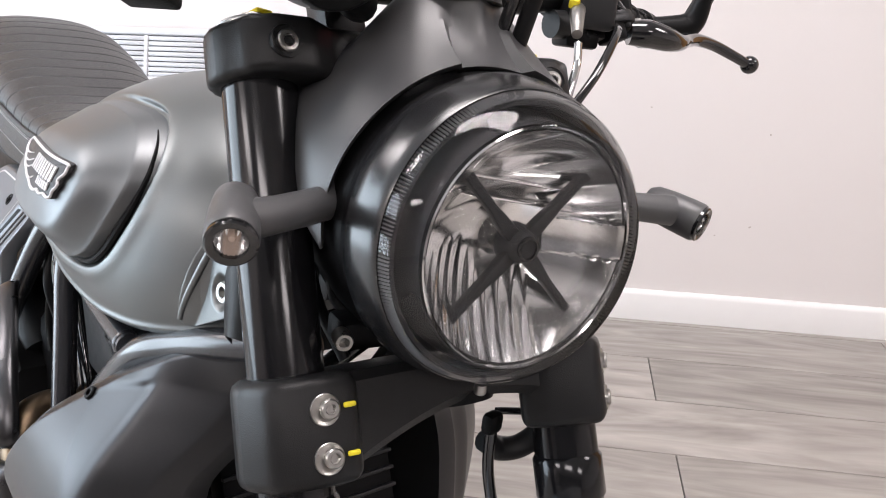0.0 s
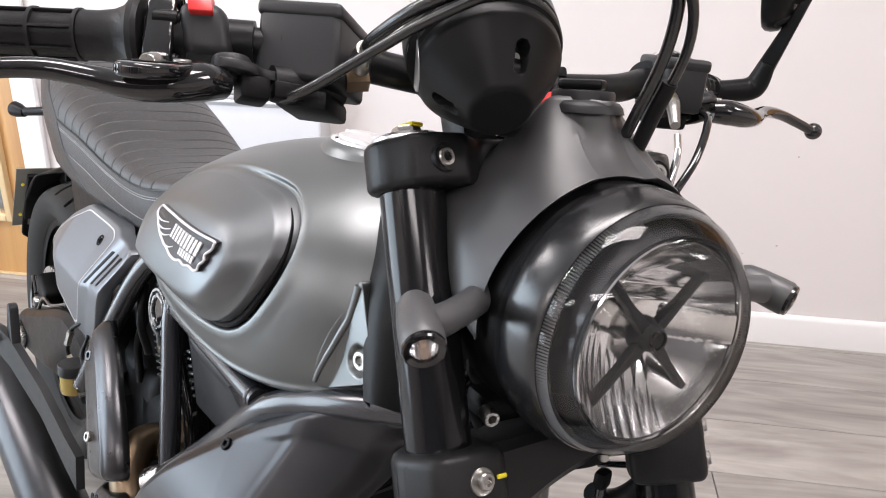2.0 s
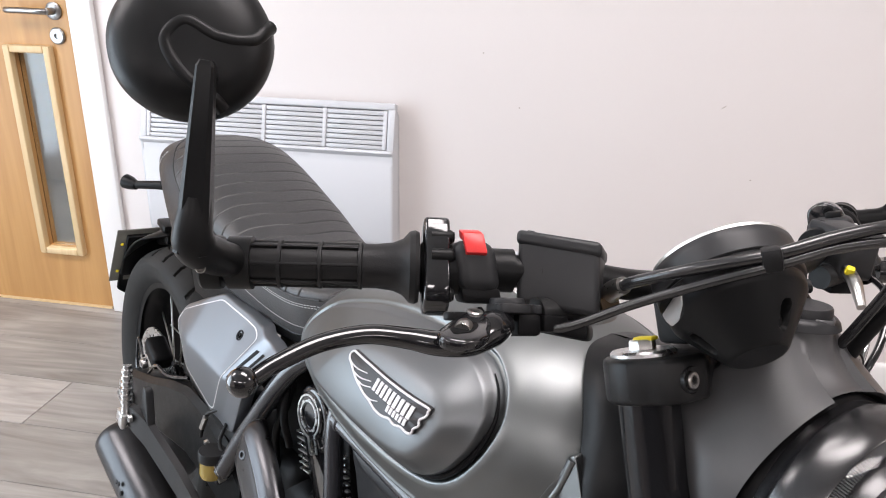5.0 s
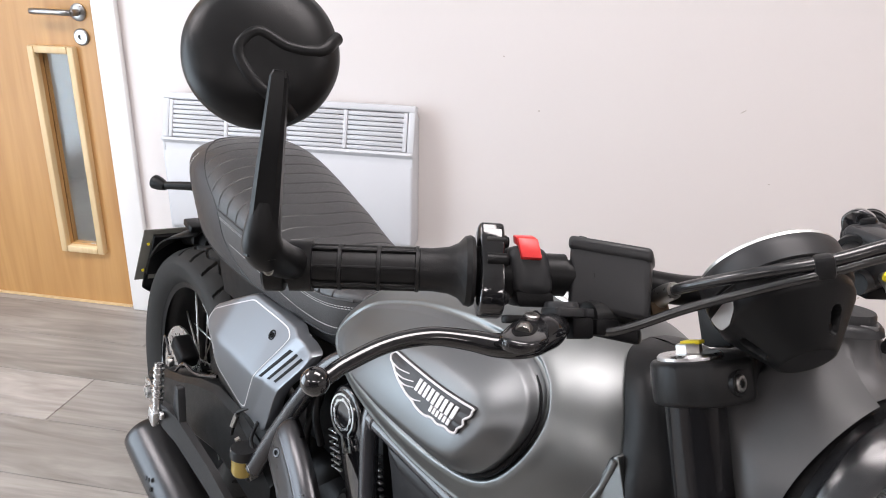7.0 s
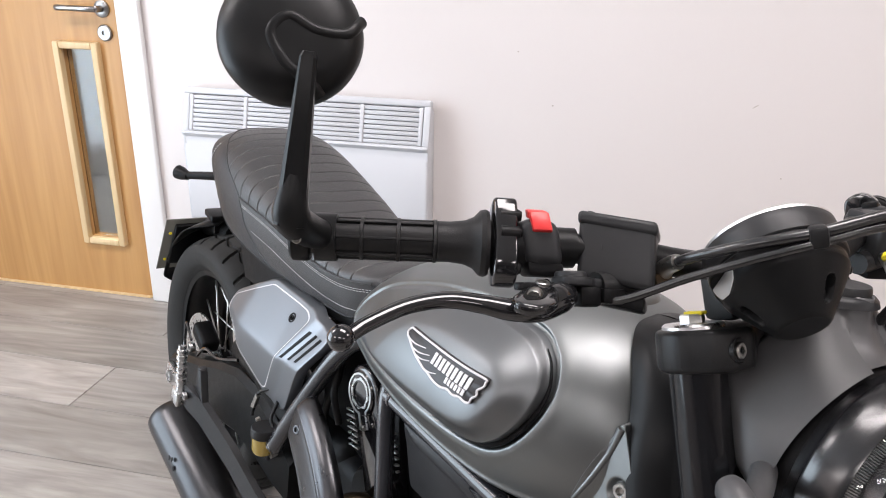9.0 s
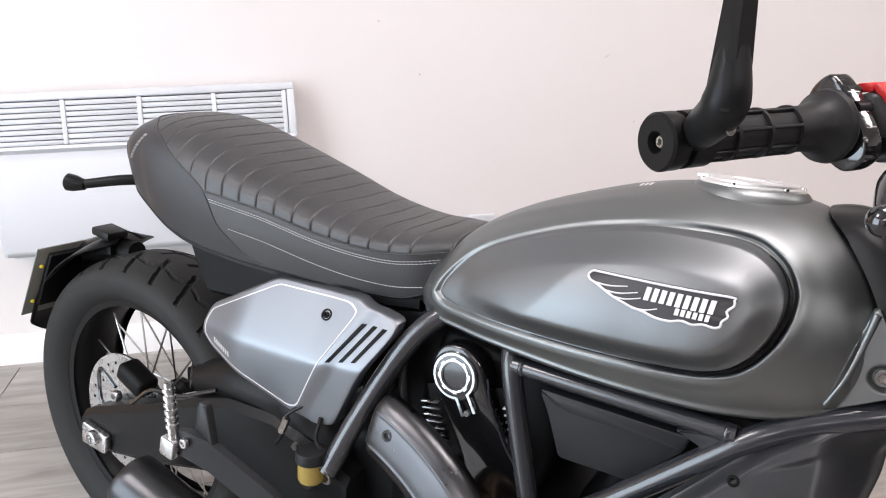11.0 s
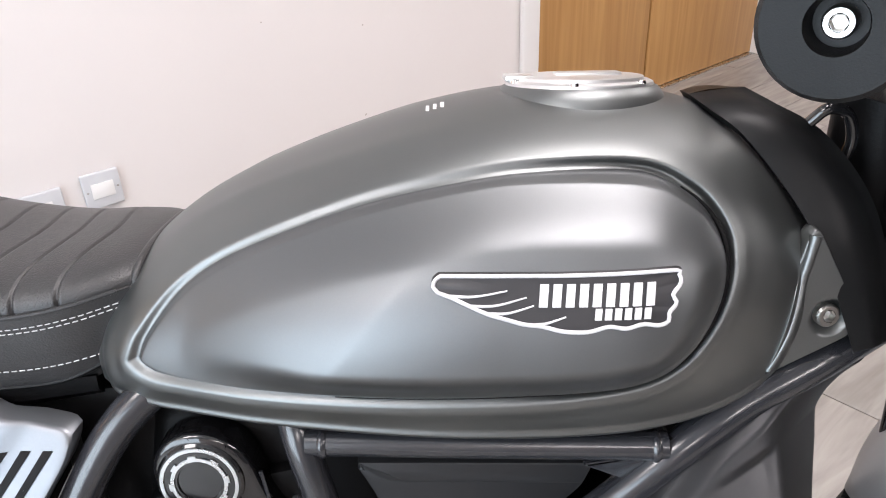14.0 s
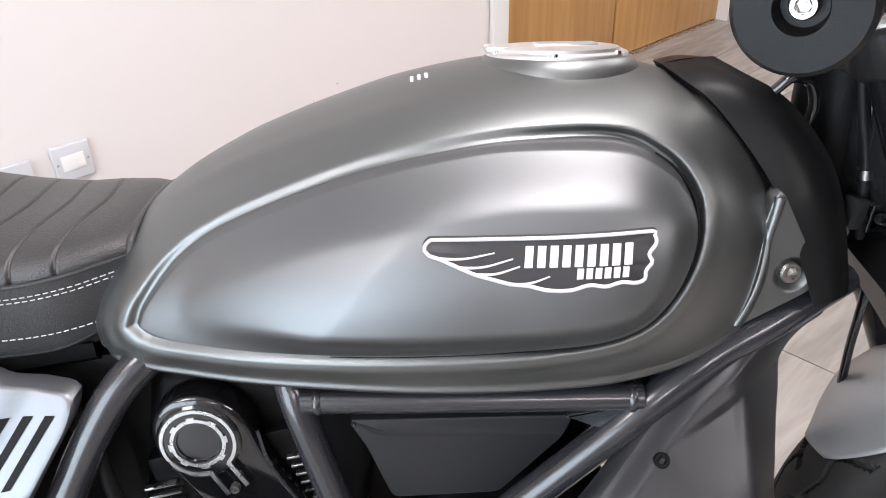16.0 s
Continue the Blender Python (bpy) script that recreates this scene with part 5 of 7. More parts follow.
gauge = part("instrument_pod", pod_body(), M_PLASTIC, bike, "round black instrument pod with a bright rim", 24)
part("pod_gap", lathe([(0.0506, -0.0235), (0.0506, -0.0195)], GM, 64, close=False), M_DARK, gauge, "dark gap below the bezel")
part("bezel", lathe([(0.0512, -0.0205), (0.0522, -0.0195), (0.0524, -0.008), (0.052, -0.002), (0.0514, -0.001)], GM, 72, close=False), M_GREYPL, gauge, "dark grey bezel band")
part("rim", lathe([(0.0516, -0.0014), (0.0516, 0.0006), (0.0506, 0.0018), (0.0485, 0.0012), (0.0478, -0.0008)], GM, 72, close=False), M_CAPALU, gauge, "satin silver rim")
part("dial", lathe([(0.0001, -0.0005), (0.0478, -0.0005), (0.0478, -0.004)], GM, 48, close=False), M_GLOSS, gauge, "dark glass dial")
# silver patch on the flat cut imitates daylight mirrored in black plastic
part("facet_glint", prism(rounded([(-0.022, -0.0262), (0.019, -0.0262), (0.012, -0.037), (-0.001, -0.0425), (-0.013, -0.0405), (-0.019, -0.034)], 0.002), 0.0012, GM @ Matrix.Rotation(POD_CUT, 4, "Z") @ Matrix(((0, 0, 1, 0.0458), (1, 0, 0, 0), (0, 1, 0, 0), (0, 0, 0, 1))), 0.0004), M_CAPALU, gauge, "silver patch painted as the window reflection on the pod facet")
for a in POD_HOLES:
    q = Vector((0.0265 * math.cos(math.radians(a)), 0.0265 * math.sin(math.radians(a)), -0.0545))
    part("pod_screw", lathe([(0.0028, -0.004), (0.0028, 0.0012), (0.0001, 0.0012)], GM @ aim(q, (math.cos(math.radians(a)), math.sin(math.radians(a)), -0.8)), 12), M_STEEL, gauge)
part("pod_bracket", tube([GM @ Vector((0.0, 0.0, -0.06)), Vector((0.075, -0.07, 0.925)), STEER @ Vector((0.0, -0.045, 0.15))], [0.012, 0.011, 0.011], n=14, seg=16), M_DARK, gauge)

# handlebar and its fittings
def bar_pts(s):
    return [(-0.012, 0, 0.160), (-0.008, s * 0.06, 0.162), (-0.002, s * 0.105, 0.168), (-0.014, s * 0.17, 0.186), (-0.045, s * 0.255, 0.203), (-0.0815, s * 0.335, 0.2185), (-0.122, s * 0.42, 0.2335)]


right_pts = bar_pts(-1)
hb = part("handlebar", tube([STEER @ Vector(p) for p in [(-0.1035, -0.381, 0.2268)] + right_pts[-2::-1]] + [STEER_L @ Vector(p) for p in bar_pts(1)[2:-1] + [(-0.1035, 0.381, 0.2268)]], 0.0125, n=90, seg=20), M_PLASTIC, bike, "matt black wide handlebar")
for s in (-1, 1):
    part("bar_riser", rbox(0.034, 0.032, 0.06, sm(s) @ pose(-0.012, s * 0.045, 0.142), 0.006), M_CAST, hb)
    bolt(sm(s) @ Vector((0.0, s * 0.045, 0.174)), sm(s).to_3x3() @ Vector((0, 0, 1)), 0.006, hb, 0.004, M_DARK)


def along(s, a, b):
    """Points on the bar between two distances from the middle."""
    line = spline(bar_pts(s), 200)
    y = np.abs(line[:, 1])
    return [tuple(np.array([np.interp(v, y, line[:, k]) for k in range(3)])) for v in np.linspace(a, b, 12)]


def bar_axis(s, v):
    p, q = np.array(along(s, v - 0.004, v + 0.004)[0]), np.array(along(s, v - 0.004, v + 0.004)[-1])
    return (p + q) / 2, (q - p) / np.linalg.norm(q - p)


def grip(s):
    pa, da = bar_axis(s, 0.275)
    pb, _ = bar_axis(s, 0.384)
    L = float(np.linalg.norm(pb - pa))
    m = sm(s) @ aim(pa, pb - pa)
    g_ = part("grip", lathe([(0.0128, -0.012), (0.026, -0.011), (0.0275, -0.008), (0.0265, -0.004), (0.021, 0.001), (0.018, 0.008), (0.0165, 0.02), (0.0165, 0.03), (0.0148, 0.032), (0.0148, L - 0.004), (0.0165, L - 0.003), (0.0168, L + 0.002), (0.0128, L + 0.003)], m, 40, close=False), M_RUBBER, bike, "black ribbed rubber grip", 25)
    for h in np.linspace(0.032, L - 0.003, 4):
        part("grip_ring", lathe([(0.0146, -0.0018), (0.0176, -0.0013), (0.0176, 0.0013), (0.0146, 0.0018)], m @ Matrix.Translation((0, 0, h)), 36, close=False), M_RUBBER, g_)
    for k in range(7):
        a = k * 2 * math.pi / 7
        part("grip_ridge", rbox(0.0026, 0.0022, L - 0.036, m @ pose(0, 0, 0, 0, 0, math.degrees(a)) @ Matrix.Translation((0.0161, 0, 0.032 + (L - 0.036) / 2)), 0.0006), M_RUBBER, g_)
    # fine knurl between the ridges
    bm_ = bmesh.new()
    for h in np.linspace(0.035, L - 0.006, 44):
        vs = []
        for q in range(28):
            a = 2 * math.pi * q / 28
            rr = 0.0148 + (0.0006 if q % 2 else 0.0)
            vs.append([bm_.verts.new((rr * math.cos(a), rr * math.sin(a), h + dz)) for dz in (-0.0009, 0.0009)])
        for q in range(28):
            bm_.faces.new((vs[q][0], vs[(q + 1) % 28][0], vs[(q + 1) % 28][1], vs[q][1]))
    part("grip_knurl", xf(bm_, m), M_RUBBER, g_, kind="stuff")
    return g_


grip(-1)
grip(1)


def bar_end(s):
    p, d = bar_axis(s, 0.374)
    m = sm(s) @ aim(p, d)
    e = part("bar_end_weight", lathe([(0.0135, -0.004), (0.0135, 0.02), (0.0188, 0.0205), (0.0198, 0.0225), (0.0198, 0.034), (0.0182, 0.036), (0.0078, 0.036), (0.0072, 0.034), (0.0068, 0.0285), (0.0001, 0.028)], m, 48), M_PLASTIC, bike, "black bar end weight")
    bolt(m @ Vector((0, 0, 0.03)), m.to_3x3() @ Vector((0, 0, 1)), 0.0043, e, 0.0025, M_STEEL)


bar_end(-1)
bar_end(1)


def flat_bar(p0, p1, wdir, w0, w1, t0, t1):
    """A straight flat bar with bevelled corners, tapering from p0 to p1."""
    z = (p1 - p0).normalized()
    x = (wdir - z * wdir.dot(z)).normalized()
    y = z.cross(x)
    rows = []
    for f, k in ((0, 0.8), (0.015, 1.0), (0.3, 1), (0.6, 1), (0.97, 1), (1, 0.7)):
        w, t = (w0 + (w1 - w0) * f) / 2 * k, (t0 + (t1 - t0) * f) / 2 * k
        b_ = min(w, t) * 0.35
        q = [(-w, -t + b_), (-w + b_, -t), (w - b_, -t), (w, -t + b_), (w, t - b_), (w - b_, t), (-w + b_, t), (-w, t - b_)]
        rows.append([p0.lerp(p1, f) + x * a + y * c for a, c in q])
    return grid(rows, wrap=True, caps=True)


def mirror(s):
    p, d = bar_axis(s, 0.381)
    base = sm(s) @ Vector(p)
    axis = sm(s).to_3x3() @ Vector(d)
    foot = STEER @ (Vector((-0.06, -0.4222, 0.2365)) if s < 0 else Vector((-0.108, 0.428, 0.184)))
    top = STEER @ (Vector((-0.014, -0.408, 0.349)) if s < 0 else Vector((-0.024, 0.442, 0.269)))
    ctr = STEER @ (Vector((-0.052, -0.407, 0.373)) if s < 0 else Vector((-0.054, 0.4365, 0.294)))
    nrm = STEER.to_3x3() @ (Vector((0.93, -0.3, 0.12)) if s < 0 else Vector((0.8, 0.5, -0.3))).normalized()
    mr = part("mirror", lathe([(0.0001, -0.009), (0.0195, -0.0085), (0.0195, 0.0085), (0.0001, 0.009)], aim(base, axis), 36), M_PLASTIC, bike, "black round bar-end mirror on a cast arm")
    part("arm_foot", tube([base, base.lerp(foot, 0.6), foot.lerp(top, 0.05), foot.lerp(top, 0.3)], [0.0115, 0.0132, 0.0142, 0.0095], n=30, seg=20), M_PLASTIC, mr, "", 60)
    w0, w1 = (0.0225, 0.0112) if s < 0 else (0.012, 0.0075)
    part("arm", flat_bar(foot.lerp(top, -0.02 if s < 0 else 0.1), top, axis, w0, w1, 0.022, 0.009), M_PLASTIC, mr, "flat tapered cast arm", 25)
    out = axis.cross(top - foot).normalized()
    if out.dot(nrm) < 0:
        out = -out
    part("arm_slot", flat_bar(foot.lerp(top, 0.34) - out * 0.0055, foot.lerp(top, 0.8) - out * 0.0035, axis, 0.006, 0.0035, 0.008, 0.006), M_DARK, mr, "recessed slot in the arm")
    if s > 0:
        part("arm_slot", flat_bar(foot.lerp(top, 0.3) + out * 0.0065, foot.lerp(top, 0.75) + out * 0.0045, axis, 0.0055, 0.0035, 0.006, 0.004), M_DARK, mr, "recessed slot in the arm")
    else:
        part("arm_screw", lathe([(0.0036, 0), (0.0036, 0.0006), (0.003, 0.0008), (0.0024, 0.0), (0.0001, 0.0)], aim(base.lerp(foot, 0.75) + out * 0.0142 - Vector((0, 0, 0.006)), out), 20), M_STEEL, mr, "bright screw ring")
    dm = aim(ctr, nrm)
    part("shell", lathe([(0.0497, -0.012), (0.0525, -0.009), (0.0535, -0.003), (0.0519, 0.006), (0.046, 0.0135), (0.0372, 0.0185), (0.025, 0.0215), (0.0112, 0.0225), (0.0001, 0.0227)], dm, 72, close=False), M_PLASTIC, mr, "domed black mirror shell", 60)
    part("mirror_glass", lathe([(0.0502, -0.0115), (0.0484, -0.012), (0.0001, -0.0125)], dm, 48, close=False), M_MIRROR, mr, "round mirror glass")
    up = Vector((0, 0, 1))
    up = (up - nrm * up.dot(nrm)).normalized()
    side = up.cross(nrm)
    rid = []
    for a, b_ in spline([(0.05, 0.0146), (0.040, -0.001), (0.020, -0.0035), (0.0, 0.005), (-0.011, -0.0045), (-0.010, -0.016), (0.002, -0.031), (0.019, -0.041), (0.025, -0.046)], 50):
        r = math.hypot(a, b_)
        rid.append(ctr + side * a * (1 if s < 0 else -1) + up * b_ + nrm * float(np.interp(r, [0, 0.0112, 0.025, 0.0372, 0.046, 0.0519], [0.0222, 0.022, 0.021, 0.018, 0.0132, 0.0062])) - nrm * 0.0026)
    part("shell_ridge", tube(rid, 0.0048, seg=14), M_PLASTIC, mr, "raised curved ridge")
    part("ball_joint", tube([top - (top - foot).normalized() * 0.005, top - (top - foot).normalized() * 0.005 - nrm * ((top - ctr).dot(nrm) - 0.014)], [0.004, 0.007], seg=14), M_PLASTIC, mr)
    return mr


mirror(-1)
mirror(1)


def throttle_housing(s):
    """Gloss black cable housing beside the grip, with its ear and screws."""
    p, d = bar_axis(s, 0.252)
    m = sm(s) @ aim(p, d)
    poly = rounded([(-0.018, -0.028), (-0.01, -0.042), (0.012, -0.042), (0.023, -0.026), (0.025, 0.0), (0.026, 0.026), (0.022, 0.041), (0.0, 0.041), (-0.016, 0.028), (-0.024, 0.0)], 0.014, 5)
    up = sm(s).to_3x3() @ Vector((0, 0, 1))
    loc = m.to_3x3().inverted() @ up
    ang = math.degrees(math.atan2(loc.y, loc.x))
    h = part("throttle_housing" if s < 0 else "switch_housing", prism(poly, 0.019, m @ Matrix.Translation((0, 0, 0.0025)) @ Matrix.Diagonal((0.86, 0.86, 1, 1)) @ pose(0, 0, 0, 0, 0, ang - 70 if s < 0 else ang + 70), 0.003, 3), M_GLOSS, bike, "gloss black cable housing beside the grip")
    for q in ((0.024, 0.026), (0.026, 0.004), (0.012, -0.034)):
        lm = m @ pose(0, 0, 0, 0, 0, ang - 70 if s < 0 else ang + 70) @ Matrix.Translation((q[0] * 0.7, q[1] * 0.7, -0.001))
        part("screw_lug", lathe([(0.005, -0.0075), (0.0055, -0.006), (0.0055, 0.008), (0.0001, 0.008)], lm, 20), M_PLASTIC, h)
        part("screw_head", lathe([(0.0044, -0.0078), (0.004, -0.0092), (0.002, -0.0092), (0.0018, -0.0078), (0.0001, -0.0078)], lm, 12), M_DARK, h)
    part("housing_body", lathe([(0.0125, -0.026), (0.0185, -0.026), (0.0195, -0.023), (0.0195, 0.012), (0.0165, 0.014)], m, 36, close=False), M_PLASTIC, h)
    return h


throttle_housing(-1)
throttle_housing(1)


def switch_gear(s):
    p, d = bar_axis(s, 0.228)
    rot = sm(s) @ aim(p, d)
    sw = part("switch_gear", lathe([(0.0125, -0.03), (0.0165, -0.03), (0.0165, 0.02), (0.0125, 0.02)], rot, 32, close=False), M_PLASTIC, bike, "black handlebar switch housing", 30)
    fx = Vector((0, 0, 1)).cross(Vector(d)).normalized() * (-1 if s > 0 else 1)
    if fx.x < 0:
        fx = -fx
    box = sm(s) @ Matrix.Translation(Vector(p) + fx * 0.003 + Vector((0, 0, 0.0015))) @ Matrix((( fx.x, d[0], 0, 0), (fx.y, d[1], 0, 0), (fx.z, d[2], 1, 0), (0, 0, 0, 1)))
    part("switch_body", rbox(0.043, 0.0315, 0.039, box, 0.010, 4), M_GREYPL, sw, "dark grey moulded switch body")
    part("switch_base", rbox(0.038, 0.029, 0.012, box @ pose(0, 0, -0.021), 0.003), M_DARK, sw)
    if s < 0:
        part("kill_switch", merge(rbox(0.012, 0.0155, 0.007, box @ pose(0.010, 0, 0.0235, 0, 12, 0), 0.0012), rbox(0.006, 0.0155, 0.016, box @ pose(0.0205, 0, 0.0165, 0, -20, 0), 0.0012)), M_RED, sw, "red engine stop switch")
    else:
        part("switch_block", rbox(0.016, 0.016, 0.008, box @ pose(0.004, 0, 0.021), 0.002), M_DARK, sw)
        part("switch_button", rbox(0.005, 0.016, 0.006, box @ pose(0.022, 0, 0.006), 0.0015), M_TRIM, sw, "pale grey rocker button")


switch_gear(-1)
switch_gear(1)


def master_cylinder(s):
    """Brake or clutch master cylinder with its square reservoir, lever bracket and lever."""
    ang = 50 if s < 0 else -24
    c = Vector((-0.0235, s * 0.1785, 0.964)) if s < 0 else Vector((0.022, 0.19, 0.957))
    R = Matrix.Translation(c) @ pose(0, 0, 0, 0, 0, ang)
    sz = 1.0 if s < 0 else 0.86
    hgt = 0.05 * sz
    if s < 0:  # it stands square to the fork, not upright
        u = Vector((0.847, 0.531, 0.04)).normalized()
        w = Vector((-0.344, 0.211, 0.915))
        v = w.cross(u).normalized()
        c = Vector((-0.0195, -0.1805, 0.964)) + v * 0.025
        R = Matrix(((u.x, v.x, w.x, c.x), (u.y, v.y, w.y, c.y), (u.z, v.z, w.z, c.z), (0, 0, 0, 1)))
    mc = part("fluid_reservoir", rbox(0.0615 * sz, 0.05 * sz, hgt, R @ pose(0, 0, -0.004), 0.005, 3), M_GREYPL, bike, "dark grey square brake fluid reservoir")
    part("reservoir_foot", rbox(0.04 * sz, 0.036 * sz, 0.014, R @ pose(0.004, -0.004, -0.04 * sz), 0.004), M_DARK, mc)
    part("reservoir_lid", rbox(0.064 * sz, 0.0525 * sz, 0.0115, R @ pose(0, 0, 0.0205 * sz), 0.004, 3), M_GREYPL, mc, "black reservoir lid")
    for dx, dy in ((-0.022, -0.017), (0.022, 0.017)):
        part("lid_screw", lathe([(0.0035, 0), (0.003, 0.0012), (0.0001, 0.0012)], R @ Matrix.Translation((dx * sz, dy * sz, 0.026 * sz)), 12), M_DARK, mc)
    # clamp and body on the bar
    p, d = bar_axis(s, 0.175)
    part("master_clamp", lathe([(0.0125, -0.01), (0.0185, -0.01), (0.019, -0.008), (0.019, 0.008), (0.0185, 0.01), (0.0125, 0.01)], sm(s) @ aim(p, d), 32, close=False), M_CAST, mc)
    part("master_body", tube([sm(s) @ Vector(q) for q in ((-0.004, s * 0.15, 0.155), (-0.002, s * 0.2, 0.16))], [0.0115, 0.0115], seg=20), M_CAST, mc)
    # flat bracket arm with an oval eye, clevis below it
    arm_ = [(-0.013, -0.012), (0.0, -0.0145), (0.013, -0.011), (0.02, -0.004), (0.042, -0.004), (0.042, 0.008), (0.014, 0.011), (0.0, 0.014), (-0.013, 0.01)]
    bm_ = sm(s) @ pose(0.002, s * 0.2265, 0.167, 0, 0, 90 if s < 0 else -90) @ pose(0, 0, 0, 0, 10, 0)
    part("lever_bracket", prism(rounded(arm_, 0.006), 0.007, bm_, 0.0015), M_GREYPL, mc)
    part("pivot_boss", lathe([(0.0125, 0.0), (0.0125, 0.006), (0.0115, 0.0075), (0.0075, 0.0075), (0.0065, 0.004), (0.0001, 0.004)], bm_, 28), M_GREYPL, mc)
    part("pivot_pin", lathe([(0.0055, 0.003), (0.0055, 0.0055), (0.0001, 0.0055)], bm_, 6), M_DARK, mc)
    part("lever_clevis", rbox(0.02, 0.02, 0.016, bm_ @ pose(0.014, 0.001, -0.011), 0.003), M_DARK, mc)
    part("pivot_arm", prism(rounded([(-0.05, -0.004), (-0.012, -0.013), (0.004, -0.009), (0.004, 0.007), (-0.02, 0.009), (-0.05, 0.006)], 0.005), 0.006, bm_ @ pose(0, 0.004, -0.006, 0, 0, 6), 0.0015), M_PLASTIC, mc)
    part("clevis_tab", rbox(0.022, 0.014, 0.012, bm_ @ pose(0.037, -0.002, -0.01), 0.002), M_DARK, mc)
    # lever: broad hub, waist, blade, ball end
    lp = [(0.004, s * 0.236, 0.158), (0.012, s * 0.25, 0.156), (0.0165, s * 0.27, 0.1525), (0.014, s * 0.29, 0.1535), (0.007, s * 0.31, 0.1605), (0.002, s * 0.335, 0.167), (0.0, s * 0.365, 0.1665), (0.001, s * 0.395, 0.1592), (0.003, s * 0.41, 0.1535)]
    lever = part("brake_lever" if s < 0 else "clutch_lever", tube([sm(s) @ Vector(q) for q in lp], [0.012, 0.0138, 0.012, 0.0092, 0.0078, 0.0069, 0.0062, 0.0058, 0.0055], n=60, seg=22, flat=0.9), M_GLOSS, bike, "gloss black lever with a ball end")
    part("lever_ball", lathe([(0.0092 * math.sin(a), -0.0092 * math.cos(a)) for a in np.linspace(0.01, math.pi - 0.01, 18)], sm(s) @ pose(0.003, s * 0.4165, 0.1525), 28), M_GLOSS, lever)
    if s < 0:
        blade = [(-0.007, -0.2995), (-0.0157, -0.282), (-0.0275, -0.2525), (-0.0285, -0.243), (-0.012, -0.249), (0.001, -0.26), (0.0116, -0.271), (0.016, -0.284), (0.015, -0.296), (0.004, -0.304)]
        part("lever_blade", prism(rounded(blade, 0.005), 0.009, pose(0, 0, 0.939), 0.003, 3), M_GLOSS, lever, "broad root of the lever")
        slot = [(-0.0056, -0.2904), (-0.012, -0.2776), (-0.0058, -0.2671), (0.0006, -0.2703), (0.0059, -0.2805), (0.0038, -0.2943)]
        part("lever_slot", prism(rounded(slot, 0.004), 0.001, pose(0, 0, 0.9436), 0.0003), M_DARK, lever, "slot in the lever")
        part("adjuster_wheel", lathe([(0.0001, -0.005), (0.0052, -0.005), (0.0058, -0.004), (0.0058, 0.004), (0.0052, 0.005), (0.0001, 0.005)], aim((-0.003, -0.2805, 0.9425), (0.6, -0.75, 0.0)), 14), M_STEEL, lever, "knurled steel span adjuster")
        bolt((-0.0198, -0.2566, 0.9432), (0, 0, 1), 0.0055, lever, 0.0014, M_STEEL)
    else:
        bolt(sm(s) @ Vector((0.004, s * 0.2475, 0.169)), sm(s).to_3x3() @ Vector((0, 0, 1)), 0.0055, lever, 0.0025, M_STEEL)
        part("adjuster_wheel", lathe([(0.0001, -0.006), (0.0075, -0.006), (0.0075, 0.0), (0.0062, 0.0008), (0.004, 0.0008), (0.0036, -0.0006), (0.0001, -0.0006)], sm(s) @ pose(0.0125, s * 0.2665, 0.1645, 8, 0, 0) @ Matrix.Diagonal((0.75, 1.25, 1, 1)), 18), M_STEEL, lever, "knurled steel span adjuster")
    return mc


master_cylinder(-1)
master_cylinder(1)

# hoses and cables over the instrument pod
def cable(pts, r, material, name="cable", label="", n=60):
    return part(name, tube(pts, r, n=n, seg=12), material, bike, label)


cable([(0.1, 0.02, 0.905), (0.112, 0.018, 0.93), (0.135, 0.012, 0.985), (0.15, -0.012, 1.026), (0.148, -0.05, 1.036), (0.128, -0.09, 1.026), (0.107, -0.123, 1.011), (0.07, -0.146, 0.992), (0.034, -0.152, 0.972), (0.018, -0.15, 0.962)], 0.0044, M_BEZEL, "brake_hose", "black hose looping over the instrument pod")
cable([(0.108, 0.03, 0.905), (0.121, 0.028, 0.935), (0.145, 0.02, 0.985), (0.158, -0.01, 1.02), (0.153, -0.05, 1.027), (0.13, -0.09, 1.019), (0.109, -0.124, 1.004), (0.075, -0.148, 0.982), (0.04, -0.165, 0.958), (0.0, -0.19, 0.928), (-0.03, -0.2, 0.925)], 0.0036, M_BEZEL, "throttle_cable", "black cable looping over the instrument pod")
for p, d in (((0.106, -0.1235, 1.0075), (0.7, 0.5, 0.3)), ((0.152, -0.022, 1.026), (0.2, 0.9, 0.1))):
    part("cable_clip", rbox(0.014, 0.016, 0.013, aim(p, d), 0.003), M_RUBBER, bike, "black rubber cable clip")
cable([(0.108, 0.03, 0.9), (0.121, 0.028, 0.935), (0.1335, 0.0245, 0.962)], 0.0058, M_RUBBER, "hose_sleeve", "rubber sleeve on the cable", 20)
part("banjo_fitting", tube([(0.018, -0.15, 0.962), (0.006, -0.146, 0.953), (0.0, -0.142, 0.943)], [0.0065, 0.0075, 0.008], n=10), M_STEEL, bike, "bright banjo hose fitting")
part("banjo_bolt", lathe([(0.0001, -0.008), (0.0085, -0.008), (0.0085, 0.008), (0.0001, 0.008)], aim((0.002, -0.146, 0.94), (0.2, 0.9, 0.1)), 6), M_PIPE, bike, "copper washer and bolt")
cable([(0.05, 0.205, 0.935), (0.08, 0.17, 0.93), (0.1, 0.13, 0.9), (0.1, 0.1, 0.86), (0.09, 0.09, 0.8)], 0.0035, M_GLOSS, "clutch_line")
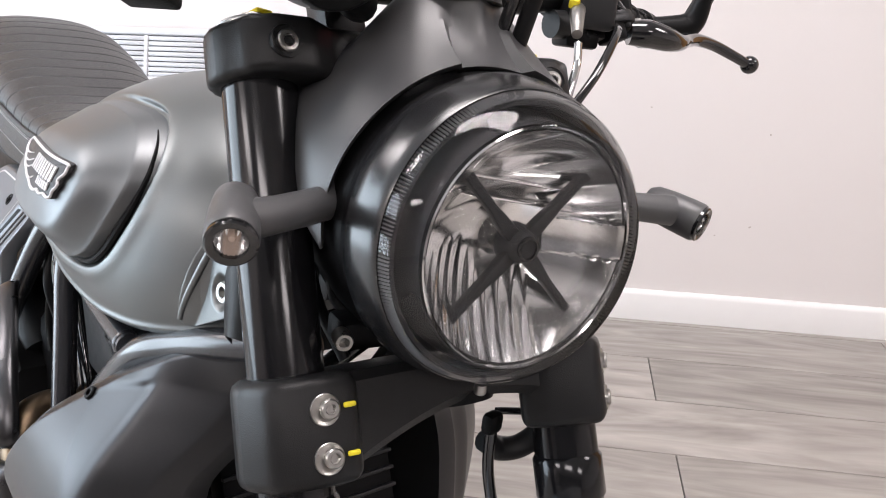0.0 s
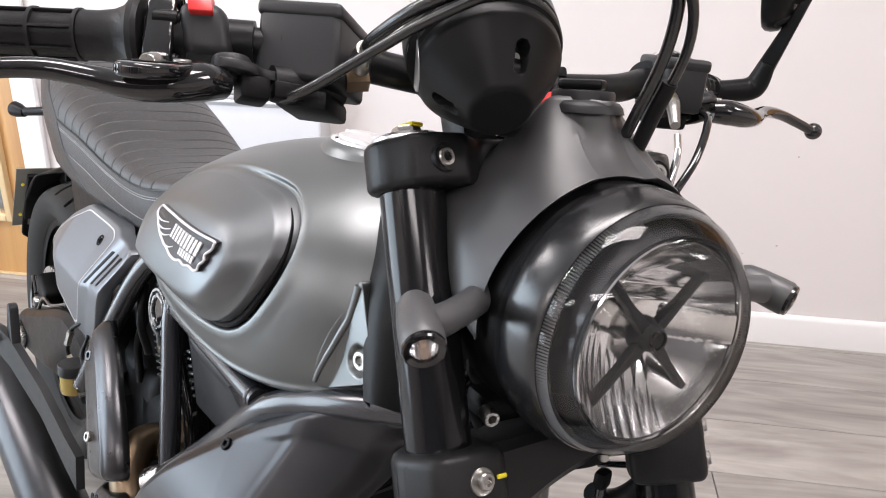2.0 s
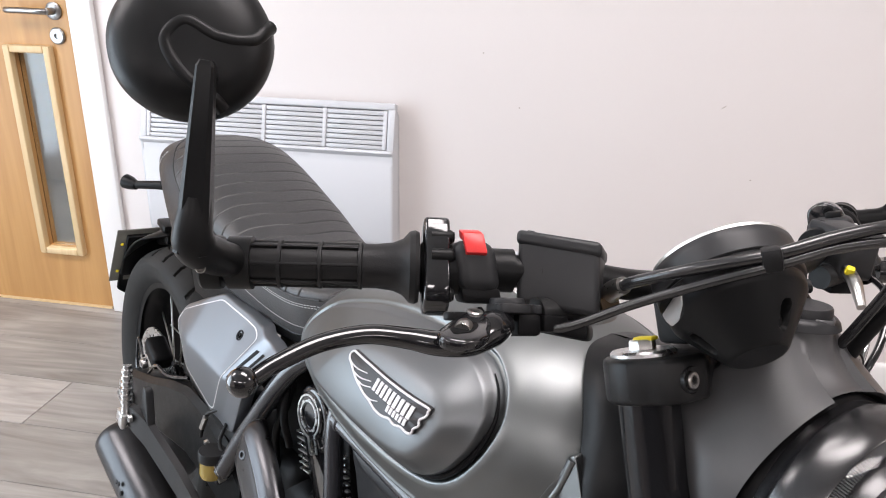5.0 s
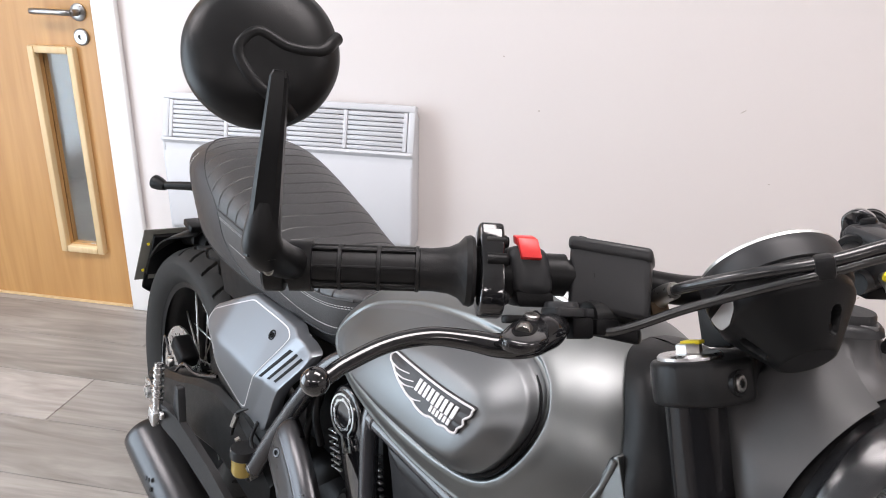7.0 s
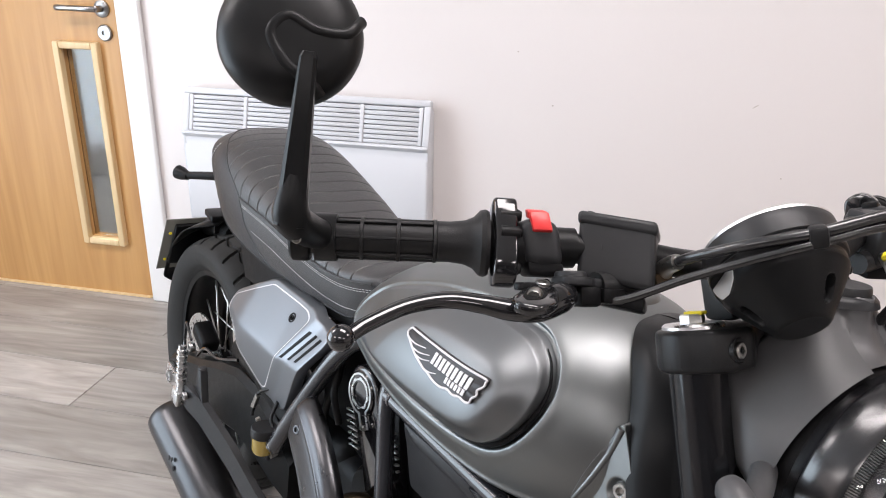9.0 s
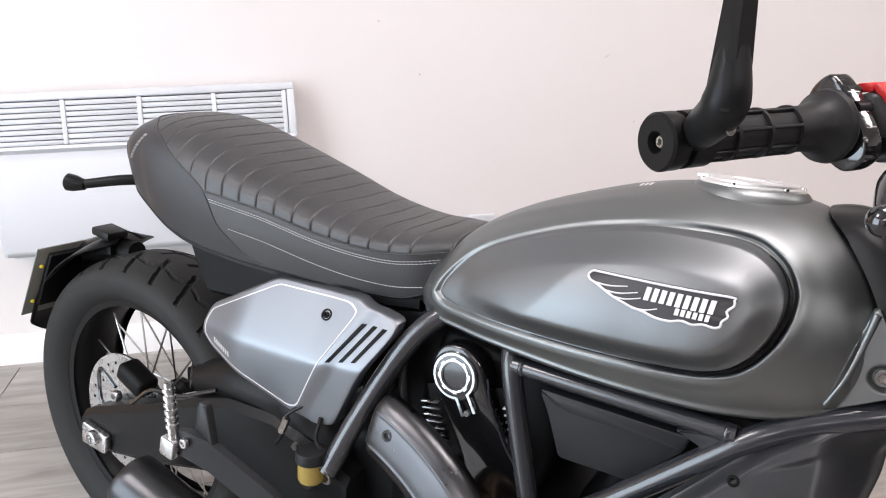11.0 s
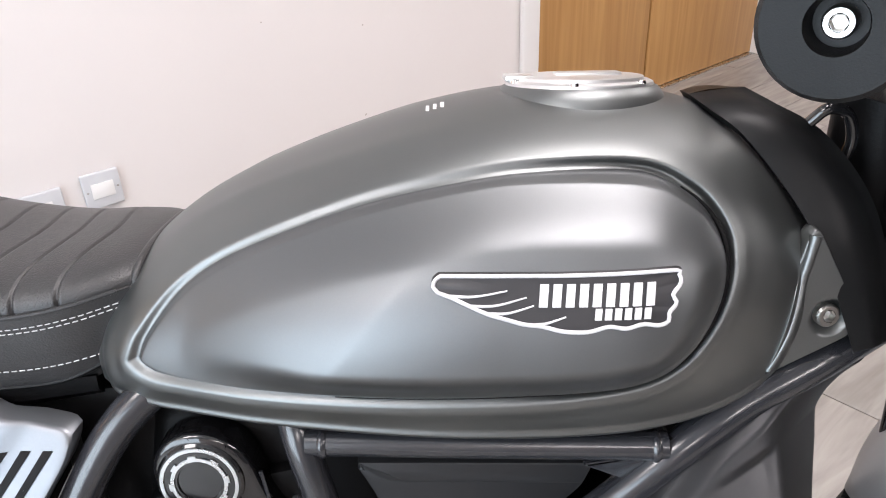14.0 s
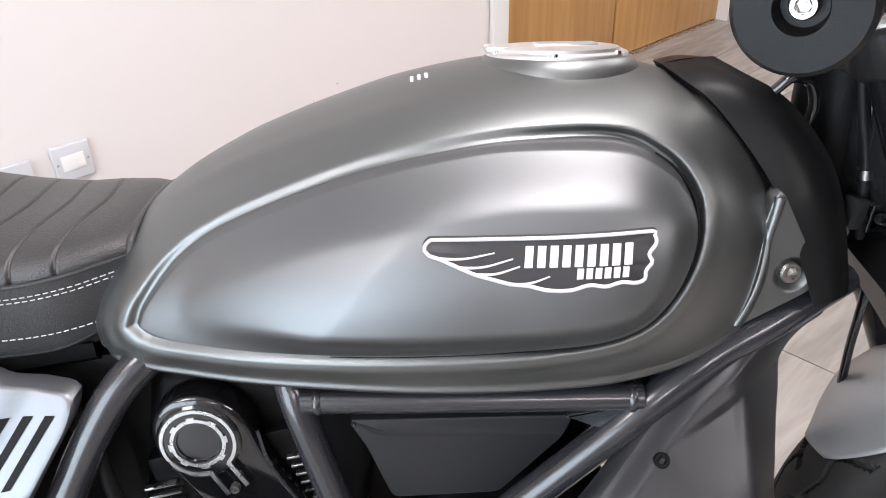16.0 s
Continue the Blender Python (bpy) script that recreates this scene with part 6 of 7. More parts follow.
part("banjo_fitting", tube([(0.045, 0.16, 0.945), (0.062, 0.14, 0.94), (0.078, 0.125, 0.925)], [0.006, 0.0062, 0.0042], n=12), M_STEEL, bike, "bright hose fitting")
part("paint_mark", rbox(0.008, 0.008, 0.008, pose(0.052, 0.146, 0.949, 20, 10, 30), 0.002), M_YELLOW, bike, "yellow torque paint mark")
cable([(0.085, 0.12, 0.918), (0.095, 0.11, 0.9), (0.098, 0.1, 0.87), (0.1, 0.09, 0.84)], 0.0032, M_CHROME, "steel_line", "bright steel hydraulic line")
# ignition lock behind the cowl neck
key = part("ignition_lock", lathe([(0.02, -0.02), (0.022, -0.004), (0.02, 0.0), (0.008, 0.003), (0.0001, 0.003)], STEER @ pose(0.03, 0.03, 0.138), 28), M_PLASTIC, bike, "black ignition lock")
part("key_fob", rbox(0.035, 0.024, 0.008, STEER @ pose(0.035, 0.035, 0.148, 10, 15, 40), 0.003), M_PLASTIC, key, "black key head in the lock")
part("key_tag", rbox(0.02, 0.018, 0.004, STEER @ pose(0.02, 0.01, 0.138, 60, 15, 10), 0.001), M_RED, key, "red key tag")

# loop of hose below the headlight, horn bracket
cable([HEAD @ Vector(q) for q in ((0.045, 0.085, -0.09), (0.062, 0.088, -0.13), (0.06, 0.085, -0.16), (0.052, 0.073, -0.178), (0.047, 0.056, -0.18), (0.047, 0.042, -0.17))], 0.009, M_RUBBER, "hose_loop", "thick black hose looping under the headlight", 40)
cable([HEAD @ Vector(q) for q in ((0.05, 0.085, -0.075), (0.062, 0.095, -0.115), (0.05, 0.09, -0.15), (0.02, 0.07, -0.165))], 0.003, M_GLOSS, "brake_line", "thin black brake line", 30)
cable([HEAD @ Vector(q) for q in ((0.057, 0.039, -0.155), (0.058, 0.041, -0.19), (0.062, 0.055, -0.25), (0.064, 0.06, -0.3))], 0.0045, M_GLOSS, "brake_line", "thin black brake line", 30)
part("hose_clip", rbox(0.011, 0.016, 0.016, HEAD @ pose(0.057, 0.039, -0.15, 0, 0, 20), 0.004), M_DARK, bike, "black hose clip")
cable([(0.05, -0.085, 0.86), (0.055, -0.088, 0.8), (0.07, -0.083, 0.74), (0.09, -0.07, 0.7)], 0.004, M_RUBBER, "wiring_loom", "black wiring loom behind the headlight", 24)
cable([(0.07, -0.08, 0.8), (0.085, -0.082, 0.77), (0.08, -0.075, 0.74), (0.1, -0.06, 0.72)], 0.0035, M_RUBBER, "wiring_loom", "black wiring loom behind the headlight", 24)
# looms and clips between the fork tube and the tank
cable([(0.042, -0.052, 0.85), (0.049, -0.054, 0.815), (0.057, -0.055, 0.783), (0.06, -0.056, 0.75), (0.068, -0.05, 0.715)], 0.0042, M_RUBBER, "wiring_loom", "black wiring loom beside the steering head", 30)
cable([(0.052, -0.05, 0.845), (0.06, -0.052, 0.8), (0.074, -0.052, 0.76), (0.072, -0.05, 0.72)], 0.003, M_GLOSS, "wiring_loom", "thin black wire beside the steering head", 30)
cable([(-0.024, -0.056, 0.84), (-0.014, -0.06, 0.85), (0.002, -0.056, 0.845), (0.01, -0.052, 0.825), (0.004, -0.05, 0.8)], 0.0042, M_GLOSS, "wiring_loom", "gloss black cable loop behind the fork", 40)
part("cable_connector", rbox(0.014, 0.016, 0.026, pose(0.052, -0.06, 0.742, 0, 14, 10), 0.003), M_GREYPL, bike, "dark grey cable connector")
part("cable_clip", lathe([(0.0042, -0.004), (0.0064, -0.004), (0.0064, 0.004), (0.0042, 0.004)], aim((0.0585, -0.0555, 0.772), (0.1, 0, -1)), 16, close=False), M_STEEL, bike, "bright steel cable clip")
part("cable_clip", lathe([(0.0001, -0.004), (0.0052, -0.004), (0.0052, 0.004), (0.0001, 0.004)], aim((0.04, -0.068, 0.729), (0, -1, 0.3)), 6), M_STEEL, bike, "bright steel nut")
bolt((0.076, -0.062, 0.735), (0, -1, 0.2), 0.0045, bike, 0.004, M_STEEL)
part("lamp_bracket", rbox(0.03, 0.16, 0.02, HEAD @ pose(0.035, 0, -0.075), 0.005), M_DARK, bike)
bolt(HEAD @ Vector((0.06, -0.085, -0.07)), HEAD.to_3x3() @ Vector((1, -0.2, 0)), 0.006, bike, 0.006, M_STEEL)
# ---- engine, wheels, exhaust and tail ----
# belt cover with its ring
bc = part("belt_cover", prism(rounded([(-0.512, 0.603), (-0.495, 0.63), (-0.46, 0.634), (-0.435, 0.615), (-0.425, 0.58), (-0.40, 0.53), (-0.37, 0.49), (-0.36, 0.43), (-0.44, 0.43), (-0.465, 0.5), (-0.505, 0.57)], 0.02, 5), 0.03, Matrix(((1, 0, 0, 0), (0, 0, -1, -0.095), (0, 1, 0, 0), (0, 0, 0, 1))), 0.006, 3), M_GLOSS, bike, "gloss black belt cover with silver ring")
RC = (-0.472, -0.1105, 0.592)
rm = aim(RC, (0, -1, 0.08))
part("ring_hub", lathe([(0.034, -0.004), (0.033, 0.002), (0.031, 0.0035), (0.017, 0.0035), (0.0165, 0.002), (0.0001, 0.002)], rm, 48), M_GLOSS, bc)


def arc_band(r0, r1, a0, a1, h, m, n=60):
    aa = np.radians(np.linspace(a0, a1, n))
    return xf(grid([[(r * math.cos(a), r * math.sin(a), z) for a in aa] for r, z in ((r0, h - 0.0015), (r0, h), (r1, h), (r1, h - 0.0015))]), m)


rz = Matrix.Translation(RC) @ Matrix(((1, 0, 0, 0), (0, 0.08, -1, 0), (0, 1, 0.08, 0), (0, 0, 0, 1)))
part("silver_ring", arc_band(0.0272, 0.0299, -42, 283, 0.0046, rz), M_ALU, bc, "silver keyhole-shaped ring")
part("silver_ring", arc_band(0.019, 0.0217, 0, 360, 0.0046, rz), M_ALU, bc, "silver inner ring")
for k in range(8):
    part("ring_tooth", arc_band(0.0217, 0.0234, k * 45, k * 45 + 16, 0.0044, rz, 6), M_ALU, bc)
for p0, p1 in (((0.0212, -0.0187), (0.034, -0.041)), ((0.0062, -0.0275), (0.018, -0.049))):
    d = np.array(p1) - np.array(p0)
    nrm = np.array([-d[1], d[0]]) / np.linalg.norm(d) * 0.0018
    part("ring_tail", xf(prism([tuple(np.array(p0) + nrm), tuple(np.array(p1) + nrm), tuple(np.array(p1) - nrm), tuple(np.array(p0) - nrm)], 0.0015), rz @ Matrix.Translation((0, 0, 0.0038))), M_ALU, bc)
bolt(rz @ Vector((0.024, -0.043, 0.0045)), (0, -1, 0.08), 0.004, bc, 0.003, M_STEEL)
part("cover_edge", tube([(-0.425, -0.112, 0.6), (-0.418, -0.113, 0.565), (-0.395, -0.114, 0.52), (-0.372, -0.115, 0.485), (-0.365, -0.115, 0.44)], 0.0016, n=24, seg=6), M_FRAME, bc)

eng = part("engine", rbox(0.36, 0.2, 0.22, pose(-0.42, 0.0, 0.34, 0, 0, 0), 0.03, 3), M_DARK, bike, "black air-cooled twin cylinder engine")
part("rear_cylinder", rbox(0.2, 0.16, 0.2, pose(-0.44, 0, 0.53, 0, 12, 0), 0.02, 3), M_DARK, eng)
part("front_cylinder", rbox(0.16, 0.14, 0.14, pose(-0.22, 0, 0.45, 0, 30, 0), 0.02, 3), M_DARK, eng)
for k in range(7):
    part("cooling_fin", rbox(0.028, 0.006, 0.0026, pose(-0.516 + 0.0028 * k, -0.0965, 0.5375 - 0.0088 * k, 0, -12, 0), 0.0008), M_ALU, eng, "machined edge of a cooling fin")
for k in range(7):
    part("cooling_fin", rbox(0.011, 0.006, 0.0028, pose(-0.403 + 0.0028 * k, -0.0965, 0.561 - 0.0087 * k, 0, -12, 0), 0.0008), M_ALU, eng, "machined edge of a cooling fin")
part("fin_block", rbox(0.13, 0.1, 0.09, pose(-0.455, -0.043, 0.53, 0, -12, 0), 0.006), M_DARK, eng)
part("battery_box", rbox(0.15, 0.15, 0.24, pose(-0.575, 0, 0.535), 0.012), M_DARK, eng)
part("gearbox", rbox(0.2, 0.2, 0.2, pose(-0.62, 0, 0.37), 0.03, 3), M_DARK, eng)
part("cylinder_head_cover", lathe([(0.0001, -0.01), (0.05, -0.01), (0.05, 0.012), (0.044, 0.02), (0.0001, 0.02)], aim((-0.44, -0.085, 0.43), (0, -1, 0)), 40), M_DARK, eng)
for q in ([(-0.56, -0.1, 0.6), (-0.55, -0.11, 0.55), (-0.545, -0.1, 0.5)], [(-0.58, -0.08, 0.62), (-0.575, -0.09, 0.56), (-0.59, -0.1, 0.5), (-0.58, -0.1, 0.44)]):
    part("engine_hose", tube(q, 0.006, n=20), M_RUBBER, eng)
part("clutch_cover", lathe([(0.07, -0.03), (0.07, 0.0), (0.064, 0.012), (0.05, 0.016), (0.03, 0.016), (0.028, 0.02), (0.0001, 0.02)], aim((-0.43, -0.14, 0.33), (0, -1, 0)), 56), M_CAST, eng, "round black clutch cover")
part("clutch_ring", lathe([(0.058, 0.0145), (0.058, 0.018), (0.052, 0.0185), (0.052, 0.015)], aim((-0.43, -0.14, 0.33), (0, -1, 0)), 56, close=False), M_ALU, eng, "machined edge of the clutch cover")

# dark triangular cover under the tank
TRI = rounded([(-0.352, 0.609), (-0.176, 0.604), (-0.184, 0.585), (-0.235, 0.532), (-0.322, 0.532), (-0.34, 0.585)], 0.006, 4)
MXZ = Matrix(((1, 0, 0, 0), (0, 0, -1, -0.108), (0, 1, 0, 0), (0, 0, 0, 1)))
tc = part("air_duct_cover", prism(TRI, 0.026, MXZ, 0.003, 2), M_DUCT, bike, "dark grey angular plastic air duct cover")
part("duct_ledge", prism(rounded([(-0.352, 0.613), (-0.176, 0.607), (-0.184, 0.588), (-0.2, 0.589), (-0.32, 0.594), (-0.335, 0.598)], 0.004, 3), 0.032, Matrix(((1, 0, 0, 0), (0, 0, -1, -0.106), (0, 1, 0, 0), (0, 0, 0, 1))), 0.002), M_DUCT, tc)
# added black plate, stands in for the shade below the tank
part("inner_shadow_plate", rbox(0.36, 0.14, 0.05, pose(-0.26, 0, 0.64), 0.01), M_DARK, bike, "black plate added as shade under the tank")

# radiator shroud: folded panel beside the front of the engine
SHR = rounded([(-0.30, 0.42), (-0.285, 0.455), (-0.19, 0.557), (-0.10, 0.636), (-0.06, 0.66), (-0.03, 0.676), (0.0, 0.684), (0.04, 0.682), (0.036, 0.668), (0.012, 0.65), (0.0, 0.633), (0.0, 0.613), (-0.01, 0.583), (-0.018, 0.556), (-0.012, 0.52), (0.0, 0.46), (-0.02, 0.40), (-0.12, 0.34), (-0.24, 0.36)], 0.012, 4)


def shroud_y(x, z):
    """Strip along the tube, flared side facet, and a front facet folding in behind the fork."""
    x, z = np.asarray(x, float), np.asarray(z, float)
    base = smooth_table(z, [0.33, 0.40, 0.45, 0.52, 0.568, 0.609, 0.634, 0.66, 0.70], [-0.165, -0.198, -0.213, -0.214, -0.197, -0.166, -0.148, -0.134, -0.114])
    s = x + 0.058
    s = 0.5 * (s + np.sqrt(s * s + 0.009**2))
    front = s * np.interp(z, [0.40, 0.5, 0.55, 0.58, 0.635, 0.67, 0.70], [0.9, 1.3, 1.4, 1.3, 0.95, 0.42, 0.3])
    d = -sdist(np.array(SHR), x, z)
    rim = 0.012 * (1 - smooth01(d / 0.012))
    left_edge = -0.12 + (0.611 - z) * 0.62
    top_edge = 0.611 + (x + 0.12) * 0.42
    sunk = 0.06 * np.maximum(0, x - left_edge) * smooth01((top_edge - z) / 0.009) * smooth01((-0.052 - x) / 0.014) * smooth01((z - 0.49) / 0.05)
    return base + front + rim + sunk


def shroud():
    q = resample(SHR, 300)
    c = np.array([-0.11, 0.53])
    rows = []
    for i, k in enumerate(np.concatenate([[1.0, 1.0], np.linspace(0.99, 0.01, 110)])):
        p = c + (q - c) * k
        y = shroud_y(p[:, 0], p[:, 1]) + (0.02 if i == 0 else 0.0)
        rows.append([(a, b_, e) for (a, e), b_ in zip(p, y)])
    bm = grid(rows, wrap=True)
    bm.faces.new(list(bm.verts)[-len(q) :])
    return bm


shr = both("radiator_shroud", shroud, M_SHROUD, bike, "satin dark grey folded side shroud", 60)[0]
sy = float(shroud_y(-0.1225, 0.601))
bolt((-0.1225, sy - 0.0005, 0.601), (0, -1, 0.75), 0.0058, shr, 0.0022, M_DARK)

# oil cooler with fins between the forks
oc = part("oil_cooler", rbox(0.03, 0.17, 0.19, pose(-0.04, -0.005, 0.475, 0, -23, 0), 0.004), M_DARK, bike, "black finned oil cooler")
for k in range(12):
    part("cooler_fin", rbox(0.006, 0.17, 0.0035, pose(-0.04, -0.005, 0.475, 0, -23, 0) @ Matrix.Translation((0.017, 0, -0.092 + 0.0167 * k)), 0.001), M_GREYPL, oc)


# wheels
def wheel(m, R, rim_r, width, name, label, spokes=True):
    """An upright wheel in the xz plane of m."""
    w = part(name, xf(tyre_mesh(R, rim_r, width), m), M_TYRE, bike, label, 40)
    t = m @ pose(0, 0, 0, 90, 0, 0)
    rim = part("rim", lathe([(rim_r - 0.012, -width * 0.34), (rim_r + 0.004, -width * 0.36), (rim_r + 0.006, -width * 0.33), (rim_r - 0.002, -width * 0.3), (rim_r - 0.016, -width * 0.16), (rim_r - 0.02, 0), (rim_r - 0.016, width * 0.16), (rim_r - 0.002, width * 0.3), (rim_r + 0.006, width * 0.33), (rim_r + 0.004, width * 0.36), (rim_r - 0.012, width * 0.34)], t, 80, close=False), M_PLASTIC, w, "black wheel rim")
    part("hub", lathe([(0.0001, -0.06), (0.02, -0.06), (0.034, -0.045), (0.034, -0.03), (0.026, -0.02), (0.026, 0.02), (0.034, 0.03), (0.034, 0.045), (0.02, 0.06), (0.0001, 0.06)], t, 40), M_DARK, w)
    for k in range(28):
        a = 2 * math.pi * k / 28
        side = 1 if k % 2 else -1
        b = a + (0.45 if (k // 2) % 2 else -0.45)
        p = Vector((0.032 * math.cos(a), side * 0.037, 0.032 * math.sin(a)))
        q = Vector(((rim_r - 0.017) * math.cos(b), side * 0.012, (rim_r - 0.017) * math.sin(b)))
        part("spoke", tube([m @ p, m @ q], 0.0019, seg=6), M_STEEL, w)
    return w


def tyre_mesh(R, rim_r, width):
    prof = []
    hw = width / 2
    for a in np.linspace(-82, 82, 80):
        s = math.radians(a)
        prof.append((rim_r + (R - rim_r) * (0.30 + 0.70 * max(0.0, math.cos(s)) ** 0.55), hw * math.sin(s) * 1.0))
    prof = [(rim_r, -hw * 0.72), (rim_r + 0.006, -hw * 0.80)] + [(rim_r + 0.018, -hw * 0.93)] + prof + [(rim_r + 0.018, hw * 0.93), (rim_r + 0.006, hw * 0.80), (rim_r, hw * 0.72)]
    rows = []
    n = 720
    for k in range(n):
        a = 2 * math.pi * k / n
        row = []
        for i, (r, y) in enumerate(prof):
            v = y / hw
            g_ = 0.0
            if abs(v) < 0.86 and 3 < i < len(prof) - 4:
                u = (a * 26 / (2 * math.pi) + 0.6 * abs(v) + (0.5 if v > 0 else 0)) % 1.0
                if min(u, 1 - u) < 0.06 and abs(v) > 0.06:
                    g_ = 0.006
                if abs(abs(v) - 0.34 - 0.16 * (1 - abs(2 * u - 1))) < 0.034:
                    g_ = 0.006
            row.append(((r - g_) * math.cos(a), y, (r - g_) * math.sin(a)))
        rows.append(row)
    rows.append(rows[0])
    bm = grid(rows)
    bmesh.ops.remove_doubles(bm, verts=bm.verts, dist=1e-6)
    return bm


RW = pose(-1.18, 0, 0.298)
rear_wheel = wheel(RW, 0.3, 0.22, 0.17, "rear_wheel", "black spoked rear wheel with block-tread tyre")
fw_m = STEER @ Matrix.Translation((0.081, 0, -0.581)) @ pose(0, 0, 0, 0, 23.5, 0)
front_wheel = wheel(fw_m, 0.299, 0.226, 0.112, "front_wheel", "black spoked front wheel with block-tread tyre")
# brake disc and caliper at the back
dm_ = aim((-1.18, -0.082, 0.305), (0, -1, 0))
disc = part("brake_disc", lathe([(0.04, -0.002), (0.118, -0.002), (0.118, 0.002), (0.04, 0.002)], dm_, 64), M_ALU, bike, "drilled steel rear brake disc")
for k in range(26):
    a = 2 * math.pi * k / 26
    for r in (0.1, 0.085):
        part("disc_hole", lathe([(0.0032, 0.0), (0.003, 0.0004), (0.0001, 0.0004)], dm_ @ Matrix.Translation((r * math.cos(a + r * 4), r * math.sin(a + r * 4), 0.0021)), 8), M_DARK, disc)
cal = part("brake_caliper", rbox(0.07, 0.042, 0.036, pose(-1.125, -0.1, 0.40, 0, 25, 0), 0.01, 3), M_DARK, bike, "black rear brake caliper")
bolt((-1.165, -0.118, 0.36), (0, -1, 0), 0.011, cal, 0.006, M_ALU)
part("caliper_hose", tube([(-1.16, -0.12, 0.38), (-1.21, -0.115, 0.4), (-1.2, -0.12, 0.33), (-1.13, -0.125, 0.35), (-1.05, -0.13, 0.41), (-0.98, -0.13, 0.42), (-0.9, -0.12, 0.45)], 0.0035, n=50, seg=8), M_GLOSS, cal)

# swingarm
def swing():
    rows = []
    for x, z0, z1 in ((-1.235, 0.262, 0.318), (-1.2, 0.25, 0.335), (-1.05, 0.275, 0.385), (-0.95, 0.3, 0.425), (-0.86, 0.32, 0.452), (-0.76, 0.32, 0.455), (-0.68, 0.31, 0.43), (-0.62, 0.31, 0.40)):
        yo, yi = -0.142, -0.1
        rows.append([(x, yi, z0), (x, yo + 0.006, z0), (x, yo, z0 + 0.008), (x, yo, z1 - 0.012), (x, yo + 0.01, z1), (x, yi, z1)])
    return grid(rows, wrap=True, caps=True)


sw_arm = both("swingarm", swing, M_PLASTIC, bike, "black alloy swingarm", 30)[0]
part("arm_top_cover", tube([(-0.98, -0.07, 0.43), (-0.87, -0.08, 0.46), (-0.75, -0.085, 0.455), (-0.66, -0.085, 0.40)], [0.03, 0.045, 0.05, 0.04], n=24, seg=24), M_PLASTIC, sw_arm)
adj = part("axle_adjuster", prism(rounded([(-0.036, -0.02), (0.03, -0.026), (0.036, 0.01), (-0.03, 0.022)], 0.006), 0.012, Matrix(((1, 0, 0, -1.185), (0, 0, -1, -0.149), (0, 1, 0, 0.288), (0, 0, 0, 1))), 0.002), M_ALU, bike, "bare alloy chain adjuster plate")
part("axle_nut", lathe([(0.014, 0), (0.014, 0.01), (0.009, 0.011), (0.008, 0.004), (0.0001, 0.004)], aim((-1.18, -0.155, 0.29), (0, -1, 0)), 24), M_ALU, adj)

# passenger footpeg, its bracket and the brake fluid cup
pegb = part("footpeg_bracket", grid([[(x, y - 0.006, z - h), (x, y - 0.006, z + h), (x, y + 0.006, z + h), (x, y + 0.006, z - h)] for x, y, z, h in ((-0.86, -0.238, 0.432, 0.016), (-0.83, -0.236, 0.432, 0.022), (-0.8, -0.225, 0.42, 0.024), (-0.72, -0.2, 0.365, 0.024), (-0.64, -0.185, 0.315, 0.026), (-0.6, -0.18, 0.3, 0.028))], wrap=True, caps=True), M_GREYPL, bike, "black cast footpeg bracket")
part("bracket_lug", prism(rounded([(-0.018, -0.04), (0.022, -0.04), (0.01, 0.026), (-0.006, 0.026)], 0.006), 0.014, Matrix(((1, 0, 0, -0.812), (0, 0, -1, -0.222), (0, 1, 0, 0.472), (0, 0, 0, 1))), 0.003), M_GREYPL, pegb)
bolt((-0.829, -0.246, 0.437), (0, -1, 0), 0.007, pegb, 0.003, M_ALU)
fp = part("footpeg", tube([(-0.848, -0.247, 0.425), (-0.852, -0.245, 0.45), (-0.864, -0.239, 0.518)], [0.0085, 0.0075, 0.0075], n=12, seg=14), M_ALU, bike, "bare alloy folding footpeg")
for k in range(6):
    f = 0.1 + 0.15 * k
    p = Vector((-0.852, -0.245, 0.45)).lerp(Vector((-0.864, -0.239, 0.518)), f)
    part("peg_ring", lathe([(0.0075, -0.0035), (0.0095, -0.0025), (0.0095, 0.0025), (0.0075, 0.0035)], aim(p, (-0.17, 0.09, 1)), 14, close=False), M_ALU, fp)
part("peg_clevis", rbox(0.028, 0.014, 0.03, pose(-0.855, -0.25, 0.425, 0, 10, 0), 0.004), M_ALU, fp)
cup = part("brake_fluid_cup", lathe([(0.0001, -0.045), (0.017, -0.045), (0.019, -0.04), (0.019, -0.016)], pose(-0.658, -0.172, 0.45), 28, close=False), M_FLUID, bike, "amber brake fluid cup with black cap")
part("cap", lathe([(0.0195, -0.016), (0.022, -0.014), (0.022, -0.002), (0.0205, 0.001), (0.0001, 0.001)], pose(-0.658, -0.172, 0.45), 32, close=False), M_RUBBER, cup, "ribbed black cap")
part("cup_hose", tube([(-0.655, -0.16, 0.405), (-0.67, -0.155, 0.38), (-0.69, -0.15, 0.37)], 0.005, n=10), M_RUBBER, cup)
for q in ([(-0.69, -0.15, 0.5), (-0.715, -0.16, 0.48), (-0.72, -0.165, 0.45), (-0.735, -0.16, 0.43)], [(-0.66, -0.15, 0.49), (-0.66, -0.16, 0.46), (-0.64, -0.16, 0.44)]):
    part("rear_cable", tube(q, 0.003, n=16, seg=8), M_RUBBER, bike)
part("cable_nut", tube([(-0.712, -0.162, 0.478), (-0.72, -0.165, 0.455)], 0.0055, seg=6), M_STEEL, bike, "bright cable fitting")
part("mount_bolt", tube([(-0.69, -0.165, 0.445), (-0.69, -0.172, 0.443)], 0.006, seg=6), M_STEEL, bike)

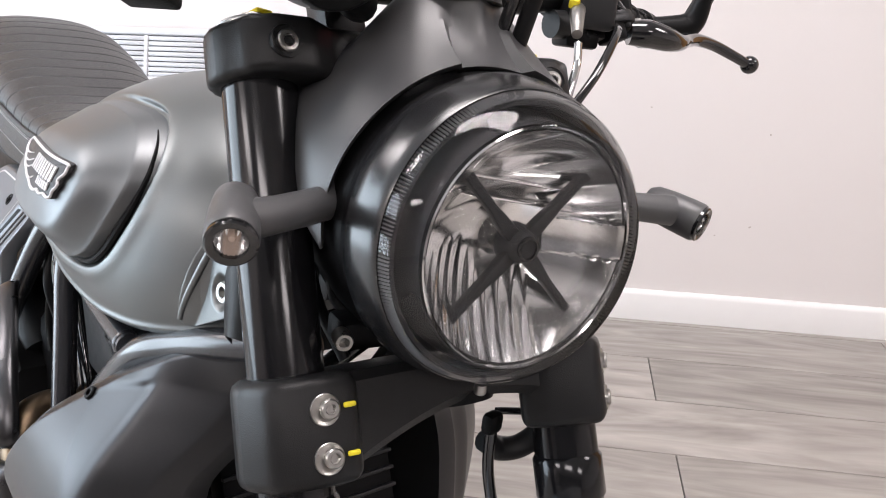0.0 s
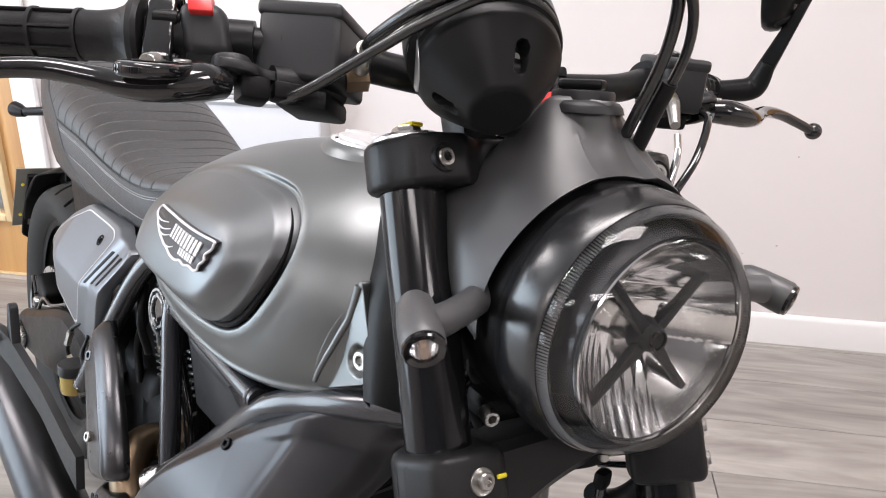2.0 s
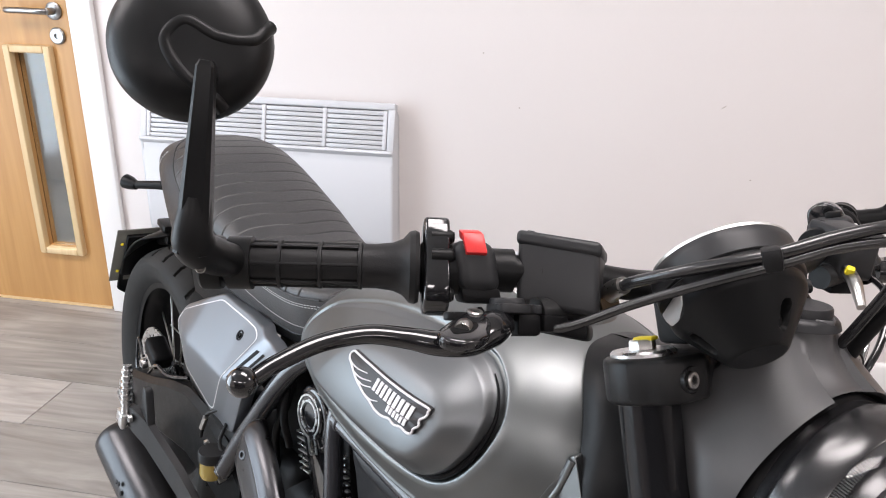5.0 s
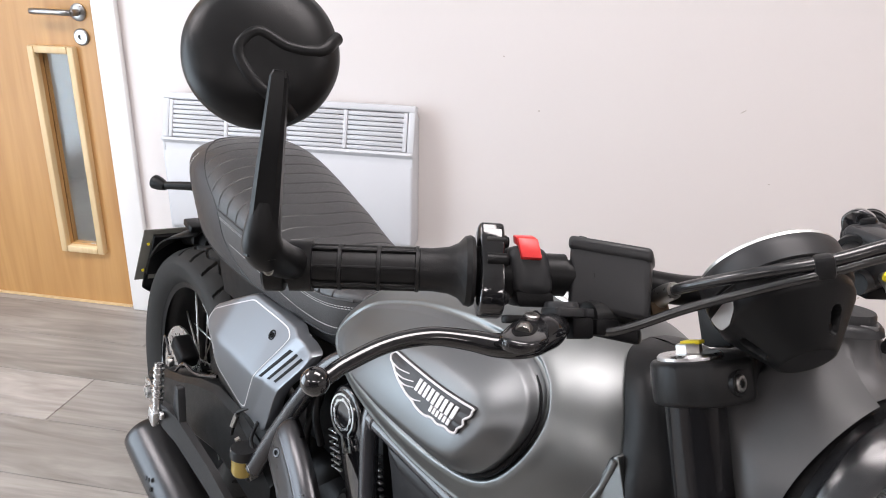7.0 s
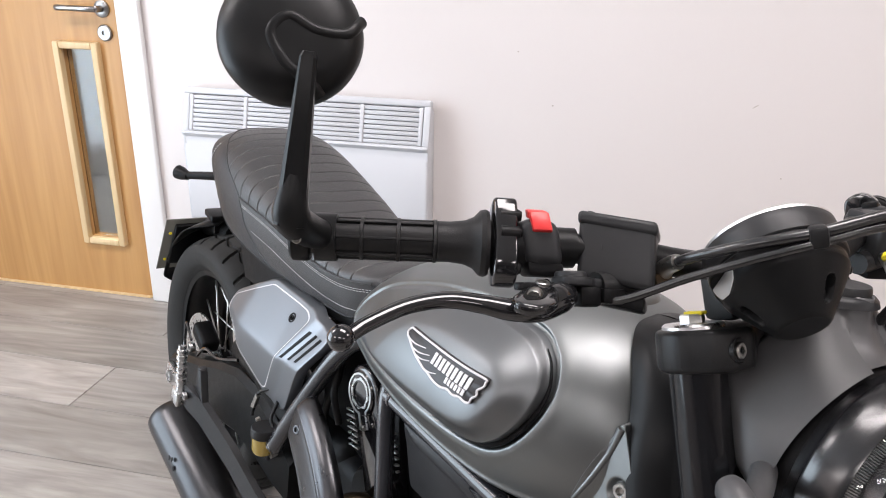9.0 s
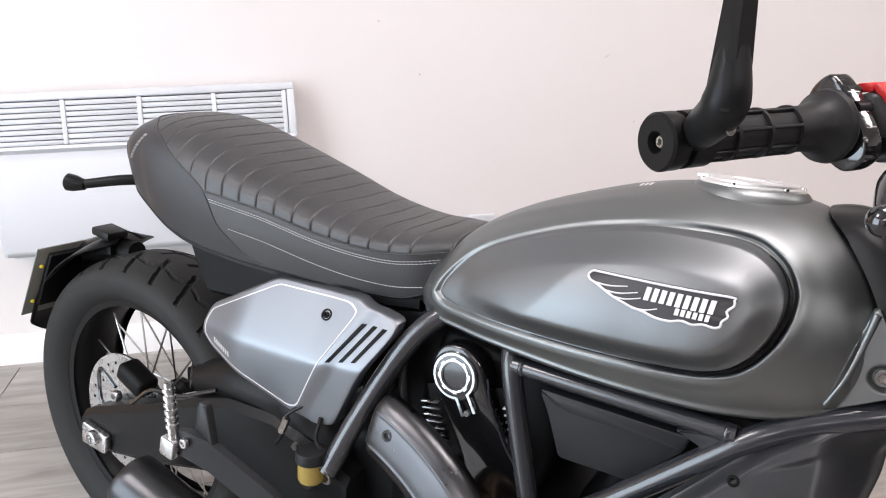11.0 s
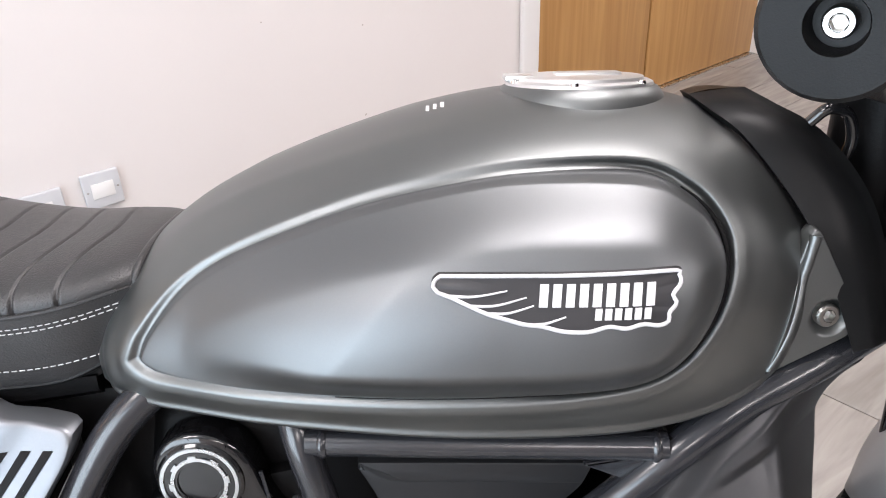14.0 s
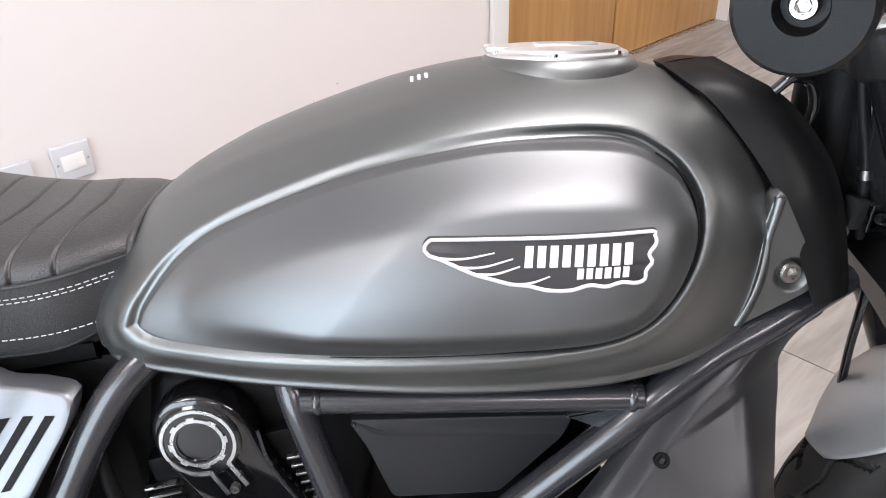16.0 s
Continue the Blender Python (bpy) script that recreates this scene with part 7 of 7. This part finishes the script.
# exhaust: header, heat shield, silencer
pipe_pts = [(-0.42, -0.1, 0.42), (-0.43, -0.14, 0.43), (-0.405, -0.17, 0.42), (-0.37, -0.175, 0.37), (-0.38, -0.175, 0.28), (-0.46, -0.175, 0.22), (-0.62, -0.18, 0.21)]
ex = part("exhaust_pipe", tube(pipe_pts, 0.024, n=60, seg=24), M_PIPE, bike, "bronzed steel exhaust pipe")


def shield(pts, hw, H, n=60):
    """A pressed cover with rolled sides and two ridge lines, along pts."""
    line = spline(pts, n)
    run = np.concatenate([[0], np.cumsum(np.linalg.norm(np.diff(line, axis=0), axis=1))])
    rows = []
    for i in range(n):
        d = line[min(i + 1, n - 1)] - line[max(i - 1, 0)]
        d /= np.linalg.norm(d)
        side = np.cross(d, (0, -1, 0.15))
        side /= np.linalg.norm(side)
        out = np.cross(side, d)
        out = -out if out[1] > 0 else out
        e = min(run[i], run[-1] - run[i]) / 0.022
        e = math.sqrt(max(0.0, 1 - (1 - min(1, e)) ** 2.5))
        row = []
        for v in np.linspace(-1, 1, 61):
            h = H * (1 - abs(v) ** 3.2) ** 0.5 * (0.25 + 0.75 * e)
            h += 0.0012 * math.exp(-(((abs(v) - 0.52) / 0.05) ** 2)) * e
            row.append(tuple(line[i] + side * hw * v * (0.55 + 0.45 * e) + out * h))
        rows.append(row)
    return grid(rows)


hs = part("heat_shield", shield([(-0.562, -0.148, 0.517), (-0.525, -0.158, 0.51), (-0.48, -0.168, 0.493), (-0.44, -0.178, 0.47), (-0.412, -0.184, 0.442), (-0.398, -0.187, 0.41)], 0.047, 0.027), M_HEATSH, ex, "satin grey steel heat shield", 50)
hs.modifiers.new("thickness", "SOLIDIFY").thickness = 0.002
bolt((-0.5235, -0.184, 0.5225), (0.2, -1, 0.3), 0.0072, hs, 0.0022, M_SILENCER)
bolt((-0.424, -0.2125, 0.462), (0.1, -1, 0.3), 0.0065, hs, 0.003, M_STEEL)
guard = part("pipe_guard", shield([(-0.394, -0.188, 0.402), (-0.385, -0.188, 0.37), (-0.385, -0.188, 0.32), (-0.4, -0.188, 0.28)], 0.045, 0.025), M_HEATSH, ex, "perforated steel guard on the exhaust pipe", 50)
guard.modifiers.new("thickness", "SOLIDIFY").thickness = 0.002
for q in ((-0.405, 0.388), (-0.388, 0.396), (-0.37, 0.39), (-0.402, 0.366), (-0.384, 0.37), (-0.366, 0.366), (-0.398, 0.345), (-0.38, 0.345)):
    part("guard_hole", lathe([(0.0062, 0), (0.006, 0.0008), (0.0045, 0.0004), (0.0001, 0.0002)], aim((q[0], -0.2135, q[1]), (0, -1, 0.15)), 14), M_DARK, guard)
sil_a, sil_b = Vector((-1.0, -0.215, 0.302)), Vector((-0.62, -0.19, 0.167))
sil = part("silencer", lathe([(0.0001, 0.004), (0.03, 0.004), (0.032, 0.0), (0.043, 0.0), (0.046, 0.004), (0.047, 0.02), (0.047, 0.36), (0.035, 0.39), (0.025, 0.4)], aim(sil_a, sil_b - sil_a), 48, close=False), M_SILENCER, bike, "satin black steel silencer")
for k in range(5):
    a = k * 2 * math.pi / 5
    sd = (sil_b - sil_a).normalized()
    m = aim(sil_a + sd * 0.13, sd)
    part("silencer_hole", lathe([(0.0045, 0), (0.0042, 0.0008), (0.0001, 0.0004)], aim(m @ Vector((0, 0, 0)) + Vector((0.014 * math.cos(a), -0.045, 0.014 * math.sin(a) + 0.012)), (0, -1, 0.25)), 12), M_DARK, sil)

# tail: plastic under the seat, mudguard, plate holder, rear signals
def tail():
    rows = []
    for x, zt, zb, w in ((-1.09, 0.765, 0.75, 0.06), (-1.04, 0.74, 0.72, 0.08), (-0.985, 0.7, 0.685, 0.094), (-0.965, 0.69, 0.64, 0.095), (-0.94, 0.685, 0.595, 0.096), (-0.86, 0.675, 0.6, 0.1), (-0.78, 0.67, 0.62, 0.1), (-0.65, 0.668, 0.64, 0.095), (-0.55, 0.668, 0.645, 0.08)):
        rows.append([(x, -w, zt), (x, -w, zb + 0.01), (x, -w + 0.012, zb), (x, w - 0.012, zb), (x, w, zb + 0.01), (x, w, zt)])
    return grid(rows, wrap=True, caps=True)


part("tail_plastic", tail(), M_DARK, bike, "black plastic tail below the saddle", 40)
part("rear_light", rbox(0.03, 0.1, 0.05, pose(-1.145, 0, 0.79, 0, -15, 0), 0.012, 3), mat("dark_red_lens", (0.12, 0.01, 0.01), 0.15), bike, "dark red rear light under the saddle")


def mudguard(m, R, w, a0, a1, thick, crown=0.02, taper=0.0):
    rows = []
    for i, a in enumerate(np.radians(np.linspace(a0, a1, 50))):
        t = i / 49
        end = min(1, (0.12 + t * 8), (0.12 + (1 - t) * 8)) ** 0.5
        rows.append([((R + crown * math.cos(v * math.pi / 2)) * math.cos(a), w * v * end, (R + crown * math.cos(v * math.pi / 2)) * math.sin(a)) for v in np.linspace(-1, 1, 21)])
    return xf(grid(rows), m)


mg = part("rear_mudguard", mudguard(RW, 0.32, 0.085, 105, 165, 0.003), M_PLASTIC, bike, "black rear wheel mudguard carrying the plate", 50)
mg.modifiers.new("thickness", "SOLIDIFY").thickness = 0.003
PM = pose(-1.43, -0.005, 0.515, 0, 28, 0)
part("number_plate", rbox(0.003, 0.2, 0.17, PM, 0.001), M_PLATE, mg, "plain back of the number plate")
part("plate_holder", rbox(0.012, 0.16, 0.13, PM @ pose(0.01, 0, 0.01), 0.004), M_DARK, mg)
part("plate_arm", tube([(-1.41, 0.0, 0.56), (-1.33, 0, 0.585), (-1.24, 0, 0.59)], [0.02, 0.024, 0.02], n=12), M_PLASTIC, mg)
part("plate_lamp", rbox(0.05, 0.045, 0.016, pose(-1.29, -0.02, 0.625, 0, 8, 0), 0.004), M_PLASTIC, mg, "black number plate lamp")
part("plate_lamp_post", rbox(0.02, 0.025, 0.04, pose(-1.285, -0.02, 0.603), 0.003), M_PLASTIC, mg)
for z in (0.555, 0.465):
    part("plate_screw", lathe([(0.004, 0), (0.003, 0.003), (0.0001, 0.003)], aim(PM @ Vector((0.002, -0.085, z - 0.515)), (1, 0, 0.3)), 10), M_YELLOW, mg)
for s in (-1, 1):
    rs = part("rear_turn_signal", tube([(-1.13, s * 0.06, 0.752), (-1.16, s * 0.085, 0.75), (-1.205, s * 0.118, 0.742)], [0.0095, 0.009, 0.008], n=16), M_PLASTIC, bike, "black rear turn signal on a stalk")
    part("signal_head", lathe([(0.0001, -0.02), (0.009, -0.018), (0.014, 0.0), (0.015, 0.012), (0.012, 0.015), (0.0001, 0.016)], aim((-1.222, s * 0.126, 0.742), (-0.85, s * 0.4, 0.1)), 24), M_PLASTIC, rs)

# front mudguard
# the lighter guard colour carries the highlight on its crown
fg = part("front_mudguard", mudguard(fw_m, 0.307, 0.064, 45, 151, 0.003, 0.014), M_GUARD, bike, "satin grey short front mudguard", 50)
fg.modifiers.new("thickness", "SOLIDIFY").thickness = 0.003
for s in (-1, 1):
    part("fork_leg", lathe([(0.0001, -0.56), (0.026, -0.56), (0.028, -0.5), (0.02, -0.36), (0.02, -0.3)], fm(s) @ Matrix.Translation((FU, s * FV, 0)), 32), M_CAST, bike, "black lower fork leg")
    part("fork_guard", rbox(0.02, 0.006, 0.16, fm(s) @ pose(FU - 0.004, s * (FV + 0.03), -0.33), 0.003), M_PLASTIC, bike)
part("side_stand", tube([(-0.5, 0.16, 0.28), (-0.55, 0.22, 0.16), (-0.58, 0.27, 0.035)], 0.012, n=12), M_FRAME, bike, "black side stand holding the motorcycle up")
part("axle", tube([fw_m @ Vector((0, -0.12, 0)), fw_m @ Vector((0, 0.12, 0))], 0.012), M_STEEL, bike)
# ---- floor boards, last ----
floor = part("floor", rbox(X1 - X0 + 0.24, WY + 1.6 - Y0, 0.06, Matrix.Translation(((X0 + X1) / 2, (WY + 1.5 + Y0) / 2, -0.0355)), 0), M_JOINT)
tagged(floor, "grey oak laminate floor boards", "floor", kind="structure")
PW, PLEN = 0.2165, 1.28
plank = rbox(PLEN - 0.0026, PW - 0.0024, 0.006, Matrix.Translation((0, 0, -0.003)), 0.0007, 1)
first = None
row = 0
y = 1.842 - PW * 21
while y < WY + 1.4:
    off = 0.755 + (0.37 * row * PLEN) % PLEN
    if abs(y - 2.0585) < 0.02:
        off = 0.755
    if abs(y - 1.842) < 0.02:
        off = 0.755 + 0.49 * PLEN
    if abs(y - 1.6255) < 0.02:
        off = 0.775
    x = off - PLEN * 5
    while x < X1 + PLEN:
        if x + PLEN > X0 and x < X1:
            if first is None:
                first = part("plank", plank, M_PLANK, floor)
                ob = first
            else:
                ob = new("plank", first.data)
                ob.parent = floor
            xa, xb = max(x, X0), min(x + PLEN, X1)
            ob.location = ((xa + xb) / 2, y + PW / 2, 0.0)
            ob.scale = ((xb - xa) / PLEN, 1, 1)
        x += PLEN
    y += PW
    row += 1
